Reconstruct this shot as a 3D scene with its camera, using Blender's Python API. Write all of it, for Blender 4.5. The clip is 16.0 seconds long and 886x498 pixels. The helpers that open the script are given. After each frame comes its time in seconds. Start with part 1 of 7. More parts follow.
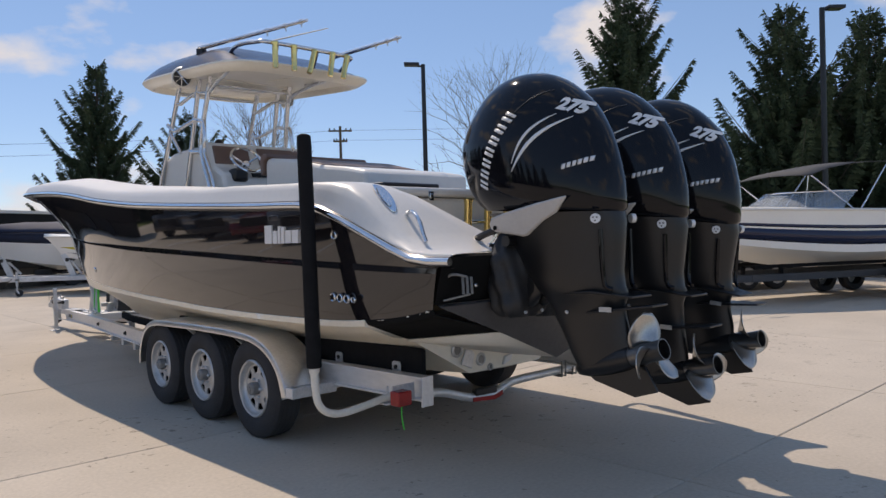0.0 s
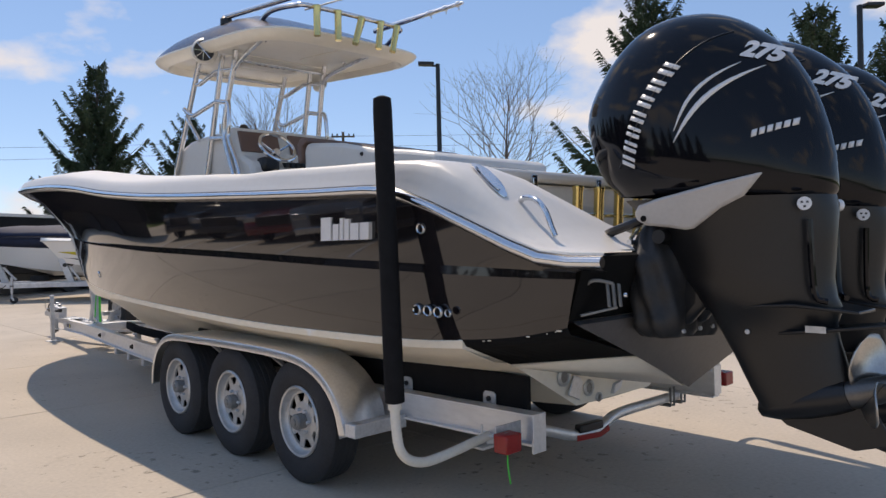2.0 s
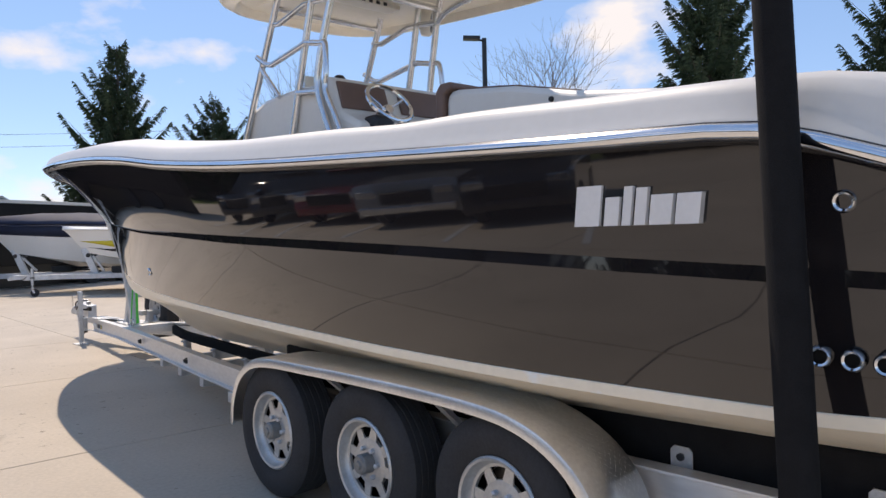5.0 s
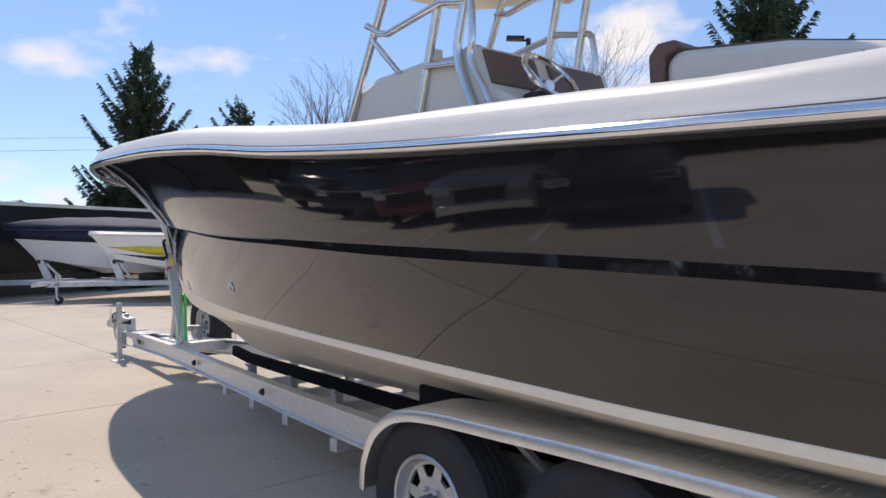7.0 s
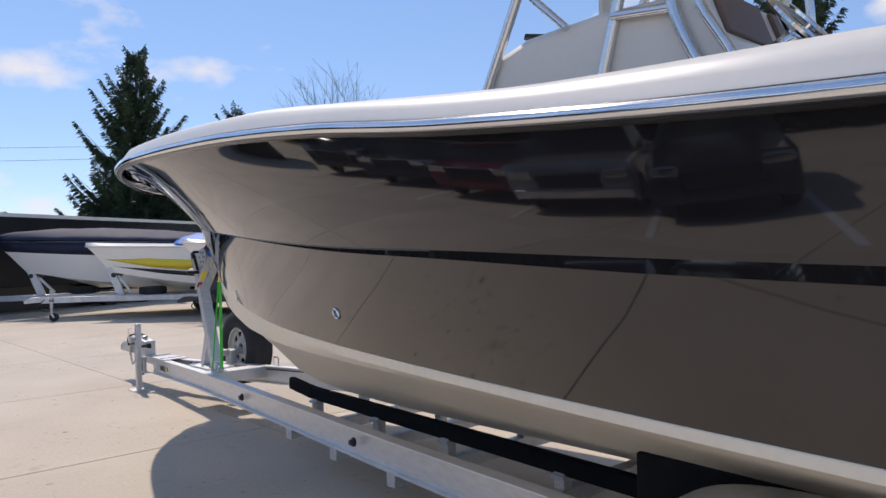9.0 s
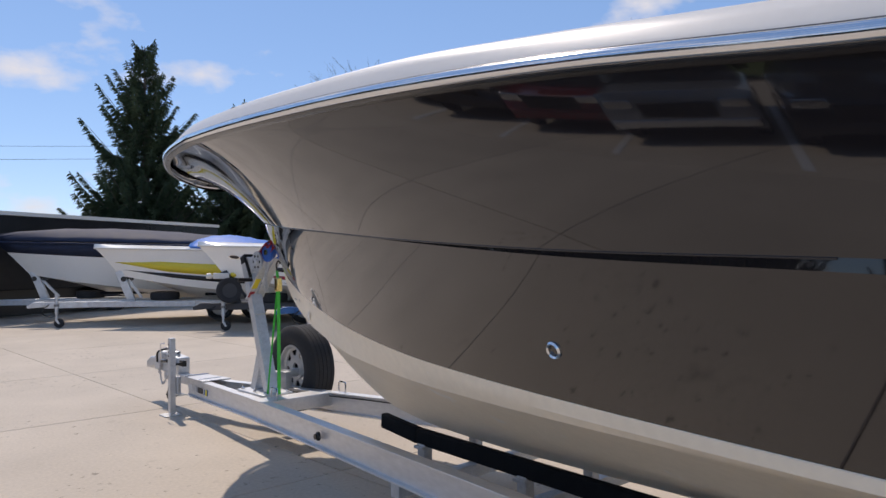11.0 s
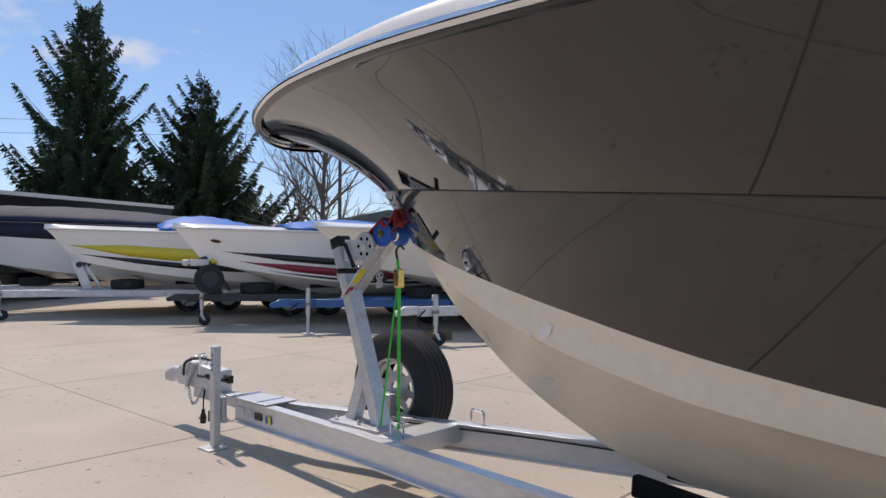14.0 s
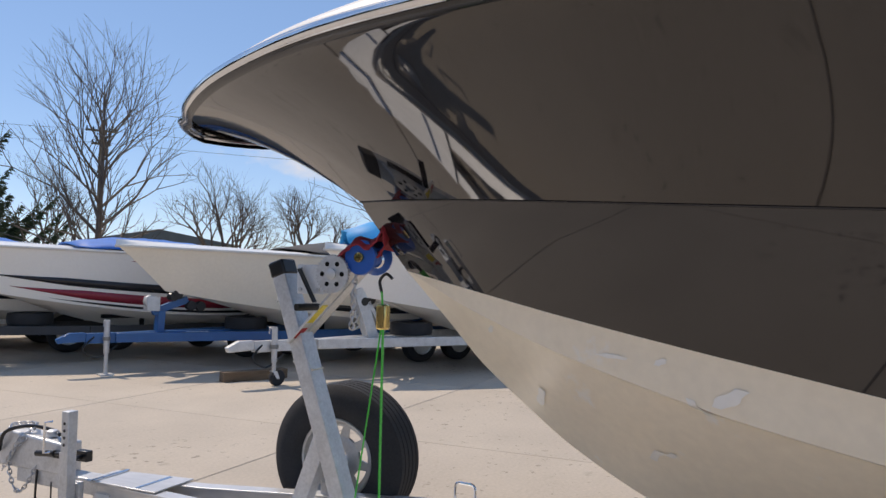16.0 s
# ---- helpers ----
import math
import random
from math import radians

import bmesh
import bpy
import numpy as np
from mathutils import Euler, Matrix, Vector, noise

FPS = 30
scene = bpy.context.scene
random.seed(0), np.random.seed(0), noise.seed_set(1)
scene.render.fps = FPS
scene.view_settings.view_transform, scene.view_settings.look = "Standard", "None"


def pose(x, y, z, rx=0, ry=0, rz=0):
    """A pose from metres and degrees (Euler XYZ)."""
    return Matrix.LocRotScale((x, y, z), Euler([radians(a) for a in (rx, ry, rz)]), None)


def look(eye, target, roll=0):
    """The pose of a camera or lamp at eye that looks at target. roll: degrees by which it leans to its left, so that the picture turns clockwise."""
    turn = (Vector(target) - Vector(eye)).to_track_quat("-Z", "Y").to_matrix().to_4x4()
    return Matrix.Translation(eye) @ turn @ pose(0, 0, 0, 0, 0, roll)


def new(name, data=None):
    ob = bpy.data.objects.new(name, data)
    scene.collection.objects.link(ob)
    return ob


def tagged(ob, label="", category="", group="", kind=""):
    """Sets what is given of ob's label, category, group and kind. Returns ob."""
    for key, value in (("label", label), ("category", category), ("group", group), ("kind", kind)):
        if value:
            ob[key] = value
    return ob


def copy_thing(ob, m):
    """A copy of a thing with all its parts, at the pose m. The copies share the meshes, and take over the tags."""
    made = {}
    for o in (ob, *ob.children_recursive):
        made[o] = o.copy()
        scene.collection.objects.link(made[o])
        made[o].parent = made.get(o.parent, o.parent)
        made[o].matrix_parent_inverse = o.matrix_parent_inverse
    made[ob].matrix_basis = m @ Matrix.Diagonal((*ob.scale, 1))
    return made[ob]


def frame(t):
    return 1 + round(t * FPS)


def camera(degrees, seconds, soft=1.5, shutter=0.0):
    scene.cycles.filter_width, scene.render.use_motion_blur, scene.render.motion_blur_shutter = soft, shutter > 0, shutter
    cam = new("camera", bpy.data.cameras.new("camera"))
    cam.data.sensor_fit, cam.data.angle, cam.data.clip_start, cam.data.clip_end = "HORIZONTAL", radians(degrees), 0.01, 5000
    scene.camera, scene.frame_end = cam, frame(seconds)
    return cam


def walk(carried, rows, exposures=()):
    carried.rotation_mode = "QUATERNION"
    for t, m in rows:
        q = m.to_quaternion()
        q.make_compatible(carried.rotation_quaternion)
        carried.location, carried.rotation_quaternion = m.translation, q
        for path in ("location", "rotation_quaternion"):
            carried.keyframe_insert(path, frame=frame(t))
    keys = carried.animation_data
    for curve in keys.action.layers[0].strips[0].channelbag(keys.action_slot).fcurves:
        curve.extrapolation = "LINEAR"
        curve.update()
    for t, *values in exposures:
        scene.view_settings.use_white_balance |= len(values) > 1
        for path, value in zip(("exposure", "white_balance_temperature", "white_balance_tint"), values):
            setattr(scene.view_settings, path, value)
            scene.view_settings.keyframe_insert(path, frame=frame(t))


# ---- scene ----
cam = camera(62.5, 16.0)
PATH = [
    (0, (-3.793, -4.779, 1.398), (-2.431, -3.315, 1.368), -1.6),
    (0.5, (-3.76, -4.538, 1.374), (-2.398, -3.074, 1.358), -1.8),
    (1, (-3.661, -4.258, 1.359), (-2.299, -2.794, 1.359), -1.6),
    (1.5, (-3.571, -3.981, 1.355), (-2.204, -2.521, 1.358), -1.4),
    (2, (-3.512, -3.671, 1.35), (-2.144, -2.212, 1.343), -1.3),
    (2.5, (-3.402, -3.373, 1.348), (-2.037, -1.911, 1.329), -0.9),
    (3, (-3.317, -3.099, 1.353), (-1.953, -1.636, 1.321), -1.0),
    (3.5, (-3.306, -2.789, 1.365), (-1.945, -1.324, 1.327), -1.1),
    (4, (-3.256, -2.483, 1.363), (-1.905, -1.009, 1.323), -1.2),
    (6.5, (-3.098, -0.886, 1.402), (-1.772, 0.611, 1.376), -1.1),
    (7, (-3.094, -0.571, 1.4), (-1.777, 0.934, 1.386), -0.8),
    (7.5, (-3.076, -0.251, 1.41), (-1.758, 1.254, 1.412), -0.7),
    (8, (-3.093, 0.087, 1.413), (-1.757, 1.575, 1.42), -1.0),
    (8.5, (-3.079, 0.414, 1.421), (-1.734, 1.894, 1.426), -1.4),
    (11, (-2.929, 2.119, 1.44), (-1.576, 3.591, 1.469), -0.5),
    (11.5, (-2.931, 2.454, 1.435), (-1.572, 3.921, 1.459), -0.2),
    (12, (-2.901, 2.83, 1.44), (-1.537, 4.293, 1.46), -0.1),
    (12.5, (-2.924, 3.164, 1.435), (-1.528, 4.596, 1.449), 0.0),
    (13, (-2.957, 3.517, 1.439), (-1.538, 4.926, 1.439), -0.2),
    (13.5, (-2.925, 3.897, 1.433), (-1.49, 5.291, 1.429), -0.0),
    (14, (-2.911, 4.254, 1.428), (-1.429, 5.596, 1.425), 0.3),
    (14.5, (-2.893, 4.664, 1.421), (-1.356, 5.943, 1.425), 0.6),
    (15, (-2.82, 5.054, 1.415), (-1.212, 6.243, 1.438), 1.0),
    (15.5, (-2.783, 5.393, 1.422), (-1.079, 6.437, 1.465), 1.2),
    (16, (-2.773, 5.721, 1.435), (-0.947, 6.534, 1.51), 1.2),
]
EXPOSURES = [(0, -0.20, 7150, 17), (2, -0.06, 7250, 17), (2.8, 0.0, 7250, 17), (3.5, 0.20, 7250, 17), (4, 0.19, 7250, 17), (6.5, 0.13, 6950, 17), (8, 0.11, 6850, 17), (11, -0.12, 6800, 17), (13.5, -0.06, 6850, 17), (14.5, -0.22, 6900, 17), (15.2, -0.06, 7000, 16.5), (16, -0.10, 7050, 16)]
walk(cam, [(t, look(eye, target, roll)) for t, eye, target, roll in PATH], EXPOSURES)


# ---- world, sun, exposure ----
scene.view_settings.exposure = 0.0
SUN_DIR = Vector((0.20, 0.98, 1.44)).normalized()
world = bpy.data.worlds.new("sky")
scene.world = world
world.use_nodes = True
wt = world.node_tree
wt.nodes.clear()
w_out = wt.nodes.new("ShaderNodeOutputWorld")
w_bg = wt.nodes.new("ShaderNodeBackground")
w_sky = wt.nodes.new("ShaderNodeTexSky")
w_sky.sky_type = "NISHITA"
w_sky.sun_disc = False
w_sky.sun_elevation = math.asin(SUN_DIR.z)
w_sky.sun_rotation = math.atan2(SUN_DIR.x, SUN_DIR.y)
w_sky.air_density = 1.0
w_sky.dust_density = 0.0
w_sky.ozone_density = 2.2
w_sky.altitude = 1500
w_bg.inputs["Strength"].default_value = 0.155
w_tc = wt.nodes.new("ShaderNodeTexCoord")
w_map = wt.nodes.new("ShaderNodeMapping")
w_map.inputs["Scale"].default_value = (1.0, 1.0, 1.9)
w_map.inputs["Location"].default_value = (3.1, 0.7, 0.4)
w_noise = wt.nodes.new("ShaderNodeTexNoise")
w_noise.inputs["Scale"].default_value = 4.3
w_noise.inputs["Detail"].default_value = 7.0
w_noise.inputs["Roughness"].default_value = 0.5
w_ramp = wt.nodes.new("ShaderNodeValToRGB")
w_ramp.color_ramp.elements[0].position = 0.565
w_ramp.color_ramp.elements[1].position = 0.66
w_mix = wt.nodes.new("ShaderNodeMixRGB")
w_mix.inputs["Color2"].default_value = (5.3, 5.4, 5.6, 1)
wt.links.new(w_tc.outputs["Generated"], w_map.inputs["Vector"])
wt.links.new(w_map.outputs["Vector"], w_noise.inputs["Vector"])
wt.links.new(w_noise.outputs["Fac"], w_ramp.inputs["Fac"])
wt.links.new(w_ramp.outputs["Color"], w_mix.inputs["Fac"])
w_veil = wt.nodes.new("ShaderNodeMixRGB")
w_veil.inputs["Fac"].default_value = 0.45
w_veil.inputs["Color2"].default_value = (1.45, 2.95, 5.6, 1)
wt.links.new(w_sky.outputs["Color"], w_veil.inputs["Color1"])
wt.links.new(w_veil.outputs["Color"], w_mix.inputs["Color1"])
wt.links.new(w_mix.outputs["Color"], w_bg.inputs["Color"])
wt.links.new(w_bg.outputs["Background"], w_out.inputs["Surface"])
sun = new("sun", bpy.data.lights.new("sun", "SUN"))
sun.data.energy = 3.5
sun.data.angle = radians(0.53)
sun.data.color = (1.0, 0.93, 0.82)
sun.matrix_basis = look(SUN_DIR * 60, (0, 0, 0))


# ---- materials ----
def mat(name, color, rough=0.5, metal=0.0, var=0.15, scale=6.0, fine=60.0, bump=0.0, coat=0.0, tint=None, stretch=(1, 1, 1), rough_var=0.1, spec=0.5, wear=None, wear_amount=0.0, pieces=False, speck=None):
    """A node material: a base colour broken up at two scales, with roughness variation, fine relief and optional worn patches."""
    m = bpy.data.materials.new(name)
    m.use_nodes = True
    t = m.node_tree
    b = t.nodes["Principled BSDF"]
    b.inputs["Metallic"].default_value = metal
    b.inputs["Coat Weight"].default_value = coat
    b.inputs["Coat Roughness"].default_value = 0.03
    b.inputs["Specular IOR Level"].default_value = spec
    tc = t.nodes.new("ShaderNodeTexCoord")
    mp = t.nodes.new("ShaderNodeMapping")
    mp.inputs["Scale"].default_value = stretch
    if pieces:
        t.links.new(t.nodes.new("ShaderNodeNewGeometry").outputs["Position"], mp.inputs["Vector"])
    else:
        t.links.new(tc.outputs["Object"], mp.inputs["Vector"])
    n1 = t.nodes.new("ShaderNodeTexNoise")
    n1.inputs["Scale"].default_value = scale
    n1.inputs["Detail"].default_value = 5.0
    n2 = t.nodes.new("ShaderNodeTexNoise")
    n2.inputs["Scale"].default_value = fine
    n2.inputs["Detail"].default_value = 3.0
    for n in (n1, n2):
        t.links.new(mp.outputs["Vector"], n.inputs["Vector"])
    mixn = t.nodes.new("ShaderNodeMath")
    mixn.operation = "MULTIPLY_ADD"
    mixn.inputs[1].default_value = 0.45
    t.links.new(n2.outputs["Fac"], mixn.inputs[0])
    half = t.nodes.new("ShaderNodeMath")
    half.operation = "MULTIPLY"
    half.inputs[1].default_value = 0.55
    t.links.new(n1.outputs["Fac"], half.inputs[0])
    t.links.new(half.outputs[0], mixn.inputs[2])
    ramp = t.nodes.new("ShaderNodeValToRGB")
    c2 = tint or color
    ramp.color_ramp.elements[0].position = 0.32
    ramp.color_ramp.elements[1].position = 0.68
    ramp.color_ramp.elements[0].color = (*[max(0.0, v * (1 - var)) for v in c2], 1)
    ramp.color_ramp.elements[1].color = (*[min(1.0, v * (1 + var)) for v in color], 1)
    t.links.new(mixn.outputs[0], ramp.inputs["Fac"])
    src = ramp.outputs["Color"]
    if wear:
        n3 = t.nodes.new("ShaderNodeTexNoise")
        n3.inputs["Scale"].default_value = scale * 2.3
        n3.inputs["Detail"].default_value = 8.0
        n3.inputs["Roughness"].default_value = 0.65
        t.links.new(mp.outputs["Vector"], n3.inputs["Vector"])
        r3 = t.nodes.new("ShaderNodeValToRGB")
        r3.color_ramp.elements[0].position = 0.72 - 0.3 * wear_amount
        r3.color_ramp.elements[1].position = 0.80 - 0.25 * wear_amount
        t.links.new(n3.outputs["Fac"], r3.inputs["Fac"])
        mx = t.nodes.new("ShaderNodeMixRGB")
        mx.inputs["Color2"].default_value = (*wear, 1)
        t.links.new(r3.outputs["Color"], mx.inputs["Fac"])
        t.links.new(src, mx.inputs["Color1"])
        src = mx.outputs["Color"]
    if speck:
        n4 = t.nodes.new("ShaderNodeTexNoise")
        n4.inputs["Scale"].default_value = 11.0
        n4.inputs["Detail"].default_value = 3.0
        n4.inputs["Roughness"].default_value = 0.6
        n5 = t.nodes.new("ShaderNodeTexNoise")
        n5.inputs["Scale"].default_value = 0.55
        n5.inputs["Detail"].default_value = 2.0
        for n in (n4, n5):
            t.links.new(mp.outputs["Vector"], n.inputs["Vector"])
        ad = t.nodes.new("ShaderNodeMath")
        ad.operation = "MULTIPLY_ADD"
        ad.inputs[1].default_value = 0.35
        t.links.new(n5.outputs["Fac"], ad.inputs[0])
        t.links.new(n4.outputs["Fac"], ad.inputs[2])
        r4 = t.nodes.new("ShaderNodeValToRGB")
        r4.color_ramp.elements[0].position = 0.825
        r4.color_ramp.elements[1].position = 0.90
        t.links.new(ad.outputs[0], r4.inputs["Fac"])
        mx4 = t.nodes.new("ShaderNodeMixRGB")
        mx4.inputs["Color2"].default_value = (*speck, 1)
        t.links.new(r4.outputs["Color"], mx4.inputs["Fac"])
        t.links.new(src, mx4.inputs["Color1"])
        src = mx4.outputs["Color"]
    if pieces:
        hs = t.nodes.new("ShaderNodeHueSaturation")
        rn = t.nodes.new("ShaderNodeMapRange")
        rn.inputs["To Min"].default_value, rn.inputs["To Max"].default_value = 0.93, 1.06
        t.links.new(t.nodes.new("ShaderNodeObjectInfo").outputs["Random"], rn.inputs["Value"])
        t.links.new(rn.outputs["Result"], hs.inputs["Value"])
        t.links.new(src, hs.inputs["Color"])
        src = hs.outputs["Color"]
    t.links.new(src, b.inputs["Base Color"])
    rr = t.nodes.new("ShaderNodeMapRange")
    rr.inputs["To Min"].default_value = max(0.01, rough * (1 - rough_var))
    rr.inputs["To Max"].default_value = min(1.0, rough * (1 + rough_var))
    t.links.new(n1.outputs["Fac"], rr.inputs["Value"])
    t.links.new(rr.outputs["Result"], b.inputs["Roughness"])
    if bump:
        bp = t.nodes.new("ShaderNodeBump")
        bp.inputs["Strength"].default_value = min(1.0, bump * 10)
        bp.inputs["Distance"].default_value = 0.004
        t.links.new(mixn.outputs[0], bp.inputs["Height"])
        t.links.new(bp.outputs["Normal"], b.inputs["Normal"])
    return m


M_CONCRETE = mat("concrete", (0.50, 0.435, 0.355), 0.9, var=0.13, scale=0.9, fine=38, bump=0.04, spec=0.3, wear=(0.37, 0.32, 0.26), wear_amount=0.32, pieces=True, speck=(0.27, 0.235, 0.19))
M_BLACKFLAT = mat("flat_black", (0.010, 0.010, 0.010), 0.9, var=0.2, scale=8, fine=90, spec=0.1)
M_SOIL = mat("joint_grit", (0.17, 0.145, 0.12), 0.95, var=0.3, scale=3, fine=50, bump=0.05, spec=0.2)
M_GELDARK = mat("dark_gelcoat", (0.0135, 0.0118, 0.0128), 0.035, var=0.12, scale=0.9, fine=14, coat=0.5, rough_var=0.3, wear=(0.023, 0.020, 0.021), wear_amount=0.30, stretch=(1, 0.6, 1.6))
M_GREYGEL = mat("dull_grey_gelcoat", (0.085, 0.078, 0.075), 0.4, var=0.2, scale=6, fine=40)
M_CREAM = mat("cream_gelcoat", (0.82, 0.765, 0.655), 0.25, var=0.05, scale=1.5, fine=25, spec=0.5)
M_BOTTOM = mat("scuffed_cream_bottom", (0.87, 0.775, 0.62), 0.3, var=0.06, scale=1.5, fine=25, wear=(0.86, 0.85, 0.82), wear_amount=0.35)
M_WHITE = mat("white_gelcoat", (0.71, 0.68, 0.63), 0.36, var=0.03, scale=1.5, fine=30)
M_BOATWHITE = mat("bright_white_gelcoat", (0.90, 0.875, 0.82), 0.25, var=0.03, scale=1.5, fine=30)
M_WHITEMATT = mat("white_liner", (0.72, 0.69, 0.63), 0.45, var=0.05, scale=3, fine=40, bump=0.01)
M_STEEL = mat("polished_stainless", (0.72, 0.73, 0.75), 0.10, metal=1.0, var=0.05, scale=5, fine=80)
M_HUBSTEEL = mat("dark_hub_steel", (0.16, 0.155, 0.15), 0.38, metal=1.0, var=0.15, scale=14, fine=120)
M_PROP = mat("brushed_stainless", (0.46, 0.44, 0.41), 0.33, metal=1.0, var=0.15, scale=14, fine=120)
M_ALU = mat("anodised_tube", (0.70, 0.71, 0.73), 0.22, metal=1.0, var=0.06, scale=5, fine=90)
M_BEAM = mat("aluminium_beam", (0.70, 0.70, 0.70), 0.40, metal=0.6, var=0.12, scale=2.5, fine=40, bump=0.01, stretch=(1, 0.25, 1))
M_TREAD = mat("tread_plate", (0.76, 0.755, 0.74), 0.30, metal=0.88, var=0.12, scale=4, fine=60, bump=0.02)
M_GALV = mat("galvanised_steel", (0.60, 0.61, 0.62), 0.45, metal=0.55, var=0.18, scale=9, fine=70)
M_HUB = mat("dull_grey_hub", (0.22, 0.22, 0.215), 0.5, metal=0.3, var=0.2, scale=12, fine=70)
M_ZINC = mat("bright_zinc_plate", (0.70, 0.71, 0.72), 0.5, metal=0.35, var=0.1, scale=12, fine=90)
M_RIM = mat("galvanised_rim", (0.54, 0.54, 0.53), 0.40, metal=0.6, var=0.14, scale=9, fine=70)
M_RUBBER = mat("tyre_rubber", (0.036, 0.036, 0.038), 0.8, var=0.25, scale=8, fine=90, bump=0.03, spec=0.3)
M_BOOT = mat("creased_rubber", (0.022, 0.022, 0.023), 0.5, var=0.3, scale=7, fine=60, bump=0.03, spec=0.4)
M_CARPET = mat("black_carpet", (0.013, 0.013, 0.014), 0.95, var=0.3, scale=20, fine=300, bump=0.06, spec=0.15)
M_PVC = mat("white_pvc", (0.70, 0.66, 0.58), 0.45, var=0.08, scale=6, fine=60)
M_BLACK = mat("black_gloss_paint", (0.006, 0.006, 0.008), 0.07, var=0.1, scale=4, fine=60, spec=0.28)
M_BLACKMATT = mat("black_satin_paint", (0.009, 0.009, 0.010), 0.33, var=0.25, scale=5, fine=80, bump=0.006, spec=0.5)
M_GREYCOWL = mat("pale_grey_plastic", (0.50, 0.475, 0.45), 0.4, var=0.06, scale=8, fine=60)
M_DECAL = mat("silver_decal", (0.72, 0.72, 0.72), 0.35, var=0.05, scale=8, fine=60)
M_BRASS = mat("gold_anodised", (0.78, 0.60, 0.24), 0.18, metal=1.0, var=0.08, scale=8, fine=60)
M_BROWN = mat("brown_vinyl", (0.155, 0.092, 0.070), 0.5, var=0.12, scale=8, fine=120, bump=0.015)
M_NAVYTOP = mat("navy_gloss", (0.010, 0.016, 0.050), 0.22, var=0.1, scale=3, fine=40, spec=0.35)
M_RED = mat("red_lens", (0.30, 0.015, 0.015), 0.25, var=0.1, scale=20, fine=80)
M_GREEN = mat("green_webbing", (0.06, 0.62, 0.07), 0.7, var=0.12, scale=30, fine=300)
M_REDSTRAP = mat("red_webbing", (0.32, 0.02, 0.03), 0.7, var=0.15, scale=30, fine=300)
M_BLUEROLL = mat("blue_polyurethane", (0.02, 0.12, 0.50), 0.35, var=0.08, scale=12, fine=60)
M_BLUEPAINT = mat("blue_enamel", (0.02, 0.11, 0.30), 0.3, var=0.12, scale=6, fine=60)
M_TARPBLUE = mat("blue_tarpaulin", (0.012, 0.15, 0.52), 0.6, var=0.15, scale=5, fine=60, bump=0.03)
M_TARPNAVY = mat("navy_canvas", (0.016, 0.024, 0.055), 0.75, var=0.25, scale=4, fine=80, bump=0.03)
M_TARPCYAN = mat("cyan_tarpaulin", (0.01, 0.35, 0.75), 0.6, var=0.1, scale=5, fine=60)
M_TARPGREY = mat("grey_canvas", (0.06, 0.06, 0.062), 0.8, var=0.2, scale=4, fine=80)
M_YELLOW = mat("yellow_gelcoat", (0.75, 0.60, 0.05), 0.25, var=0.05, scale=2, fine=30)
M_REDGEL = mat("red_gelcoat", (0.28, 0.02, 0.04), 0.25, var=0.08, scale=2, fine=30)
M_BLACKGEL = mat("black_gelcoat", (0.015, 0.015, 0.018), 0.2, var=0.08, scale=2, fine=30)
M_NAVYGEL = mat("navy_gelcoat", (0.012, 0.018, 0.05), 0.15, var=0.08, scale=2, fine=30)
M_WOOD = mat("weathered_timber", (0.16, 0.11, 0.07), 0.85, var=0.3, scale=5, fine=60, stretch=(1, 8, 8), bump=0.05)
M_BARK = mat("grey_bark", (0.13, 0.105, 0.085), 0.9, var=0.3, scale=6, fine=40, bump=0.05)
M_NEEDLE = mat("spruce_needles", (0.082, 0.112, 0.060), 0.7, var=0.45, scale=1.3, fine=7, tint=(0.052, 0.082, 0.047), spec=0.25)
M_GRASS = mat("grass", (0.10, 0.13, 0.035), 0.9, var=0.3, scale=1.2, fine=30, bump=0.05, spec=0.15)
M_ROOF = mat("roof_shingle", (0.19, 0.175, 0.17), 0.9, var=0.2, scale=2, fine=20)
M_PALEROOF = mat("pale_roof_shingle", (0.42, 0.41, 0.41), 0.9, var=0.15, scale=2, fine=20)
M_SIDING = mat("grey_siding", (0.33, 0.33, 0.34), 0.8, var=0.1, scale=2, fine=20)
M_BRICK = mat("red_brick_far", (0.22, 0.10, 0.075), 0.9, var=0.2, scale=3, fine=20)
M_CHAIN = mat("zinc_chain", (0.55, 0.55, 0.56), 0.35, metal=0.9, var=0.1, scale=30, fine=90)
M_CABLE = mat("dark_cable", (0.06, 0.06, 0.06), 0.6, var=0.1)
M_SILVERCAR = mat("silver_car_paint", (0.45, 0.46, 0.48), 0.2, metal=0.5, var=0.05, coat=0.6)
M_REDCAR = mat("dark_red_car_paint", (0.22, 0.012, 0.015), 0.15, var=0.05, coat=0.8)
M_DARKCAR = mat("black_car_paint", (0.012, 0.012, 0.014), 0.12, var=0.05, coat=0.8)


def glass(name, color=(0.02, 0.025, 0.03)):
    m = bpy.data.materials.new(name)
    m.use_nodes = True
    b = m.node_tree.nodes["Principled BSDF"]
    b.inputs["Base Color"].default_value = (*color, 1)
    b.inputs["Roughness"].default_value = 0.02
    b.inputs["Alpha"].default_value = 0.6
    return m


M_GLASS = glass("tinted_glass")
M_PALEGLASS = glass("pale_glass", (0.45, 0.50, 0.55))
M_PALEGLASS.node_tree.nodes["Principled BSDF"].inputs["Alpha"].default_value = 0.4


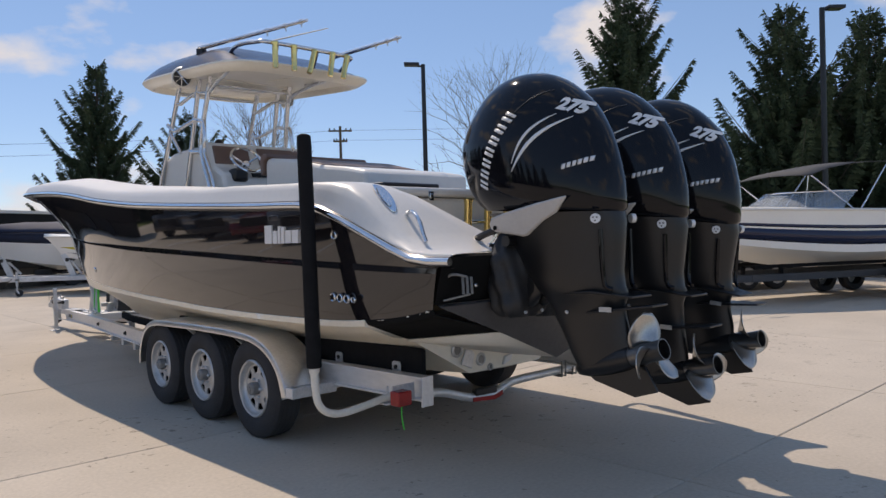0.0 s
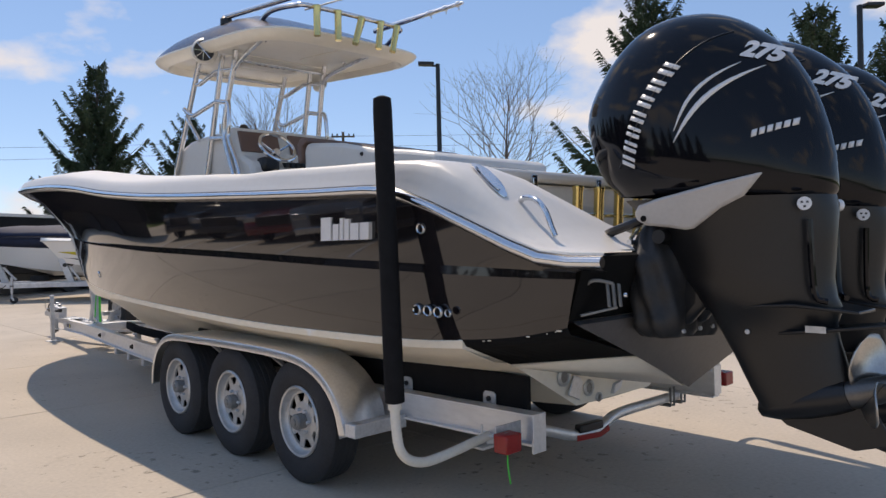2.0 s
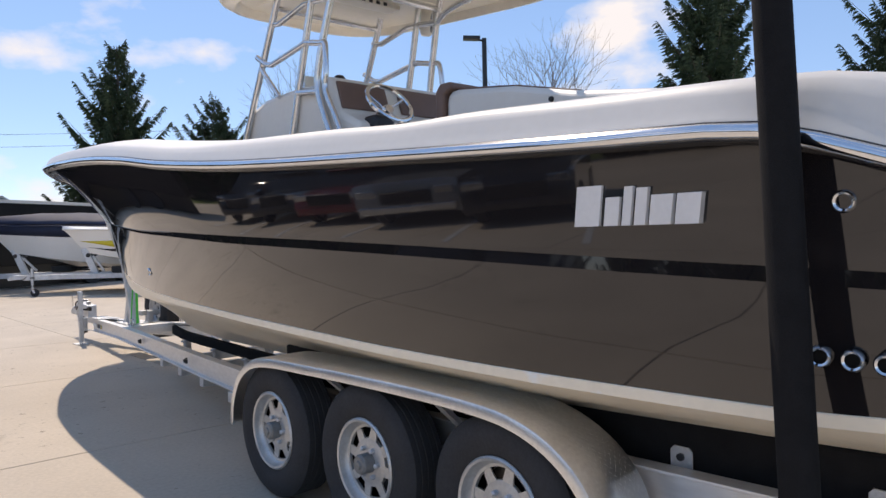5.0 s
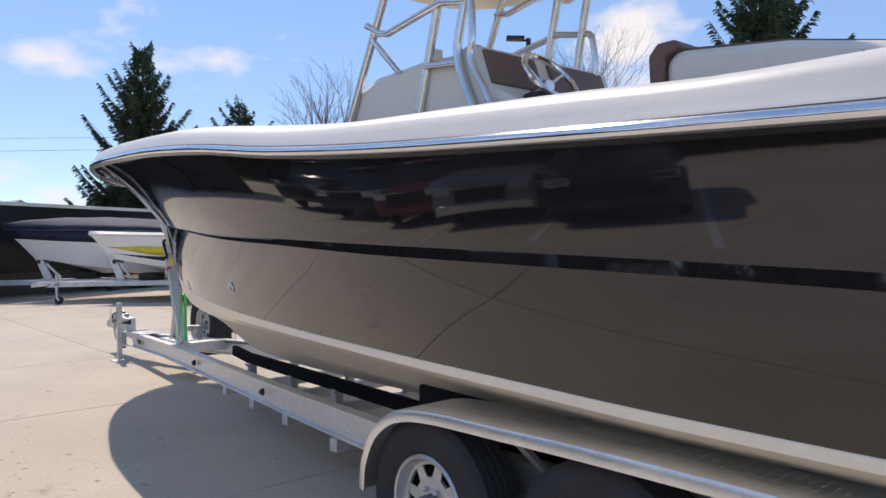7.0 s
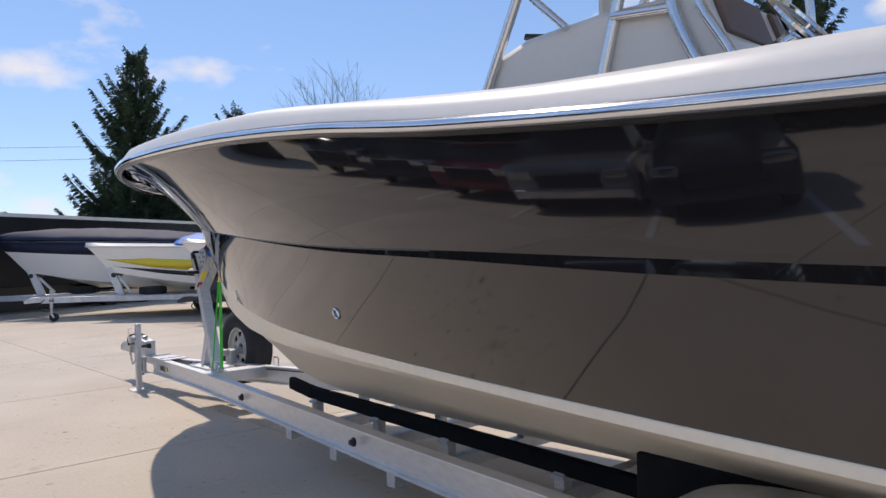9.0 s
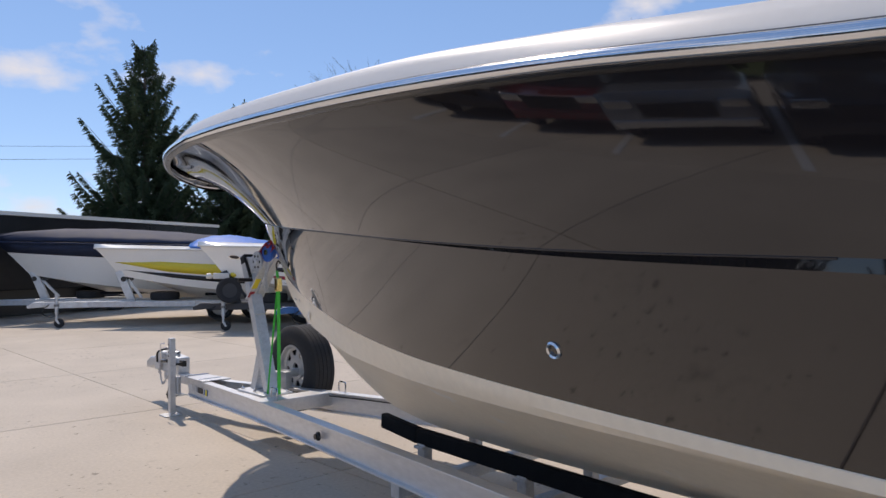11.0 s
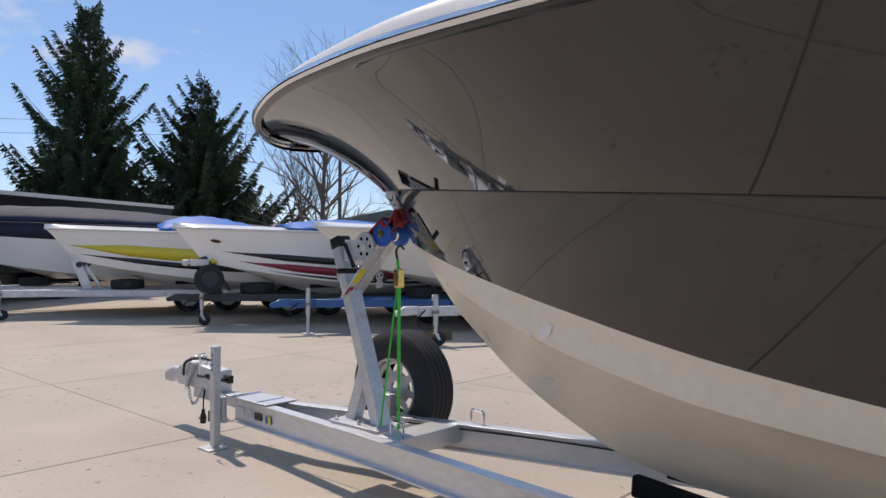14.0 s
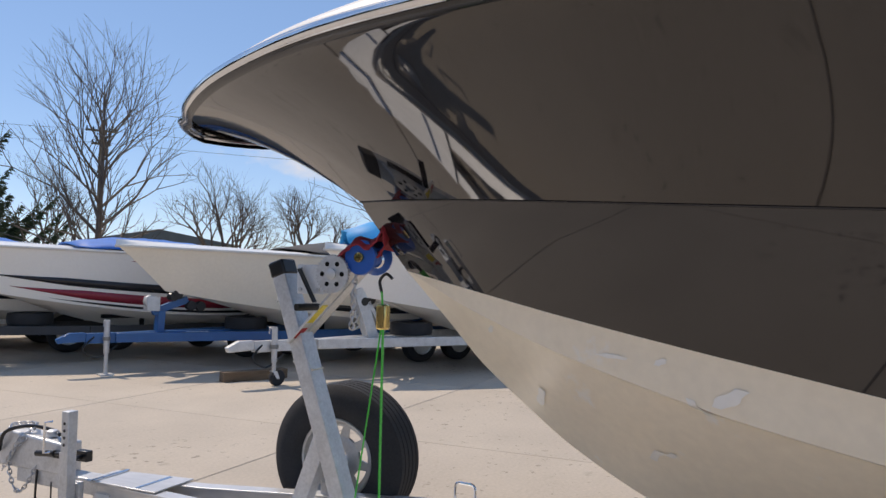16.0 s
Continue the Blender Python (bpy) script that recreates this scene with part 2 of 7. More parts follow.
# ---- building kit ----
class Kit:
    """Collects points and faces of one mesh."""

    def __init__(self):
        self.v, self.f = [], []

    def add(self, vs, fs):
        k = len(self.v)
        self.v += [tuple(p) for p in vs]
        self.f += [tuple(i + k for i in f) for f in fs]
        return self

    def box(self, lo, hi):
        (x0, y0, z0), (x1, y1, z1) = lo, hi
        vs = [(x0, y0, z0), (x1, y0, z0), (x1, y1, z0), (x0, y1, z0), (x0, y0, z1), (x1, y0, z1), (x1, y1, z1), (x0, y1, z1)]
        return self.add(vs, [(0, 3, 2, 1), (4, 5, 6, 7), (0, 1, 5, 4), (1, 2, 6, 5), (2, 3, 7, 6), (3, 0, 4, 7)])

    def bar(self, a, b, w, h, up=(0, 0, 1)):
        """A straight bar of rectangular section from a to b."""
        a, b = Vector(a), Vector(b)
        d = (b - a).normalized()
        s = d.cross(Vector(up)).normalized() * (w / 2)
        u = s.cross(d).normalized() * (h / 2)
        vs = [p + i * s + j * u for p in (a, b) for i, j in ((-1, -1), (1, -1), (1, 1), (-1, 1))]
        return self.add(vs, [(0, 1, 2, 3), (7, 6, 5, 4), (0, 4, 5, 1), (1, 5, 6, 2), (2, 6, 7, 3), (3, 7, 4, 0)])

    def tube(self, pts, r, seg=10, closed=False):
        pts = [Vector(p) for p in pts]
        n = len(pts)
        rs = r if isinstance(r, (list, tuple)) else [r] * n
        side = None
        rings = []
        for i, p in enumerate(pts):
            if closed:
                d = pts[(i + 1) % n] - pts[i - 1]
            else:
                d = pts[min(i + 1, n - 1)] - pts[max(i - 1, 0)]
            d.normalize()
            if side is None:
                side = d.orthogonal().normalized()
            side = (side - d * side.dot(d)).normalized()
            up = d.cross(side)
            rings.append([p + rs[i] * (math.cos(2 * math.pi * k / seg) * side + math.sin(2 * math.pi * k / seg) * up) for k in range(seg)])
        vs = [q for ring in rings for q in ring]
        fs = []
        for i in range(n if closed else n - 1):
            j = (i + 1) % n
            for k in range(seg):
                fs.append((i * seg + k, i * seg + (k + 1) % seg, j * seg + (k + 1) % seg, j * seg + k))
        if not closed:
            fs += [tuple(reversed(range(seg))), tuple(range((n - 1) * seg, n * seg))]
        return self.add(vs, fs)

    def lathe(self, prof, origin=(0, 0, 0), axis=(0, 0, 1), seg=32, cap=True):
        """prof: rows of (radius, distance along the axis)."""
        o, a = Vector(origin), Vector(axis).normalized()
        s = a.orthogonal().normalized()
        u = a.cross(s)
        vs = [o + a * h + r * (math.cos(2 * math.pi * k / seg) * s + math.sin(2 * math.pi * k / seg) * u) for r, h in prof for k in range(seg)]
        fs = [(i * seg + k, i * seg + (k + 1) % seg, (i + 1) * seg + (k + 1) % seg, (i + 1) * seg + k) for i in range(len(prof) - 1) for k in range(seg)]
        if cap and prof[0][0] > 1e-5:
            fs.append(tuple(reversed(range(seg))))
        if cap and prof[-1][0] > 1e-5:
            fs.append(tuple(range((len(prof) - 1) * seg, len(prof) * seg)))
        return self.add(vs, fs)

    def prism(self, poly, off):
        n, off = len(poly), Vector(off)
        vs = [Vector(p) for p in poly] + [Vector(p) + off for p in poly]
        return self.add(vs, [tuple(range(n)), tuple(reversed(range(n, 2 * n)))] + [(i, i + n, (i + 1) % n + n, (i + 1) % n) for i in range(n)])

    def grid(self, rows, closed=False):
        n = len(rows[0])
        vs = [p for row in rows for p in row]
        m = n if closed else n - 1
        return self.add(vs, [(i * n + k, i * n + (k + 1) % n, (i + 1) * n + (k + 1) % n, (i + 1) * n + k) for i in range(len(rows) - 1) for k in range(m)])

    def mesh(self, name, smooth=40):
        bm = bmesh.new()
        vs = [bm.verts.new(p) for p in self.v]
        for f in self.f:
            try:
                bm.faces.new([vs[i] for i in f])
            except ValueError:
                pass
        bmesh.ops.remove_doubles(bm, verts=bm.verts, dist=1e-5)
        bmesh.ops.recalc_face_normals(bm, faces=bm.faces)
        me = bpy.data.meshes.new(name)
        bm.to_mesh(me)
        bm.free()
        if smooth:
            me.shade_smooth()
            me.set_sharp_from_angle(angle=radians(smooth))
        return me


def part(name, kit, material, parent=None, label="", smooth=40, bevel=0.0, thick=0.0):
    """Links what a Kit collected as ONE mesh object under a thing or a part."""
    ob = new(name, kit.mesh(name, smooth))
    ob.data.materials.append(material)
    if parent is not None:
        ob.parent = parent
        ob.matrix_parent_inverse = origin_of(parent).inverted()
    if thick:
        sd = ob.modifiers.new("thickness", "SOLIDIFY")
        sd.thickness, sd.offset = thick, -1
    if bevel:
        bv = ob.modifiers.new("edges", "BEVEL")
        bv.width, bv.segments, bv.limit_method, bv.angle_limit = bevel, 2, "ANGLE", radians(40)
    if label:
        tagged(ob, label)
    return ob


def origin_of(ob):
    m = Matrix.Identity(4)
    chain = []
    while ob is not None:
        chain.append(ob)
        ob = ob.parent
    for o in reversed(chain):
        m = m @ o.matrix_parent_inverse @ o.matrix_basis
    return m


def thing(name, at, label, category, group="", kind=""):
    ob = new(name)
    ob.empty_display_size = 0.2
    ob.matrix_basis = Matrix.Translation(at)
    return tagged(ob, label, category, group, kind)


def lone(name, kit, material, label, category, group="", kind="", **more):
    return tagged(part(name, kit, material, None, **more), label, category, group, kind)


def curve(rows, y):
    """A smooth value between rows of (y, a, b, ...), by monotone cubic steps."""
    ys = [r[0] for r in rows]
    n = len(rows)
    i = max(0, min(n - 2, next((k for k in range(n - 1) if y <= ys[k + 1]), n - 2)))
    h = ys[i + 1] - ys[i]
    u = max(0.0, min(1.0, (y - ys[i]) / h))
    out = []
    for c in range(1, len(rows[0])):
        def slope(k):
            if k == 0:
                return (rows[1][c] - rows[0][c]) / (ys[1] - ys[0])
            if k == n - 1:
                return (rows[-1][c] - rows[-2][c]) / (ys[-1] - ys[-2])
            a = (rows[k][c] - rows[k - 1][c]) / (ys[k] - ys[k - 1])
            b = (rows[k + 1][c] - rows[k][c]) / (ys[k + 1] - ys[k])
            return 0.0 if a * b <= 0 else 2 * a * b / (a + b)
        p0, p1, m0, m1 = rows[i][c], rows[i + 1][c], slope(i) * h, slope(i + 1) * h
        out.append((2 * u**3 - 3 * u**2 + 1) * p0 + (u**3 - 2 * u**2 + u) * m0 + (-2 * u**3 + 3 * u**2) * p1 + (u**3 - u**2) * m1)
    return out


def smooth_path(pts, steps=6):
    """Points along a smooth line through pts."""
    pts = [Vector(p) for p in pts]
    out = []
    for i in range(len(pts) - 1):
        p0, p1, p2, p3 = pts[max(0, i - 1)], pts[i], pts[i + 1], pts[min(len(pts) - 1, i + 2)]
        for k in range(steps):
            u = k / steps
            out.append(0.5 * (2 * p1 + (p2 - p0) * u + (2 * p0 - 5 * p1 + 4 * p2 - p3) * u * u + (3 * p1 - p0 - 3 * p2 + p3) * u**3))
    return out + [pts[-1]]


def label_bars(name, lo, right, up, count, w, h, gap, lean, material, parent, proud):
    """A word that is not lettered: leaning plain blocks in a row."""
    lo, right, up, proud = Vector(lo), Vector(right).normalized(), Vector(up).normalized(), Vector(proud)
    k = Kit()
    for i in range(count):
        a = lo + right * (i * (w + gap))
        k.prism([a, a + right * w, a + right * (w + lean) + up * h, a + right * lean + up * h], proud)
    return part(name, k, material, parent, smooth=0)


# ---- ground ----
kit = Kit()
kit.add([(-900, -900, -0.03), (900, -900, -0.03), (900, 900, -0.03), (-900, 900, -0.03)], [(0, 1, 2, 3)])
lone("ground", kit, M_GRASS, "flat grassy ground around a concrete yard", "ground", kind="structure", smooth=0)
kit = Kit().box((-24, -21, -0.25), (33, 27.6, -0.012))
pavement = lone("pavement", kit, M_SOIL, "dry beige concrete yard of jointed slabs", "pavement", kind="structure", smooth=0)

part("yard_apron", Kit().box((-60, -60, -0.25), (-21.4, 13.5, -0.002)).box((-21.4, -60, -0.25), (-10, -20.7, -0.002)), M_CONCRETE, pavement, "plain concrete apron", smooth=0)

# ---- the main boat: hull lines (y, half breadth, height) ----
SHEER = [(-2.25, 1.27, 1.28), (-1.95, 1.30, 1.283), (-1.8, 1.315, 1.325), (-1.5, 1.345, 1.45), (-1.2, 1.37, 1.57), (-1.0, 1.385, 1.62), (-0.5, 1.41, 1.64),
         (0.5, 1.44, 1.69), (1.5, 1.46, 1.75), (2.5, 1.455, 1.84), (3.3, 1.445, 1.94), (4.2, 1.41, 2.02), (5.1, 1.35, 2.07), (5.9, 1.25, 2.11), (6.4, 1.13, 2.138),
         (7.0, 0.95, 2.155), (7.5, 0.735, 2.14), (7.88, 0.48, 2.118), (8.08, 0.27, 2.105), (8.18, 0.12, 2.10), (8.215, 0.0, 2.098)]
KNUCKLE = [(-2.1, 1.252, 1.235), (-1.2, 1.336, 1.275), (-0.5, 1.374, 1.305), (0.5, 1.402, 1.35), (1.5, 1.417, 1.39), (2.0, 1.407, 1.41), (2.6, 1.375, 1.435), (3.3, 1.315, 1.46), (4.3, 1.16, 1.52),
           (5.1, 0.985, 1.58), (5.9, 0.745, 1.64), (6.5, 0.50, 1.69), (7.0, 0.245, 1.73), (7.36, 0.0, 1.755)]
BOOT = [(-2.016, 1.218, 1.042), (-1.848, 1.236, 1.0), (-1.681, 1.252, 0.968), (-1.498, 1.270, 0.946), (-1.022, 1.302, 0.92), (-0.129, 1.322, 0.915), (0.54, 1.317, 0.921), (1.087, 1.305, 0.935), (1.908, 1.27, 0.955),
        (3.27, 1.155, 0.991), (4.291, 1.01, 1.032), (5.0, 0.86, 1.095), (5.73, 0.66, 1.21), (6.35, 0.42, 1.315), (6.75, 0.23, 1.39), (7.12, 0.0, 1.455)]
KEEL = [(-1.28, 0.47), (-0.6, 0.43), (0.5, 0.40), (3.5, 0.40), (4.6, 0.41), (5.3, 0.44), (5.74, 0.50), (6.1, 0.635), (6.4, 0.80), (6.6, 0.95), (6.77, 1.09), (6.92, 1.25), (7.12, 1.455)]
CAPTOP = [(-2.25, 1.31), (-1.95, 1.325), (-1.8, 1.395), (-1.65, 1.505), (-1.5, 1.63), (-1.36, 1.714), (-1.28, 1.737), (-1.185, 1.752), (-0.92, 1.768), (-0.57, 1.782), (-0.07, 1.806), (0.3, 1.818), (0.75, 1.859), (1.35, 1.907),
          (2.0, 1.958), (2.56, 2.012), (3.4, 2.112), (4.0, 2.185), (4.58, 2.22), (5.4, 2.262), (6.2, 2.28), (7.0, 2.262), (7.6, 2.22), (8.3, 2.155)]
N_ST = 120


def station(u, y0, y1):
    """y of a station; crowded towards the stem."""
    return y0 + (y1 - y0) * (1 - (1 - u) ** 1.6)


def line_at(rows, u, y0=-2.15):
    y = station(u, y0, rows[-1][0])
    b, z = curve(rows, y)
    return y, max(0.0, b), z


DROPS = (0.0, 0.01, 0.025, 0.05, 0.1, 0.15, 0.2, 0.3, 0.4, 0.5, 0.6, 0.7, 0.8, 0.9, 1.0)
KN = len(DROPS)


def topside_row(u, s):
    """Points of one frame from the rail down to the boot line."""
    ys, bs, zs = line_at(SHEER, u)
    yk, bk, zk = line_at(KNUCKLE, u, -2.0)
    yw, bw, zw = line_at(BOOT, u, -1.93)
    bow = max(0.0, (u - 0.35) / 0.65)
    out = []
    for f in DROPS:
        hollow = 0.05 * bow**1.6 * (1 - bow * 0.35) * math.sin(math.pi * f) * min(1.0, bs / 0.4)
        full = 0.80 * f + 0.20 * f**2
        g = full + (f**0.58 - full) * min(1.0, bow * 1.25)
        out.append((s * max(0.0, bs + (bk - bs) * g - hollow), ys + (yk - ys) * (f + (f**0.62 - f) * bow), zs + (zk - zs) * f))
    short = min(1.0, max(0.15, (zk - zw) / 0.34))
    step = (0.036 * min(1.0, max(0.0, (4.6 - yk) / 2.8)) + 0.004) * short
    out.append((s * (bk + 0.0014 * min(1.0, step / 0.03)), yk - 0.01 * bow, zk - step))
    for f in (0.15, 0.3, 0.45, 0.6, 0.85, 1.0):
        belly = 0.006 * math.sin(math.pi * f) * min(1.0, max(0.0, (2.4 - yk) / 2.0)) * short**2 * min(1.0, bk / 0.4)
        out.append((s * max(0.0, bk + (bw - bk) * f + belly), yk + (yw - yk) * f, zk - step + (zw - zk + step) * f))
    return out


boat = thing("center_console_boat", (0, 0, 0.40), "black-hulled center console fishing boat resting on an aluminium trailer", "boat")
US = [i / (N_ST - 1) for i in range(N_ST)]
for s in (-1, 1):
    rows = [topside_row(u, s) for u in US]
    part("topside_panel", Kit().grid([r[:KN] for r in rows]), M_GELDARK, boat, "glossy dark flared topside", smooth=50)
    part("knuckle_step", Kit().grid([r[KN - 1:KN + 1] for r in rows]), M_GELDARK, boat, "narrow dark step along the knuckle", smooth=50)
    part("lower_side_panel", Kit().grid([r[KN:] for r in rows]), M_GELDARK, boat, "glossy dark lower side", smooth=50)


for s in (-1, 1):
    pts = []
    for u in US:
        y, b, z = line_at(KNUCKLE, u, -2.08)
        if y > 2.6:
            pts.append((s * (b - 0.001), y, z - 0.002))
    part("knuckle_seam", Kit().tube(pts, 0.0035, 6), M_BLACKGEL, boat, "fine dark seam along the knuckle")


def bottom_row(u, s):
    """Points of one frame from the boot line to the keel: a hard chine amidships that runs out into a V at the bow."""
    yw, bw, zw = line_at(BOOT, u, -1.40)
    yk = station(u, -1.28, KEEL[-1][0])
    zk = curve(KEEL, yk)[0]
    rise = max(0.0, zw - zk)
    t = min(1.0, rise / 0.35)
    n = min(1.0, bw / 0.5)
    vee = min(1.0, max(0.0, (yw - 2.6) / 2.6))
    pad = min(1.0, max(0.0, (0.6 - yw) / 1.6))
    chine = [(bw, yw, zw), (bw + 0.003 * n, yw, zw - 0.003), (bw + 0.001 * n, yw, zw - 0.036 * t), (bw - 0.02 * n, yw, zw - 0.046 * t), (bw - 0.10 * n, yw, zw - 0.082 * t), (bw - 0.20 * n, yw, zw - 0.122 * t),
             (bw * (0.62 + 0.10 * pad), yw + (yk - yw) * 0.4, zk + rise * (0.52 + 0.16 * pad)), (bw * (0.60 + 0.10 * pad), yw + (yk - yw) * 0.4, zk + rise * (0.49 + 0.16 * pad)),
             (bw * (0.3 - 0.02 * pad), yw + (yk - yw) * 0.7, zk + rise * (0.235 - 0.195 * pad)), (0, yk, zk)]
    out = []
    run = ((0, 0), (0.003, 0.005), (0.035, 0.12), (0.07, 0.235), (0.125, 0.25), (0.31, 0.42), (0.51, 0.585), (0.53, 0.60), (0.77, 0.80), (1, 1))
    for (x, y, z), (g, f) in zip(chine, run):
        x2, y2, z2 = bw * (1 - g), yw + (yk - yw) * f, zw + (zk - zw) * f
        out.append((s * max(0.0, x + (x2 - x) * vee), y + (y2 - y) * vee, z + (z2 - z) * vee))
    return out


for s in (-1, 1):
    kit = Kit().grid([bottom_row(u, s) for u in US])
    part("hull_bottom", kit, M_BOTTOM, boat, "cream boot stripe and bottom", smooth=20)


def on_bottom(u, f):
    """The port bottom at station u, f rows down from the boot line, just proud of it."""
    row = bottom_row(u, -1)
    i = min(len(row) - 2, int(f))
    p = Vector(row[i]).lerp(Vector(row[i + 1]), f - i)
    return p + Vector((-0.0035, 0.0015, -0.002))


for u0, f0, du, df, lean in ((0.690, 2.3, 0.0075, 0.9, 0.010), (0.702, 3.4, 0.006, 1.3, -0.008), (0.7193, 1.7, 0.004, 0.35, 0.004), (0.722, 6.6, 0.006, 1.5, 0.012), (0.744, 2.1, 0.010, 0.30, 0.012), (0.802, 7.6, 0.006, 0.9, 0.006), (0.837, 4.5, 0.004, 0.5, 0.004)):
    rows = []
    for i in range(7):
        v = i / 6
        w = du * (0.35 + 0.65 * math.sin(math.pi * (0.15 + 0.7 * v))) * (1 + 0.25 * math.sin(9 * v + 40 * u0))
        c = u0 + lean * (v - 0.5)
        rows.append([on_bottom(c - w / 2, f0 + df * (v - 0.5)), on_bottom(c + w / 2, f0 + df * (v - 0.5))])
    part("white_scuff", Kit().grid(rows), M_BOATWHITE, boat, "rubbed white scuff on the bottom", smooth=60)
# lower transom of the running surface, with its fittings
row = bottom_row(0.0, -1)
kit = Kit()
poly = [p for p in row] + [(-p[0], p[1], p[2]) for p in reversed(row[:-1])]
kit.add(poly, [tuple(range(len(poly)))])
part("lower_transom", kit, M_CREAM, boat, smooth=0, thick=0.02)
# bracket aft of the running surface
for s in (-1, 1):
    kit = Kit().grid([[(s * 0.95, -1.385, 0.79), (s * 0.45, -1.31, 0.68), (0, -1.25, 0.585)], [(s * 0.62, -1.862, 0.838), (s * 0.3, -1.80, 0.72), (0, -1.735, 0.605)]])
    part("bracket_bottom", kit, M_CREAM, boat, smooth=20, thick=0.01)
kit = Kit()
kit.add([(-1.205, -1.935, 1.045), (-0.62, -1.84, 0.838), (0, -1.74, 0.605), (0.62, -1.84, 0.838), (1.205, -1.935, 1.045)], [tuple(range(5))])
part("transom", kit, M_GREYGEL, boat, "dull dark grey V-shaped transom face", smooth=0, thick=0.03)
kit = Kit()
kit.grid([[(-1.205, -1.92, 1.045), (0, -1.92, 1.045), (1.205, -1.92, 1.045)], [(-1.225, -2.0, 1.235), (0, -2.0, 1.235), (1.225, -2.0, 1.235)], [(-1.235, -2.02, 1.298), (0, -2.02, 1.298), (1.235, -2.02, 1.298)]])
part("upper_transom", kit, M_BLACKFLAT, boat, "flat black upper transom", smooth=0, thick=0.03)
rng = random.Random(4)
for s in (-1, 1):
    rows = []
    for i in range(13):
        f = i / 12
        y = -1.40 - 0.53 * f
        b, z = curve(BOOT, y)
        rows.append([(s * (b + 0.002), y, z + 0.002), (s * (b - 0.02), y, z - 0.03), (s * (0.95 - 0.33 * f), -1.385 - 0.477 * f, 0.79 + 0.048 * f)])
    strip = part("bracket_chine", Kit().grid(rows), M_BLACKFLAT, boat, "black painted chine with chipped leading edge", smooth=30, thick=0.006)
    kit = Kit()
    for i in range(9):
        y = -1.44 - 0.50 * rng.random()
        b, z = curve(BOOT, y)
        kit.box((s * (b + 0.002) - 0.002, y, z - 0.006), (s * (b + 0.002) + 0.002, y + 0.003 + 0.022 * rng.random() ** 2, z - 0.003 + 0.002 * rng.random()))
    tagged(part("paint_chips", kit, M_CREAM, strip, smooth=0), kind="stuff")


def fitting(at, r, axis, parent, name="through_hull_fitting", rim=M_STEEL, hole=M_BLACKFLAT):
    k = Kit().lathe([(r * 0.62, -0.004), (r * 0.64, 0.008), (r * 0.82, 0.012), (r, 0.006), (r, -0.004)], at, axis, 24, cap=False)
    f = part(name, k, rim, parent)
    # Disc over the hole; in flat black it stands for the shaded inside.
    part("opening", Kit().lathe([(r * 0.66, 0.001), (0, 0.0015)], at, axis, 20), hole, f)
    return f


def on_transom(x, z):
    return (x, -1.40 + 0.12 * (1 - abs(x) / 1.2) - 0.030 + 0.014 * min(1.0, abs(x) / 0.5), z)


for x, z, r in ((-0.50, 0.665, 0.05), (-0.265, 0.573, 0.045), (-0.165, 0.506, 0.026)):
    fitting(on_transom(x, z), r, (0, -1, 0), boat, rim=M_RIM, hole=M_HUB)
kit = Kit().prism([on_transom(-0.47, 0.565), on_transom(-0.37, 0.525), on_transom(-0.335, 0.615), on_transom(-0.36, 0.645), on_transom(-0.42, 0.66)], (0, -0.012, 0))
part("transom_plate", kit, M_GALV, boat, bevel=0.004)
kit = Kit().prism([on_transom(-0.045, 0.505), on_transom(0.03, 0.53), on_transom(0.05, 0.575), on_transom(-0.03, 0.56)], (0, -0.03, 0))
part("transducer", kit, M_GALV, boat, bevel=0.006)

# rub rail: dark rubber with a bright stainless half round
for s in (-1, 1):
    rows, steel = [], []
    for u in US:
        y, b, z = line_at(SHEER, u)
        y2 = y + (0.03 if b < 0.3 else 0.0)
        k = min(1.0, b / 0.2)
        rows.append([(s * (b - 0.01), y2, z + 0.024), (s * (b + 0.018 * k), y2 + 0.02 * (1 - k), z + 0.024), (s * (b + 0.026 * k), y2 + 0.026 * (1 - k), z + 0.016), (s * (b + 0.026 * k), y2 + 0.026 * (1 - k), z - 0.024),
                     (s * (b + 0.014 * k), y2 + 0.016 * (1 - k), z - 0.032), (s * (b - 0.01), y2, z - 0.036)])
        steel.append((s * (b + 0.024 * k), y2 + 0.024 * (1 - k), z - 0.002))
    kit = Kit().grid(rows)
    rail = part("rub_rail", kit, M_BLACKGEL, boat, "black rubber rub rail", smooth=50)
    part("rail_insert", Kit().tube(steel, 0.021, 12), M_STEEL, rail, "bright stainless half-round insert")


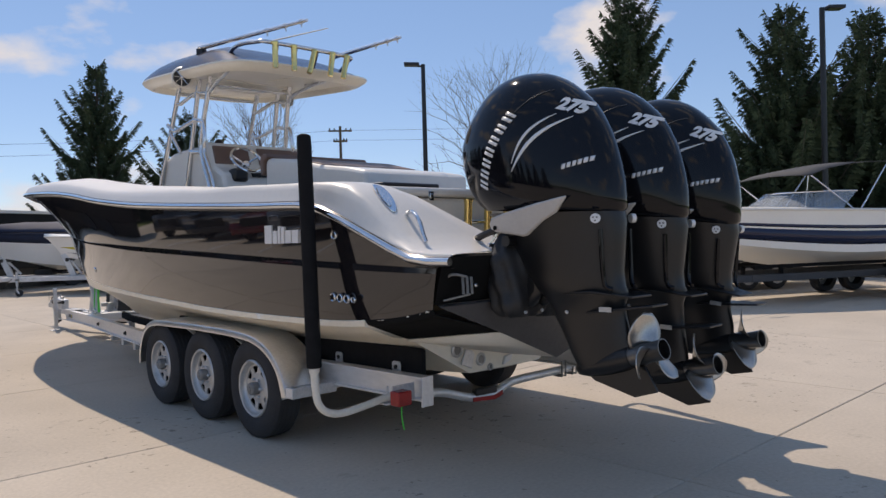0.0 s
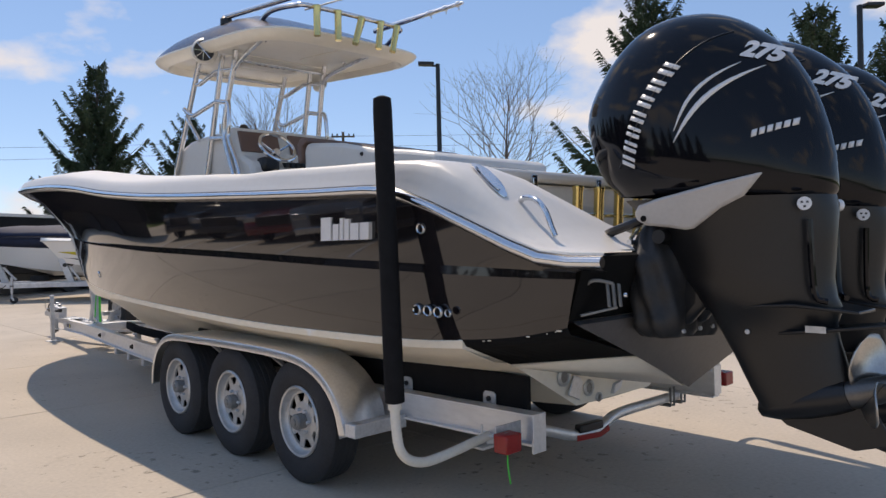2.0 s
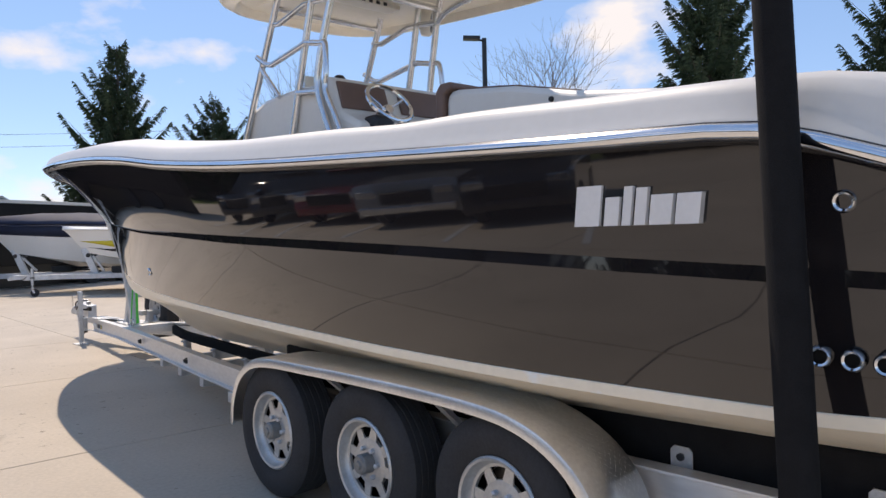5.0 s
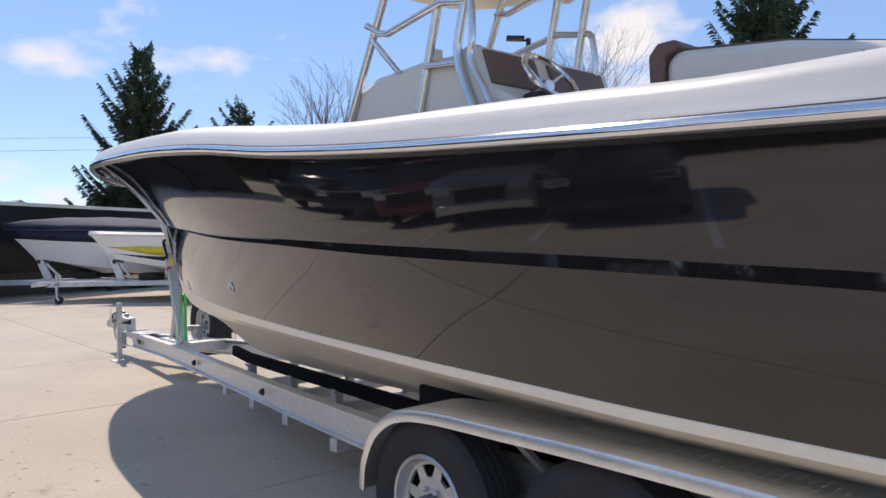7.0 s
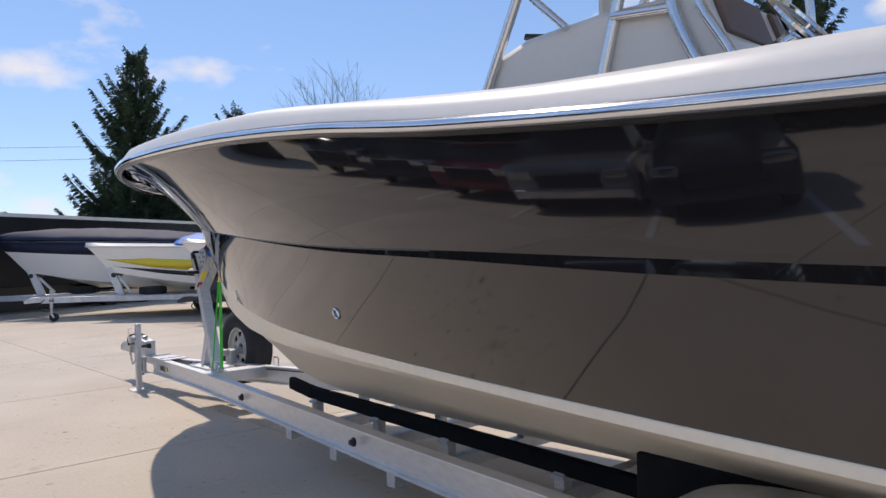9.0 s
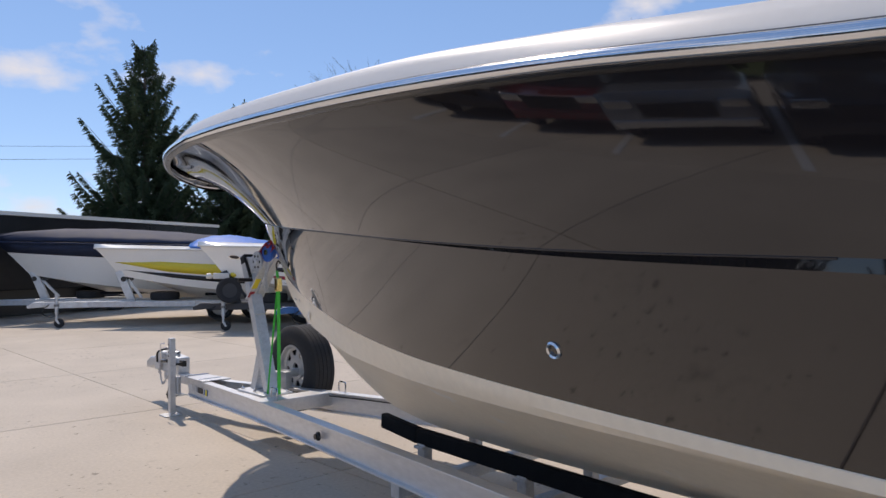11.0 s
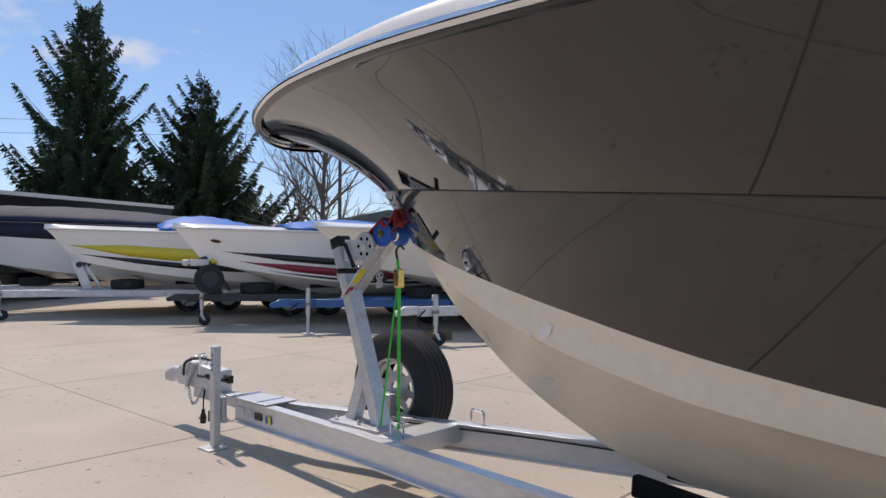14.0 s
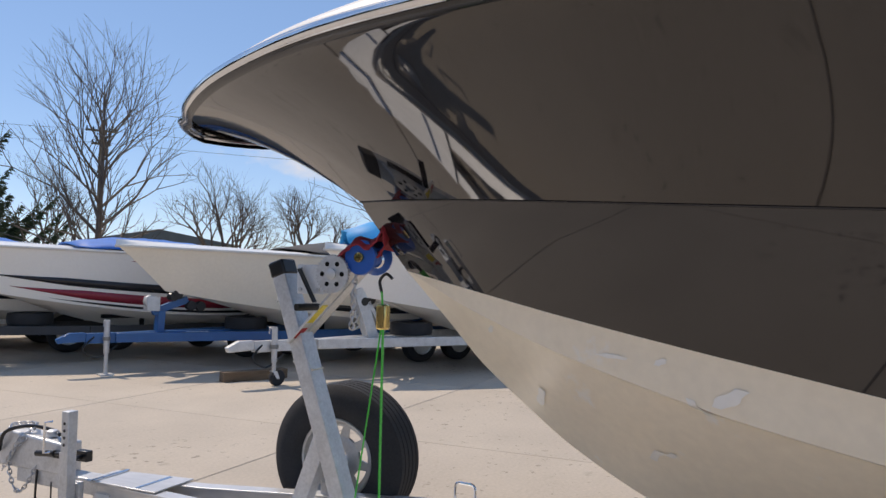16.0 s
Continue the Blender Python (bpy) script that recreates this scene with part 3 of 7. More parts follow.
def cap_row(u, s):
    """The white deck edge: out to the rail, rounded over, and in to the coaming."""
    y, b, z = line_at(SHEER, u)
    zt = max(z + 0.03, curve(CAPTOP, y)[0])
    h = zt - z - 0.024
    k = min(1.0, b / 0.45)
    w = min(1.0, max(0.0, y / 2.2))
    wide = min(b, 0.36 + 0.14 * w if y > -1.35 else 0.36 + 0.9 * (-1.35 - y))
    out = [(s * (b + 0.014 * k), y + 0.02 * (1 - k), z + 0.024), (s * (b + 0.010 * k), y + 0.018 * (1 - k), z + 0.034)]
    for f, g, f2, g2 in ((0.011, 0.30, 0.014, 0.28), (0.033, 0.58, 0.045, 0.46), (0.072, 0.80, 0.12, 0.58), (0.132, 0.94, 0.25, 0.71), (0.40, 1.0, 0.45, 0.86), (0.75, 1.0, 0.72, 1.0), (0.95, 0.97, 0.95, 0.97), (1.0, 0.80, 1.0, 0.80), (1.0, -0.6, 1.0, -0.6)):
        f, g = f + (f2 - f) * w, g + (g2 - g) * w
        out.append((s * max(0.0, b - f * wide), max(y - 0.25 * f * (1 - k), -1.965 - 0.18 * max(0.0, 1 - f / 0.2)), z + 0.024 + h * g))
    return out


for s in (-1, 1):
    part("deck_cap", Kit().grid([cap_row(u, s) for u in US]), M_WHITE, boat, "smooth white gunwale cap", smooth=60)
# cockpit sole and splash well, and the foredeck, close the hull
kit = Kit()
kit.grid([[(-b, y, 1.30), (0, y, 1.31), (b, y, 1.30)] for y, b in ((-1.965, 1.2), (-1.8, 1.2), (-1.2, 1.2))])
part("splash_well", kit, M_WHITEMATT, boat, smooth=0)
kit = Kit()
kit.grid([[(-b, y, 1.08), (0, y, 1.10), (b, y, 1.08)] for y, b in ((-1.25, 1.12), (0.5, 1.15), (2.0, 1.1), (3.3, 0.95), (4.6, 0.72))])
part("cockpit_sole", kit, M_WHITEMATT, boat, smooth=0)
kit = Kit()
rows = []
for i in range(20):
    y = 4.55 + 3.6 * i / 19
    bb, zz = curve(SHEER, y)
    rows.append([(-max(0.0, bb - 0.2), y - 0.05, zz + 0.02), (0, y - 0.05, zz + 0.05), (max(0.0, bb - 0.2), y - 0.05, zz + 0.02)])
part("foredeck", kit.grid(rows), M_WHITEMATT, boat)
kit = Kit().box((-1.10, -1.27, 1.05), (1.14, -1.12, 1.66))
bulk = part("transom_bulkhead", kit, M_WHITEMATT, boat, "white transom bulkhead with a hinged lid", bevel=0.02)
kit = Kit().box((-1.06, -1.30, 1.668), (1.10, -0.92, 1.725))
part("bait_well_lid", kit, M_WHITE, bulk, bevel=0.018)
for x in (-0.655, -0.10, 0.33, 0.45, 0.80):
    kit = Kit().box((x - 0.022, -1.312, 1.64), (x + 0.022, -1.3, 1.70)).box((x - 0.012, -1.316, 1.655), (x + 0.012, -1.308, 1.685))
    part("latch", kit, M_STEEL, bulk, "polished latch", bevel=0.002)

rack = part("rod_rack", Kit().tube([(-0.52, -1.335, 1.50), (0.72, -1.335, 1.50)], 0.014), M_STEEL, bulk, "rod holder rail")
for i in range(6):
    x = -0.40 + 0.19 * i
    kit = Kit().lathe([(0.027, 0.0), (0.027, 0.23), (0.031, 0.245), (0.031, 0.26), (0.024, 0.26), (0.024, 0.02)], (x, -1.372, 1.39), (0.03, -0.04, 1), 18)
    part("rod_holder", kit, M_BRASS, bulk, "gold anodised rod holder")
# stern handrail, cleat, vents, drain
pts = [(-1.12, -1.60, 1.50), (-1.13, -1.63, 1.545), (-1.16, -1.72, 1.54), (-1.19, -1.80, 1.49), (-1.20, -1.84, 1.42), (-1.20, -1.86, 1.38)]
part("grab_rail", Kit().tube(smooth_path(pts), 0.0125), M_STEEL, boat, "stainless stern handrail")


def on_cap(x, y):
    """Height of the port deck cap at x, y."""
    u = 1 - (1 - (y + 2.15) / (SHEER[-1][0] + 2.15)) ** (1 / 1.6)
    row = cap_row(u, -1)
    for (xa, ya, za), (xb, yb, zb) in zip(row, row[1:]):
        if xa <= x <= xb:
            return za + (zb - za) * (x - xa) / max(1e-6, xb - xa)
    return row[5][2]


for k, lift, m, nm in ((1.0, 0.004, M_STEEL, "cleat_plate"), (0.72, 0.008, M_ALU, "cleat_bar")):
    oval = []
    for i in range(24):
        a = math.tau * i / 24
        x, y = -1.165 + 0.046 * k * math.cos(a) - 0.028 * math.sin(a), -1.47 - 0.125 * k * math.sin(a)
        oval.append(Vector((x, y, on_cap(x, y) + lift)))
    part(nm, Kit().prism(oval, (0, 0, 0.004)), m, boat, "polished flush cleat plate")
for y, z, r in ((-1.162, 1.066, 0.027), (-1.235, 1.064, 0.027), (-1.305, 1.062, 0.027), (-1.372, 1.060, 0.019)):
    fitting((-1.326 + 0.02 * (y + 1.16), y, z), r, (-1, 0, -0.06), boat, "hull_vent")
fitting((-1.352, -1.229, 1.433), 0.027, (-1, 0, -0.1), boat, "hull_vent")
fitting((-1.181, 3.525, 1.163), 0.029, (-1, 0.12, -0.35), boat, "bilge_outlet")
# maker's word as plain leaning blocks, and a short line of small ones
for at, w, h in ((0.0, 0.088, 0.118), (0.104, 0.048, 0.082), (0.164, 0.028, 0.110), (0.204, 0.036, 0.104), (0.252, 0.066, 0.082), (0.330, 0.070, 0.082)):
    label_bars("side_mark", (-1.393 + 0.010 * at, -0.49 - at, 1.392), (0, -1, 0), (-0.085, 0, 1), 1, w, h, 0.0, 0.17 * h, M_DECAL, boat, (0.022, 0, 0))

# transom step and fittings on the port quarter
ladder = part("boarding_ladder", Kit().tube(smooth_path([(-1.15, -1.965, 1.185), (-1.155, -1.995, 1.202), (-1.125, -2.015, 1.203), (-1.085, -2.045, 1.190)], 4), 0.007, 8), M_HUB, boat, "folded stainless boarding ladder")
for i in range(3):
    kit = Kit().bar((-1.100 + 0.018 * i, -2.030 - 0.014 * i, 1.190), (-1.112 + 0.018 * i, -2.046 - 0.014 * i, 1.100), 0.015, 0.008, up=(0, 1, 0))
    part("rung", kit, M_HUB, ladder, bevel=0.002)
part("foot_strip", Kit().bar((-1.165, -1.948, 1.066), (-1.07, -2.055, 1.098), 0.020, 0.010), M_HUB, ladder, bevel=0.002)
part("pivot_bolt", Kit().lathe([(0.010, 0), (0.010, 0.012), (0, 0.014)], (-1.052, -2.075, 1.145), (0.4, -1, 0), 10), M_STEEL, ladder)


# ---- helm console ----
console = thing("helm_console", (0, 2.4, 1.1), "white helm console with brown dash panels and a steering wheel", "console")
prof = [(3.28, 1.08), (3.25, 2.10), (3.10, 2.33), (2.9, 2.385), (2.5, 2.40), (2.28, 2.385), (2.20, 2.40), (2.12, 2.42), (2.06, 2.38), (1.98, 2.17), (1.78, 2.08), (1.72, 1.9), (1.75, 1.08)]
kit = Kit().prism([(-0.55, y, z) for y, z in prof], (1.08, 0, 0))
body = part("console_body", kit, M_WHITE, console, bevel=0.035)
for x0, x1 in ((-0.52, -0.14), (-0.04, 0.44)):
    kit = Kit().prism([(x0, 2.058, 2.372), (x1, 2.058, 2.372), (x1, 1.992, 2.19), (x0, 1.992, 2.19)], (0, -0.02, 0.006))
    part("dash_panel", kit, M_BROWN, console, "brown dash panel", bevel=0.008)
kit = Kit()
WX = -0.27
ring = [Vector((WX + 0.158 * math.cos(a), 1.82 + 0.10 * math.sin(a), 2.225 + 0.125 * math.sin(a))) for a in [2 * math.pi * i / 36 for i in range(36)]]
kit.tube(ring, 0.016, 8, closed=True)
for a in (0.35, 2.79, 4.71):
    kit.tube([(WX, 1.86, 2.18), (WX + 0.158 * math.cos(a), 1.82 + 0.10 * math.sin(a), 2.225 + 0.125 * math.sin(a))], 0.011, 8)
kit.lathe([(0.03, 0), (0.045, 0.03), (0.025, 0.14)], (WX, 1.82, 2.19), (0, 0.9, -0.3), 16)
part("steering_wheel", kit, M_STEEL, console, "stainless steering wheel")
kit = Kit().lathe([(0.05, 0), (0.06, 0.04), (0.03, 0.09), (0.0, 0.1)], (-0.32, 2.30, 2.385), (0, 0, 1), 20)
part("compass", kit, M_BLACKMATT, console, "black compass dome")
kit = Kit().box((-0.46, 1.72, 2.00), (-0.30, 1.86, 2.13))
part("throttle_cover", kit, M_BLACKMATT, console, bevel=0.03)
kit = Kit()
for i in range(7):
    kit.box((-0.24 + 0.055 * i, 1.74, 2.05), (-0.205 + 0.055 * i, 1.80, 2.095))
tagged(part("switches", kit, M_BLACKMATT, console, bevel=0.003), kind="stuff")
for y in (2.98, 2.42):
    kit = Kit().box((-0.533, y - 0.018, 2.21), (-0.518, y + 0.018, 2.275)).lathe([(0.018, 0), (0.018, 0.02)], (-0.52, y, 2.30), (-1, 0, 0), 14)
    part("hinge", kit, M_STEEL, console, "polished latch", bevel=0.002)
kit = Kit().box((-0.40, 2.60, 2.40), (-0.30, 2.62, 2.52))
part("sun_screen_tag", kit, M_WHITEMATT, console, bevel=0.002)

# ---- leaning post ----
seat = thing("leaning_post", (0, 0.6, 1.1), "white leaning post seat box with worn brown vinyl top edge", "seat")
prof = [(1.02, 1.08), (1.02, 2.10), (0.98, 2.145), (0.55, 2.095), (0.17, 2.012), (-0.2, 1.962), (-0.42, 1.922), (-0.445, 1.89), (-0.445, 1.08)]
part("seat_box", Kit().prism([(-0.52, y, z) for y, z in prof], (1.06, 0, 0)), M_WHITE, seat, bevel=0.045)
prof = [(1.085, 2.00), (1.09, 2.14), (1.05, 2.185), (0.97, 2.185), (0.95, 2.15), (1.018, 2.12), (1.022, 2.00)]
part("seat_cushion", Kit().prism([(-0.535, y, z) for y, z in prof], (1.09, 0, 0)), M_BROWN, seat, "brown vinyl bolster", bevel=0.012)
kit = Kit().prism([(-0.48, 0.99, 2.140), (-0.48, 0.55, 2.088), (-0.48, 0.17, 2.006), (-0.48, 0.17, 2.018), (-0.48, 0.55, 2.104), (-0.48, 0.99, 2.160)], (0.98, 0, 0))
part("top_pad", kit, M_BROWN, seat, "cracked brown vinyl pad", bevel=0.003)
part("snap_button", Kit().lathe([(0.014, 0), (0.012, 0.01), (0, 0.012)], (-0.52, 0.30, 1.99), (-1, 0, 0), 14), M_BLACKMATT, seat)
hatch = thing("bait_cutting_board", (-0.35, -0.72, 1.75), "small dark grey plastic hatch on the aft gunwale box", "hatch")
part("board", Kit().prism([(-0.72, -0.9, 1.735), (-0.2, -0.9, 1.735), (-0.2, -0.5, 1.735), (-0.72, -0.5, 1.735)], (0, 0, 0.055)), M_BLACKMATT, hatch, bevel=0.012)

# ---- T-top ----
ttop = thing("t_top", (0, 2.6, 1.1), "white hardtop with navy upper skin on polished tube legs", "t-top")


def top_outline(k=1.0):
    """Plan of the hardtop, with rounded corners."""
    pts = []
    for i in range(64):
        a = 2 * math.pi * i / 64
        c, s = math.cos(a), math.sin(a)
        n = 5.5 if s < 0 else 4.0
        pts.append((0.81 * k * math.copysign(abs(c) ** (2 / n), c), 2.25 + 1.27 * k * math.copysign(abs(s) ** (2 / n), s)))
    return pts


def top_z(y, k):
    lift = 0.25 + 0.75 * min(1.0, max(0.0, (y - 1.05) / 0.75)) ** 0.8
    return 3.0 + 0.075 * (y - 1.0) + lift * (0.22 * (1 - k**5) + 0.05 * (1 - k**2))


kit = Kit().grid([[(x, y, top_z(y, k) + 0.004) for x, y in top_outline(k)] for k in (1.0, 0.99, 0.97, 0.93, 0.86, 0.75, 0.55, 0.3, 0.02)], closed=True)
part("upper_skin", kit, M_NAVYTOP, ttop, "navy blue gloss upper skin", smooth=60)
kit = Kit().grid([[(x, y, top_z(y, 1.0) + h) for x, y in top_outline(k)] for k, h in ((1.0, 0.004), (1.004, -0.010), (0.985, -0.035), (0.93, -0.07), (0.90, -0.075), (0.88, -0.055), (0.86, -0.02), (0.5, -0.015), (0.02, -0.015))], closed=True)
part("underside", kit, M_CREAM, ttop, "cream moulded underside", smooth=40)
kit = Kit().box((-0.28, 2.36, 3.045), (0.28, 2.5, 3.09))
part("overhead_box", kit, M_WHITEMATT, ttop, bevel=0.01)
kit = Kit()
for i in range(5):
    kit.box((-0.14 + 0.065 * i, 2.352, 3.05), (-0.11 + 0.065 * i, 2.36, 3.075))
tagged(part("overhead_switches", kit, M_BLACKMATT, ttop, bevel=0.002), kind="stuff")
for x0, x1, y0, y1 in ((-0.62, -0.05, 1.2, 1.95), (0.05, 0.62, 1.2, 1.95), (-0.45, 0.45, 2.15, 3.2)):
    kit = Kit().prism([(x0, y0, 2.978 + 0.075 * (y0 - 1)), (x1, y0, 2.978 + 0.075 * (y0 - 1)), (x1, y1, 2.978 + 0.075 * (y1 - 1)), (x0, y1, 2.978 + 0.075 * (y1 - 1))], (0, 0, 0.02))
    part("ceiling_panel", kit, M_CREAM, ttop, "cream recessed ceiling panel", bevel=0.008)
R = 0.024
for s in (-1, 1):
    x = -0.575 if s < 0 else 0.375
    xt = -0.54 if s < 0 else 0.355
    part("front_leg", Kit().tube([(x, 3.36, 1.5), (x, 3.15, 2.15), (xt, 2.70, 3.08)], R), M_ALU, ttop)
    part("middle_leg", Kit().tube([(x, 2.66, 1.5), (x, 2.50, 2.07), (xt, 2.24, 3.06)], R), M_ALU, ttop)
    part("rear_leg", Kit().tube(smooth_path([(x, 1.86, 1.6), (x, 2.0, 1.95), (x, 2.16, 2.30), (x, 2.15, 2.5), (xt, 2.04, 2.93), (xt, 2.0, 3.05)], 4), R), M_ALU, ttop)
    part("grab_loop", Kit().tube(smooth_path([(x, 2.12, 2.62), (x * 1.02, 2.06, 2.60), (x * 1.04, 2.04, 2.42), (x * 1.04, 2.05, 2.30), (x * 1.03, 1.92, 2.06), (x, 1.82, 1.7)], 4), 0.019), M_ALU, ttop)
    part("rung", Kit().tube([(x, 2.96, 2.69), (x, 2.84, 2.62), (x, 2.76, 2.60), (x, 2.38, 2.65), (x, 2.30, 2.66)], 0.02), M_ALU, ttop)
    part("rung", Kit().tube([(x, 2.30, 2.66), (x, 2.12, 2.62)], 0.02), M_ALU, ttop)
    part("rung", Kit().tube([(x, 2.43, 2.35), (x, 2.18, 2.32)], 0.02), M_ALU, ttop)
    part("rung", Kit().tube([(xt, 2.81, 2.90), (xt, 2.70, 2.88), (xt, 2.36, 2.94), (xt, 2.06, 2.90)], 0.02), M_ALU, ttop)
    part("diagonal_brace", Kit().tube([(x, 2.91, 2.60), (x, 2.66, 2.36)], 0.017), M_ALU, ttop)
    part("top_strut", Kit().tube(smooth_path([(xt, 2.06, 2.88), (xt, 1.9, 2.96), (xt * 1.1, 1.45, 3.02), (xt * 1.15, 1.3, 3.03), (xt * 1.15, 1.25, 3.05)], 4), 0.02), M_ALU, ttop)
    for k in (0.35, 0.7):
        y = 2.0 - 0.75 * k
        part("strut_post", Kit().tube([(xt * 1.05, y, 2.93 + 0.1 * k), (xt * 1.02, y - 0.03, 3.03)], 0.014), M_ALU, ttop)
    sp = part("speaker", Kit().lathe([(0.105, 0), (0.105, 0.05), (0.085, 0.075), (0.085, 0.04), (0.0, 0.035)], (0.50, 2.36, 3.0) if s > 0 else (-0.745, 2.14, 3.03), (s * 0.55, -0.8, -0.15), 28), M_WHITEMATT, ttop, "round white speaker")
    c = Vector((0.50, 2.36, 3.0) if s > 0 else (-0.745, 2.14, 3.03))
    ax = Vector((s * 0.55, -0.8, -0.15)).normalized()
    c2 = c + ax * 0.06
    kit = Kit().lathe([(0.082, -0.004), (0.082, 0.0), (0.0, 0.0)], c2, ax, 24)
    part("speaker_cone", kit, M_BLACKMATT, sp)
    kit = Kit()
    e1 = ax.orthogonal().normalized()
    e2 = ax.cross(e1)
    for i in range(8):
        a = i * math.pi / 4
        kit.tube([c2 + ax * 0.012, c2 + ax * 0.012 + 0.085 * (math.cos(a) * e1 + math.sin(a) * e2)], 0.004, 6)
    part("speaker_grille", kit, M_STEEL, sp)
part("front_crossbar", Kit().tube([(-0.56, 2.74, 3.0), (0.36, 2.74, 3.0)], 0.019), M_ALU, ttop)
part("cross_tube", Kit().tube([(-0.56, 2.02, 2.98), (0.36, 2.02, 2.98)], 0.019), M_ALU, ttop)
part("cross_tube", Kit().tube([(-0.62, 1.32, 3.03), (0.42, 1.32, 3.03)], 0.019), M_ALU, ttop)
part("rear_hoop", Kit().tube(smooth_path([(-0.58, 1.55, 3.14), (-0.60, 1.32, 3.19), (-0.56, 1.05, 3.175), (-0.44, 0.945, 3.165), (0.32, 0.945, 3.16), (0.43, 1.05, 3.14), (0.45, 1.3, 3.05)], 6), 0.019), M_ALU, ttop)
for x0, x1 in ((-0.452, -0.446), (-0.262, -0.255), (-0.105, -0.03), (0.122, 0.162), (0.266, 0.328)):
    kit = Kit().lathe([(0.026, 0), (0.026, 0.20), (0.031, 0.215), (0.031, 0.23), (0.023, 0.23), (0.023, 0.02)], (x0, 0.905, 2.935), (x1 - x0, 0.01, 0.225), 18)
    part("rod_holder", kit, M_BRASS, ttop, "gold anodised rod holder")
    part("holder_strut", Kit().tube([(x1 + 0.05, 0.95, 3.15), (x1 + 0.11, 1.13, 3.02)], 0.012), M_ALU, ttop)
for a, b in (((-0.60, 2.08, 3.325), (-0.40, 0.46, 3.255)), ((0.48, 1.40, 3.255), (0.50, 0.32, 3.232))):
    a, b = Vector(a), Vector(b)
    rig = part("outrigger", Kit().tube([a, a.lerp(b, 0.6), b], [0.022, 0.018, 0.013]), M_ALU, ttop, "telescopic outrigger pole")
    for f in (0.66, 0.82, 0.95):
        kit = Kit().tube([a.lerp(b, f), a.lerp(b, f) + Vector((0, -0.01, -0.045))], 0.006, 6).lathe([(0.022, -0.012), (0.022, 0.012)], a.lerp(b, f), b - a, 10)
        part("line_guide", kit, M_ALU, rig)
part("antenna", Kit().tube([(-0.2, 1.45, 3.32), (-0.2, 0.45, 3.22)], [0.008, 0.004], 6), M_WHITEMATT, ttop, "thin white whip antenna")
part("outrigger_base", Kit().lathe([(0.05, 0), (0.05, 0.05), (0.03, 0.07)], (-0.59, 2.06, 3.26), (0, 0, 1), 16), M_BLACKMATT, ttop)


# ---- outboard engines ----
def ring_point(front, rear, hw, a, e=2.6, pinch=0.24):
    """One point of an egg-shaped ring, narrower towards the rear."""
    f, r = Vector((0, *front)), Vector((0, *rear))
    ca, sa = math.cos(a), math.sin(a)
    e = e if ca > 0 else 2.2
    k = 1 - pinch * max(0.0, -ca)
    return (f + r) / 2 + (f - r) / 2 * math.copysign(abs(ca) ** (2 / e), ca) + Vector((hw * k * math.copysign(abs(sa) ** (2 / e), sa), 0, 0))


def ring_between(front, rear, hw, n=32):
    return [ring_point(front, rear, hw, 2 * math.pi * k / n) for k in range(n)]


COWL = [(-1.83, 1.55, -2.69, 1.50, 0.22), (-1.765, 1.62, -2.712, 1.53, 0.262), (-1.715, 1.72, -2.705, 1.66, 0.285), (-1.68, 1.88, -2.66, 1.85, 0.289), (-1.705, 1.97, -2.61, 1.97, 0.28),
        (-1.76, 2.06, -2.545, 2.075, 0.262), (-1.83, 2.155, -2.455, 2.165, 0.222), (-1.92, 2.235, -2.36, 2.235, 0.165), (-2.02, 2.285, -2.26, 2.28, 0.09), (-2.12, 2.30, -2.16, 2.30, 0.02)]
COWL = [(*[c for c in curve([(i, *row) for i, row in enumerate(COWL)], 0.5 * j)],) for j in range(19)]


def cowl_table():
    """Points and outward normals over the cowl, to lay marks on it."""
    pts = np.array([[ring_point(r[:2], r[2:4], r[4], 2 * math.pi * k / 240) for k in range(240)] for r in [curve([(i, *row) for i, row in enumerate(COWL)], 0.1 * j) for j in range(175)]])
    du = np.roll(pts, -1, axis=1) - np.roll(pts, 1, axis=1)
    dv = np.gradient(pts, axis=0)
    n = np.cross(du, dv)
    n /= np.linalg.norm(n, axis=2, keepdims=True) + 1e-9
    out = np.sign((n * (pts - np.array((0, -2.2, 1.85)))).sum(axis=2, keepdims=True))
    return pts.reshape(-1, 3), (n * out).reshape(-1, 3)


COWL_P, COWL_N = cowl_table()


def on_cowl(s, y, z, lift=0.003):
    """The point of the cowl's side s at (y, z), lifted off the surface."""
    side = COWL_P[:, 0] * s > -0.002
    d = (COWL_P[:, 1] - y) ** 2 + (COWL_P[:, 2] - z) ** 2 + 10.0 * ~side
    near = np.argsort(d)[:6]
    w = 1 / (d[near] + 1e-6)
    p = (COWL_P[near] * w[:, None]).sum(axis=0) / w.sum()
    n = COWL_N[near].mean(axis=0)
    n = n / (np.linalg.norm(n) + 1e-9)
    return Vector((p[0], y, z)) + Vector(n) * lift


def cowl_mark(name, s, quad, parent, nu=2, nv=8, material=None):
    """A thin mark laid on the cowl: quad is four (y, z) corners, run along then across."""
    (ay, az), (by, bz), (cy, cz), (dy, dz) = quad
    rows = []
    for i in range(nv + 1):
        f = i / nv
        y0, z0, y1, z1 = ay + (by - ay) * f, az + (bz - az) * f, dy + (cy - dy) * f, dz + (cz - dz) * f
        rows.append([on_cowl(s, y0 + (y1 - y0) * g / nu, z0 + (z1 - z0) * g / nu) for g in range(nu + 1)])
    return part(name, Kit().grid(rows), material or M_DECAL, parent, smooth=60, thick=0.0015)


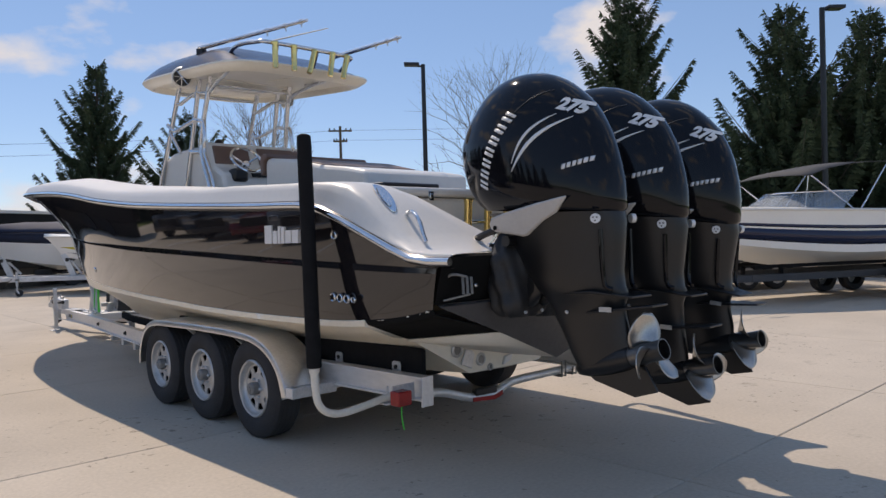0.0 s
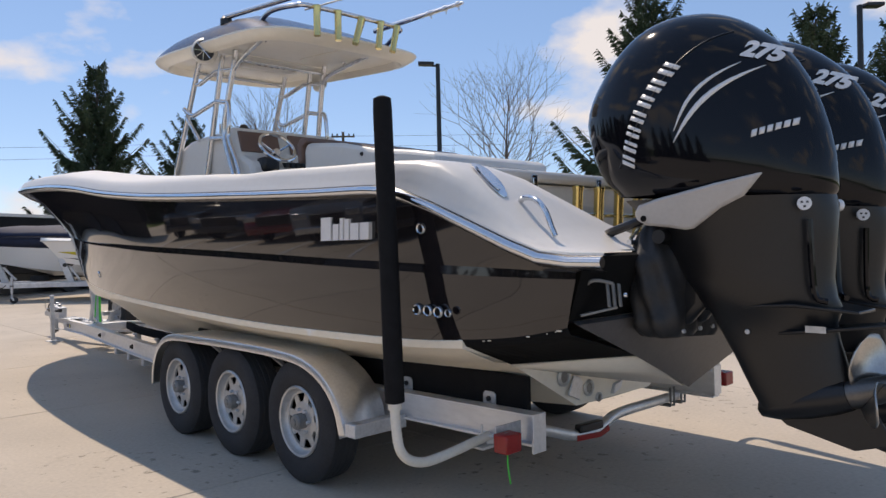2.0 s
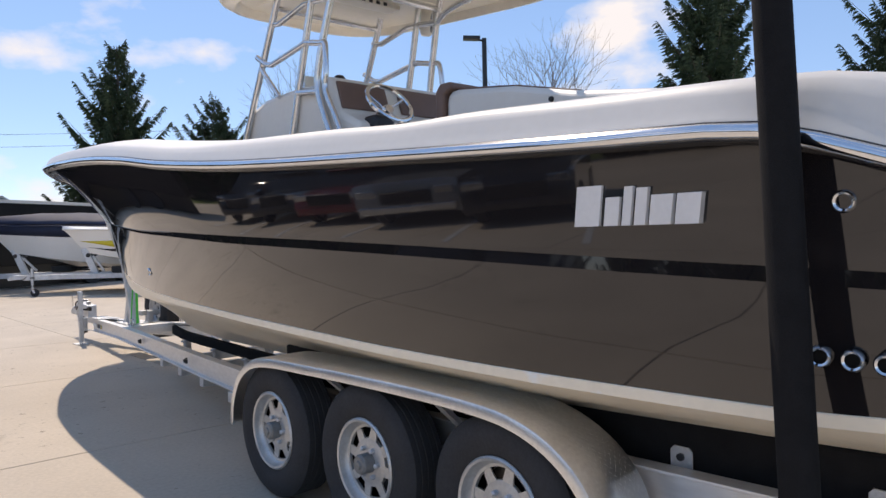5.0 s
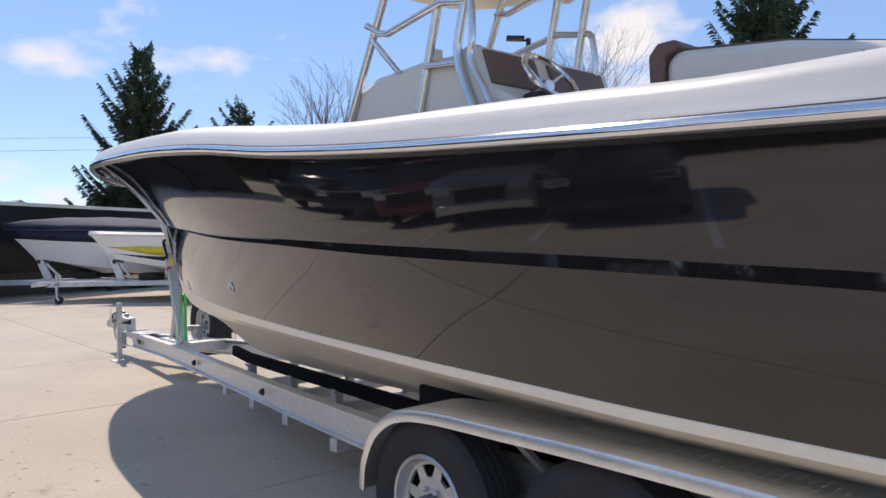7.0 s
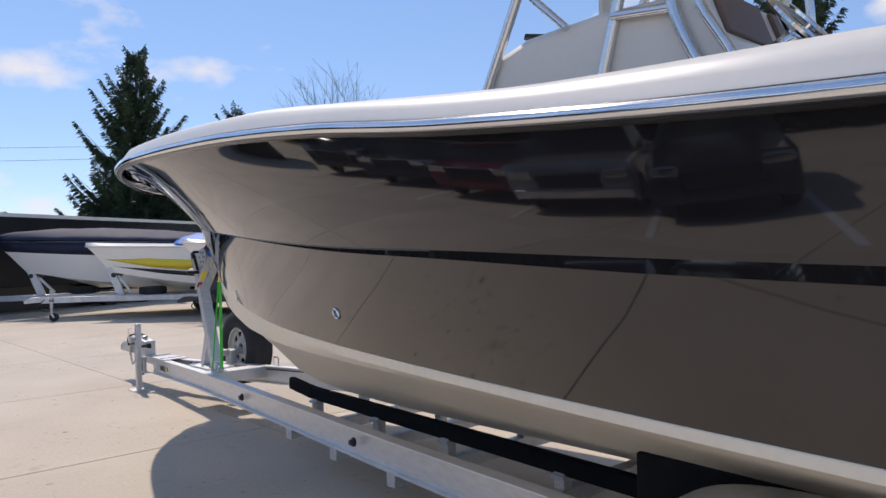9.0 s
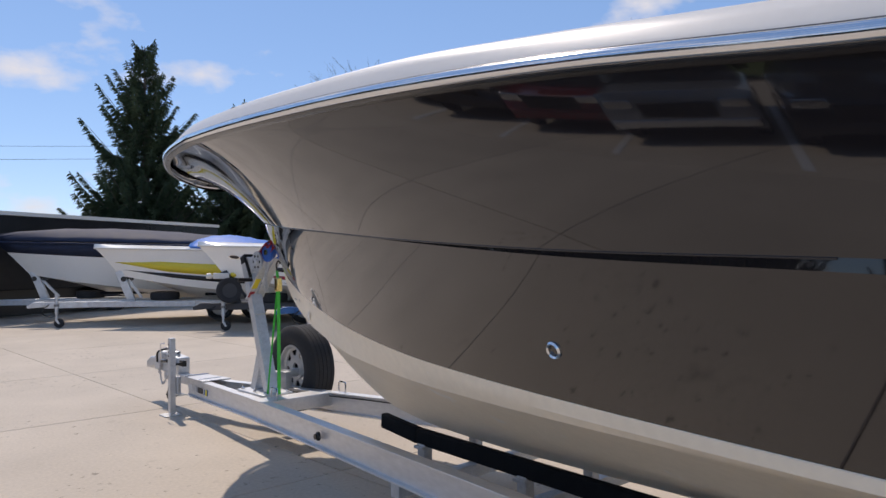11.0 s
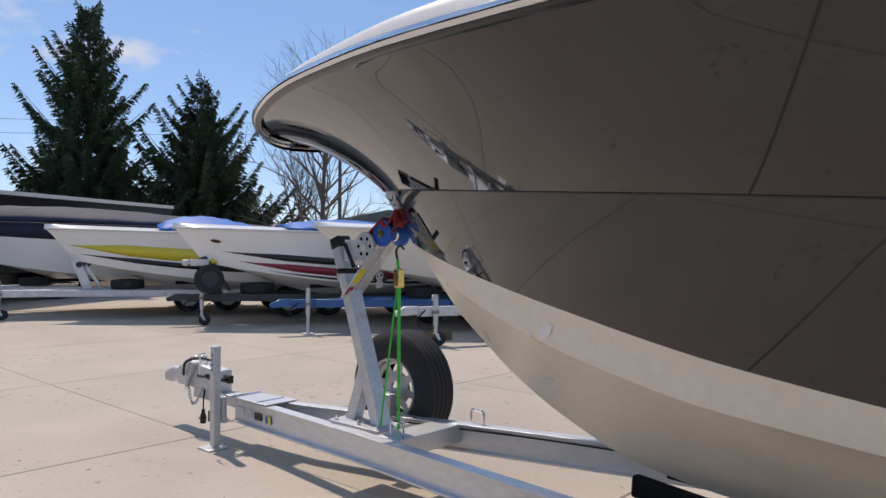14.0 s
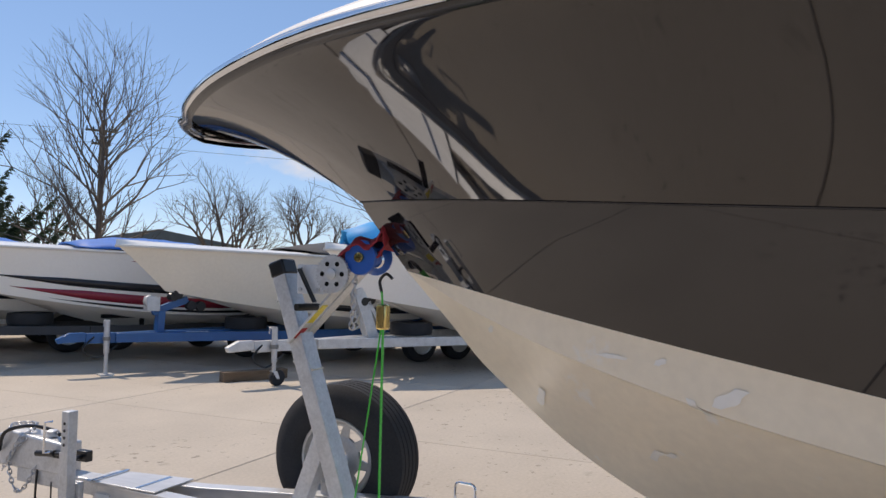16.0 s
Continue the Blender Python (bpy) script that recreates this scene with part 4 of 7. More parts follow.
def outboard(drop=0.0, phase=0.3, hand=1):
    """An outboard; drop lengthens its leg, phase turns its propeller, hand is its sense of turning."""
    eng = thing("outboard_engine", (0, -2.2, 1.0), "large glossy black outboard engine hung on the transom", "outboard engine", "engines on the transom")
    kit = Kit().grid([ring_between(r[:2], r[2:4], r[4]) for r in COWL], closed=True)
    cowl = part("cowl", kit, M_BLACK, eng, "glossy black cowl with silver marks", smooth=70)
    for s in (-1, 1):
        # a panel seam
        pts = [on_cowl(s, -1.95 - 0.44 * f, 1.66 + 0.50 * math.sin(1.45 * f), 0.0) for f in [i / 16 for i in range(17)]]
        part("cowl_seam", Kit().tube(pts, 0.0035, 6), M_BLACKMATT, cowl)
        # two silver slashes and the maker's word as plain blocks
        for lo, hi, w in (((-2.216, 1.779), (-2.44, 2.02), 0.008), ((-2.214, 1.735), (-2.515, 2.0), 0.011)):
            rows = []
            for i in range(13):
                f = i / 12
                y, z = lo[0] + (hi[0] - lo[0]) * f + 0.03 * math.sin(math.pi * f), lo[1] + (hi[1] - lo[1]) * f + 0.03 * math.sin(math.pi * f)
                h = w * math.sin(math.pi * (0.04 + 0.92 * f))
                rows.append([on_cowl(s, y + h * 0.8, z + h * 0.6), on_cowl(s, y - h * 0.8, z - h * 0.6)])
            part("silver_slash", Kit().grid(rows), M_DECAL, cowl, thick=0.0015)
        for i in range(7):
            f0, f1 = i / 7 + 0.012, (i + 1) / 7 - 0.028
            quad = []
            for f, side in ((f0, 1), (f1, 1), (f1, -1), (f0, -1)):
                y, z = -2.0 - 0.22 * f + 0.045 * math.sin(math.pi * f), 1.66 + 0.40 * f
                quad.append((y + side * 0.030, z + side * 0.014))
            (ay, az), (by, bz), (cy, cz), (dy, dz) = quad
            for g0, g1 in ((0.0, 0.36), (0.60, 0.92)):
                cowl_mark("lettering_block", s, [(ay + (by - ay) * g0, az + (bz - az) * g0), (ay + (by - ay) * g1, az + (bz - az) * g1), (dy + (cy - dy) * g1, dz + (cz - dz) * g1), (dy + (cy - dy) * g0, dz + (cz - dz) * g0)], cowl, 3, 1)
        for i in range(6):
            y, z = -2.485 - 0.024 * i, 1.728 + 0.0065 * i
            cowl_mark("model_letter_block", s, [(y, z), (y - 0.003, z + 0.026), (y - 0.020, z + 0.031), (y - 0.017, z + 0.005)], cowl, 1, 1)
    num = bpy.data.curves.new("power_number", "FONT")
    num.body, num.size, num.align_x, num.align_y = "275", 0.125, "CENTER", "CENTER"
    num.shear, num.offset = 0.1, 0.007
    flat = new("power_number_flat", num)
    me = bpy.data.meshes.new_from_object(flat)
    bpy.data.objects.remove(flat)
    bm = bmesh.new()
    bm.from_mesh(me)
    bmesh.ops.subdivide_edges(bm, edges=[e for e in bm.edges if e.calc_length() > 0.02], cuts=2, use_grid_fill=True)
    for v in bm.verts:
        across, up = v.co.x, v.co.y
        v.co = on_cowl(-1, -2.497 - 0.62 * across - 0.12 * up, 2.055 - 0.20 * across + 0.66 * up, 0.004)
    bm.to_mesh(me)
    bm.free()
    ob = new("power_number", me)
    me.materials.append(M_DECAL)
    ob.parent = cowl
    ob.matrix_parent_inverse = origin_of(cowl).inverted()
    tagged(ob, "silver power number")
    kit = Kit().grid([ring_between(*r) for r in (
        ((-1.86, 1.53), (-2.70, 1.51), 0.235), ((-1.93, 1.46), (-2.71, 1.46), 0.21), ((-2.02, 1.34), (-2.70, 1.32), 0.185), ((-2.10, 1.22), (-2.69, 1.2), 0.165), ((-2.18, 1.10), (-2.70, 1.13), 0.145),
        ((-2.22, 1.06), (-2.72, 1.09), 0.12), ((-2.26, 0.98), (-2.70, 1.03), 0.085), ((-2.315, 0.88 - drop * 0.5), (-2.71, 0.97 - drop * 0.5), 0.07), ((-2.375, 0.76 - drop), (-2.735, 0.88 - drop), 0.068), ((-2.42, 0.68 - drop), (-2.745, 0.79 - drop), 0.062))], closed=True)
    part("midsection", kit, M_BLACKMATT, eng, "black midsection and drive leg", smooth=60)
    for s in (-1, 1):
        pts = [(s * 0.13, -2.655, 1.42), (s * 0.128, -2.66, 1.25), (s * 0.12, -2.668, 1.14), (s * 0.10, -2.70, 1.12)]
        part("side_moulding", Kit().tube(smooth_path(pts, 4), 0.012, 8), M_BLACK, eng)
        a = [(s * 0.228, -2.03, 1.500), (s * 0.222, -2.008, 1.470), (s * 0.215, -2.012, 1.440), (s * 0.205, -2.047, 1.418), (s * 0.195, -2.15, 1.406), (s * 0.19, -2.215, 1.394), (s * 0.192, -2.25, 1.398), (s * 0.205, -2.37, 1.475), (s * 0.212, -2.46, 1.512), (s * 0.235, -2.545, 1.594), (s * 0.24, -2.36, 1.566), (s * 0.235, -2.12, 1.523)]
        part("lower_cowl_wedge", Kit().prism(a, (s * 0.03, 0, 0)), M_GREYCOWL, eng, "pale grey lower cowl wedge", bevel=0.012)
        # Black disc laid on as the shade inside a hole.
        part("wedge_hole", Kit().lathe([(0.013, 0), (0.013, 0.004), (0, 0.004)], (s * 0.245, -2.05, 1.445), (s, 0, 0), 12), M_BLACKFLAT, eng)
        ax = Vector((s, -0.45, 0)).normalized()
        c = Vector((s * 0.172, -2.655, 1.475))
        em = part("round_emblem", Kit().lathe([(0.024, -0.02), (0.024, 0.003), (0, 0.004)], c, ax, 20), M_DECAL, eng, "round white emblem")
        side = Vector((0.45, s, 0)).normalized()
        for dy, dz in ((-0.009, 0.005), (0.009, 0.005), (0.0, -0.011)):
            p = c + side * dy + Vector((0, 0, dz)) + ax * 0.0045
            part("emblem_mark", Kit().bar(p - side * 0.004, p + side * 0.004, 0.002, 0.007), M_BLACKMATT, em, smooth=0)
        part("bolt_head", Kit().lathe([(0.010, -0.01), (0.010, 0.004), (0, 0.006)], (s * 0.085, -2.40, 0.99), (s, 0, 0), 10), M_GALV, eng)
    kit = Kit().prism([(-0.13, -2.40, 1.085), (-0.15, -2.60, 1.10), (-0.09, -2.80, 1.075), (0.09, -2.80, 1.075), (0.15, -2.60, 1.10), (0.13, -2.40, 1.085)], (0, 0, 0.012))
    part("splash_plate", kit, M_BLACKMATT, eng, bevel=0.003)
    cz = 0.985 - drop
    kit = Kit().prism([(-0.06, -2.45, cz - 0.01), (-0.12, -2.66, cz + 0.02), (-0.07, -2.90, cz + 0.05), (0.07, -2.90, cz + 0.05), (0.12, -2.66, cz + 0.02), (0.06, -2.45, cz - 0.01)], (0, 0, 0.012))
    part("cavitation_plate", kit, M_BLACKMATT, eng, bevel=0.003)
    axis = Vector((0, -0.956, 0.29)).normalized()
    nose = Vector((0, -2.395, 0.672 - drop))
    part("gearcase", Kit().lathe([(0.0, 0), (0.032, 0.02), (0.052, 0.08), (0.066, 0.2), (0.066, 0.30), (0.058, 0.36)], nose, axis, 24), M_BLACKMATT, eng, smooth=60)
    skeg = [(-2.47, 0.66), (-2.51, 0.628), (-2.75, 0.572), (-2.88, 0.615), (-2.815, 0.735), (-2.70, 0.75)]
    part("skeg", Kit().prism([(-0.008, y, z - drop) for y, z in skeg], (0.016, 0, 0)), M_BLACKMATT, eng, bevel=0.004)
    hub = nose + axis * 0.36
    kit = Kit().lathe([(0.054, 0), (0.054, 0.05), (0.048, 0.11), (0.051, 0.16), (0.054, 0.185), (0.048, 0.185), (0.040, 0.05)], hub, axis, 24)
    part("exhaust_hub", Kit().lathe([(0.046, 0), (0.046, 0.002), (0, 0.002)], hub + axis * 0.10, axis, 20), M_BLACKMATT, eng)
    prop = part("propeller", kit, M_HUBSTEEL, eng, "stainless steel propeller", smooth=50)
    e1 = Vector((1, 0, 0))
    e2 = axis.cross(e1).normalized()
    for b in range(3):
        a0 = b * 2 * math.pi / 3 + phase
        rows = []
        for i in range(9):
            g = i / 8
            r = 0.052 + 0.146 * g
            half = 0.098 * (math.sin(math.pi * (0.24 + 0.70 * g ** 1.5)) ** 0.8)
            beta = math.atan(0.40 / (2 * math.pi * r))
            row = []
            for j in range(8):
                c = (j / 7 * 2 - 1) * half
                th = a0 + hand * (c * math.cos(beta) / r + 0.12 * g)
                row.append(hub + axis * (0.08 + c * math.sin(beta) + 0.05 * g * g) + (r - 0.25 * c * c / r * g) * (math.cos(th) * e1 + math.sin(th) * e2))
            rows.append(row)
        part("blade", Kit().grid(rows), M_PROP, prop, smooth=60, thick=0.005)
    for x in (-0.06, 0.06):
        prof = [(-2.02, 1.02), (-1.97, 1.12), (-1.97, 1.36), (-2.03, 1.43), (-2.16, 1.42), (-2.24, 1.30), (-2.22, 1.08), (-2.14, 0.99)]
        part("clamp_bracket", Kit().prism([(x - 0.04, y, z) for y, z in prof], (0.08, 0, 0)), M_BLACKMATT, eng, bevel=0.03)
    part("swivel_bracket", Kit().box((-0.058, -2.34, 1.06), (0.058, -2.06, 1.36)), M_BLACKMATT, eng, bevel=0.03)
    part("tilt_tube", Kit().tube([(-0.22, -2.1, 1.37), (0.22, -2.1, 1.37)], 0.03), M_BLACKMATT, eng)
    for bx, fat, turn in ((-0.06, 1.0, 0.0), (0.19, 0.78, 2.1)):
        rows = []
        for i in range(17):
            f = i / 16
            z = 1.43 - 0.48 * f - 0.02 * (fat < 1)
            r = fat * (0.06 + 0.095 * min(1.0, f / 0.32) ** 0.7 - 0.04 * max(0.0, (f - 0.86) / 0.14) ** 2)
            row = []
            for k in range(48):
                a = math.tau * k / 48
                q = r * (1 + 0.08 * math.sin(4 * a + 5 * f + turn) * f + 0.06 * math.sin(9 * a - 7 * f + 1.3 + turn) + 0.03 * math.sin(23 * f + 2 * a))
                row.append((bx + 1.15 * q * math.cos(a), -2.065 + 0.75 * q * math.sin(a) + 0.02 * f + 0.05 * (1 - f), z))
            rows.append(row)
        kit = Kit().grid(rows, closed=True)
        kit.add(rows[-1], [tuple(range(48))])
        boot = part("rigging_boot", kit, M_BOOT, eng, "creased black rubber rigging boot", smooth=70)
        for x in (-0.07, 0.07):
            part("clip", Kit().lathe([(0.009, 0), (0.009, 0.010), (0, 0.012)], (bx + x, -2.15, 0.978), (0, -1, 0.2), 10), M_GALV, boot)
    kit = Kit().lathe([(0.028, 0), (0.028, 0.3)], (0.0, -2.26, 1.02), (0, -0.3, 0.9), 14)
    part("trim_ram", kit, M_GALV, eng)
    part("steering_arm", Kit().bar((-0.16, -1.93, 1.36), (-0.10, -1.98, 1.47), 0.022, 0.012), M_STEEL, eng, "bright steering link")
    part("steering_arm", Kit().bar((-0.06, -1.93, 1.36), (0.02, -1.98, 1.47), 0.022, 0.012), M_STEEL, eng, "bright steering link")
    part("tie_rod", Kit().tube([(-0.2, -1.95, 1.35), (0.2, -1.95, 1.35)], 0.012, 8), M_STEEL, eng)
    part("hose", Kit().tube(smooth_path([(-0.14, -2.0, 1.45), (-0.16, -1.85, 1.40), (-0.10, -1.75, 1.38), (-0.04, -1.62, 1.36)], 5), 0.02, 8), M_BLACKMATT, eng)
    kit = Kit().box((-0.124, -2.70, cz + 0.022), (-0.118, -2.63, cz + 0.046))
    part("anode_tag", kit, M_RIM, eng)
    return eng


def hang(x, tilt):
    """Place of an engine at x, swung down about its tilt tube."""
    pivot = Vector((x, -2.0, 1.40))
    return Matrix.Translation(pivot) @ Matrix.Rotation(tilt, 4, "X") @ Matrix.Translation((0, -0.2, -0.40))


outboard(0.0, 1.5, -1).matrix_basis = hang(-0.615, 0.0)
outboard(0.12, 1.85).matrix_basis = hang(0.0, 0.05)
outboard(0.0, 1.75).matrix_basis = hang(0.625, 0.11)


# ---- boat trailer ----
trailer = thing("boat_trailer", (0, 1.0, 0.0), "aluminium triple-axle boat trailer under the black boat", "trailer")
PORT_RAIL = [(-0.93, -1.52, 0.575, 0.145), (-0.93, 1.6, 0.53, 0.15), (-0.92, 2.4, 0.51, 0.165), (-0.71, 3.65, 0.46, 0.165), (-0.33, 6.1, 0.402, 0.165), (-0.14, 7.4, 0.372, 0.165), (0.01, 8.92, 0.345, 0.175)]
STBD_RAIL = [(0.79, -1.52, 0.545, 0.165), (0.80, 1.6, 0.53, 0.15), (0.82, 2.6, 0.51, 0.165), (0.80, 4.3, 0.455, 0.165), (0.60, 6.1, 0.402, 0.165), (0.36, 7.4, 0.372, 0.165), (0.15, 8.3, 0.357, 0.17), (0.10, 8.92, 0.345, 0.175)]


def i_beam(path, w=0.078, tf=0.012, tw=0.012):
    rows = []
    for i, (x, y, z, h) in enumerate(path):
        a, b = path[max(0, i - 1)], path[min(len(path) - 1, i + 1)]
        d = Vector((b[0] - a[0], b[1] - a[1], 0)).normalized()
        n = Vector((d.y, -d.x, 0))
        sec = [(-w / 2, 0), (w / 2, 0), (w / 2, -tf), (tw / 2, -tf), (tw / 2, -h + tf), (w / 2, -h + tf), (w / 2, -h), (-w / 2, -h), (-w / 2, -h + tf), (-tw / 2, -h + tf), (-tw / 2, -tf), (-w / 2, -tf)]
        rows.append([Vector((x, y, z)) + n * u + Vector((0, 0, v)) for u, v in sec])
    k = Kit().grid(rows, closed=True)
    n = len(rows[0])
    k.add(rows[0], [tuple(range(n))]).add(rows[-1], [tuple(range(n))])
    return k


for path in (PORT_RAIL, STBD_RAIL):
    part("main_rail", i_beam(path), M_BEAM, trailer, "extruded aluminium I-beam", smooth=30, bevel=0.002)
for y, z in ((5.15, 0.29), (4.45, 0.275), (3.75, 0.265), (2.9, 0.29), (-0.35, 0.38)):
    x = curve([(p[1], p[0]) for p in PORT_RAIL], y)[0]
    x2 = curve([(p[1], p[0]) for p in STBD_RAIL], y)[0]
    zt = curve([(p[1], p[2] - p[3]) for p in PORT_RAIL], y)[0]
    part("crossmember", Kit().box((x - 0.03, y - 0.035, zt - 0.075), (x2 + 0.03, y + 0.035, zt - 0.001)), M_GALV, trailer, bevel=0.004)
for y in (0.0, 0.83, 1.66):
    part("axle", Kit().tube([(-1.1, y, 0.355), (1.1, y, 0.355)], 0.035, 12), M_GALV, trailer)
    for s in (-1, 1):
        part("axle_hanger", Kit().box((s * 0.93 - 0.04, y - 0.06, 0.33), (s * 0.93 + 0.04, y + 0.06, 0.43)), M_GALV, trailer, bevel=0.005)


def tyre_kit(c, s, r=0.355, w=0.215):
    """A tyre on an axle along x; s is the outward side."""
    prof = [(0.205, 0.40), (0.225, 0.47), (0.27, 0.5), (0.315, 0.49), (r - 0.014, 0.43), (r, 0.37), (r, 0.30)]
    full = [(a, b * w) for a, b in prof]
    tread = []
    for g in (0.24, 0.08, -0.08, -0.24):
        tread += [(r, g * w + 0.006), (r - 0.003, g * w + 0.004), (r - 0.003, g * w - 0.004), (r, g * w - 0.006)]
    full += tread + [(a, -b * w) for a, b in reversed(prof)]
    return Kit().lathe([(a, b * s) for a, b in full], c, (1, 0, 0), 56, cap=False)


def rim_kit(c, s):
    c = Vector(c)
    k = Kit().lathe([(a, b * s) for a, b in ((0.206, 0.070), (0.2075, 0.094), (0.200, 0.102), (0.190, 0.098), (0.185, 0.080), (0.180, 0.066), (0.172, 0.058), (0.160, 0.056), (0.158, 0.044), (0.176, 0.040), (0.2, 0.06))], c, (1, 0, 0), 48, cap=False)
    ax = Vector((s, 0, 0))
    for i in range(8):
        a = i * math.pi / 4 + 0.2
        e = Vector((0, math.cos(a), math.sin(a)))
        t = Vector((0, -math.sin(a), math.cos(a)))
        k.prism([c + ax * 0.047 + e * 0.164 + t * 0.020, c + ax * 0.047 + e * 0.164 - t * 0.020, c + ax * 0.050 + e * 0.098 - t * 0.027, c + ax * 0.050 + e * 0.098 + t * 0.027], ax * 0.007)
    k.lathe([(a, b * s) for a, b in ((0.112, 0.042), (0.110, 0.056), (0.090, 0.062), (0.045, 0.062), (0.045, 0.040))], c, (1, 0, 0), 36, cap=False)
    return k


def hub_kit(c, s):
    c = Vector(c)
    k = Kit().lathe([(a, b * s) for a, b in ((0.046, 0.05), (0.046, 0.112), (0.038, 0.122), (0.022, 0.122), (0.018, 0.130), (0, 0.130))], c, (1, 0, 0), 28)
    return k


for s in (-1, 1):
    for y in (0.0, 0.83, 1.66):
        c = (s * 1.155, y, 0.355)
        wheel = part("wheel", tyre_kit(c, s), M_RUBBER, trailer, "black radial trailer tyre", smooth=35)
        part("rim", rim_kit(c, s), M_RIM, wheel, "galvanised eight-spoke rim", smooth=35)
        part("hub", hub_kit(c, s), M_HUB, wheel, "grey hub", smooth=35)
        for i in range(6):
            a = i * math.pi / 3
            part("wheel_nut", Kit().lathe([(0.012, 0.055 * s), (0.012, 0.080 * s), (0.006, 0.086 * s)], (c[0], y + 0.068 * math.cos(a), 0.355 + 0.068 * math.sin(a)), (1, 0, 0), 6), M_GALV, wheel)
        part("brake_drum", Kit().lathe([(0.16, 0), (0.16, 0.02 * s), (0.0, 0.02 * s)], (c[0] - s * 0.035, y, 0.355), (1, 0, 0), 32), M_BLACKMATT, wheel)
    arc = smooth_path([(0, 2.085, 0.33), (0, 2.06, 0.48), (0, 1.95, 0.645), (0, 1.72, 0.742), (0, 1.2, 0.762), (0, 0.6, 0.768), (0, 0.15, 0.762), (0, -0.12, 0.735), (0, -0.32, 0.655), (0, -0.45, 0.53), (0, -0.515, 0.36)], 6)
    rows = []
    for i, p in enumerate(arc):
        d = (arc[min(i + 1, len(arc) - 1)] - arc[max(i - 1, 0)]).normalized()
        n = Vector((0, -d.z, d.y))
        if n.z < 0 and abs(d.y) > 0.3:
            n = -n
        n = Vector((0, d.z, -d.y))
        xs = ((-1.0, 0.0), (-1.27, 0.0), (-1.284, -0.006), (-1.29, -0.02), (-1.29, -0.05), (-1.284, -0.052))
        rows.append([Vector((-s * x, p.y, p.z)) + n * v for x, v in xs])
    fender = part("fender", Kit().grid(rows), M_TREAD, trailer, "aluminium tread-plate fender over three wheels", smooth=30, thick=0.004)
    kit = Kit()
    rng = random.Random(7)
    for i in range(3, len(arc) - 3):
        p, q = arc[i], arc[i + 1]
        for j in range(9):
            for h in range(2):
                f = 0.25 + 0.5 * h
                c = p.lerp(q, f)
                d = (q - p).normalized()
                n = Vector((0, d.z, -d.y))
                if n.z < 0 and abs(d.y) > 0.5:
                    n = -n
                x = s * (1.02 + 0.028 * (j + 0.5 * h))
                e = (d * (1 if (j + h) % 2 else -1) + Vector((0.9 * s, 0, 0))).normalized()
                kit.prism([c + Vector((x, 0, 0)) + e * a + e.cross(n) * b for a, b in ((-0.0065, 0), (0, 0.0016), (0.0065, 0), (0, -0.0016))], n * 0.0004)
    tagged(part("tread_pattern", kit, M_TREAD, fender, smooth=0), kind="stuff")
    part("fender_bracket", Kit().box((s * 1.27 - 0.03, -0.62, 0.37), (s * 1.27 + 0.03, -0.53, 0.44)).bar((s * 1.27, -0.58, 0.405), (s * 0.95, -0.58, 0.405), 0.075, 0.07), M_GALV, trailer, bevel=0.004)
    for y in (1.25, 0.42):
        part("fender_brace", Kit().bar((s * 0.96, y, 0.50), (s * 1.22, y, 0.738), 0.04, 0.02), M_GALV, trailer)
    # carpeted side boards and keel bunks
    bunk = part("side_bunk", Kit().box((s * 0.82 - 0.022, -1.38, 0.50), (s * 0.82 + 0.022, 2.2, 0.715)), M_CARPET, trailer, "black carpeted side bunk", bevel=0.01)
    for y in (-1.153, -0.519, 0.7):
        kit = Kit().prism([(s * 0.85, y - 0.042, 0.47), (s * 0.85, y + 0.042, 0.47), (s * 0.85, y + 0.042, 0.605), (s * 0.85, y + 0.028, 0.62), (s * 0.85, y - 0.028, 0.62), (s * 0.85, y - 0.042, 0.605)], (s * 0.008, 0, 0))
        plate = part("bunk_bracket", kit, M_GALV, trailer, bevel=0.002)
        part("bolt", Kit().lathe([(0.014, 0), (0.014, 0.01), (0.0, 0.011)], (s * 0.858, y, 0.585), (s, 0, 0), 8), M_BLACKMATT, plate)
    kit = Kit().bar((s * 0.16 - 0.0, 5.68, 0.46), (s * 0.20, 5.3, 0.435), 0.05, 0.09).bar((s * 0.20, 5.3, 0.435), (s * 0.42, 2.3, 0.43), 0.05, 0.09)
    part("keel_bunk", kit, M_CARPET, trailer, "black carpeted bunk under the bow", bevel=0.01)
    for y in (5.25, 4.45, 3.75, 2.9):
        x = s * (0.20 + 0.073 * (5.3 - y))
        part("bunk_post", Kit().box((x - 0.03, y - 0.03, 0.20), (x + 0.03, y + 0.03, 0.40)).box((x - 0.05, y - 0.04, 0.375), (x + 0.05, y + 0.04, 0.392)), M_GALV, trailer, bevel=0.003)
    # guide post
    pipe = smooth_path([(s * 0.95, -1.23, 0.43), (s * 1.25, -1.21, 0.385), (s * 1.38, -1.20, 0.388), (s * 1.463, -1.19, 0.445), (s * 1.483, -1.18, 0.56), (s * 1.485, -1.175, 0.74)], 6)
    post = part("guide_post", Kit().tube(pipe, 0.0225, 16), M_PVC, trailer, "white plastic guide pipe")
    kit = Kit().lathe([(0.030, 0), (0.043, 0.006), (0.044, 0.05), (0.043, 1.30), (0.040, 1.352), (0.02, 1.362), (0.0, 1.362)], (s * 1.485, -1.178, 0.665), (-s * 0.012, 0.046, 1), 20)
    part("post_sleeve", kit, M_CARPET, post, "black carpet sleeve on the guide post")
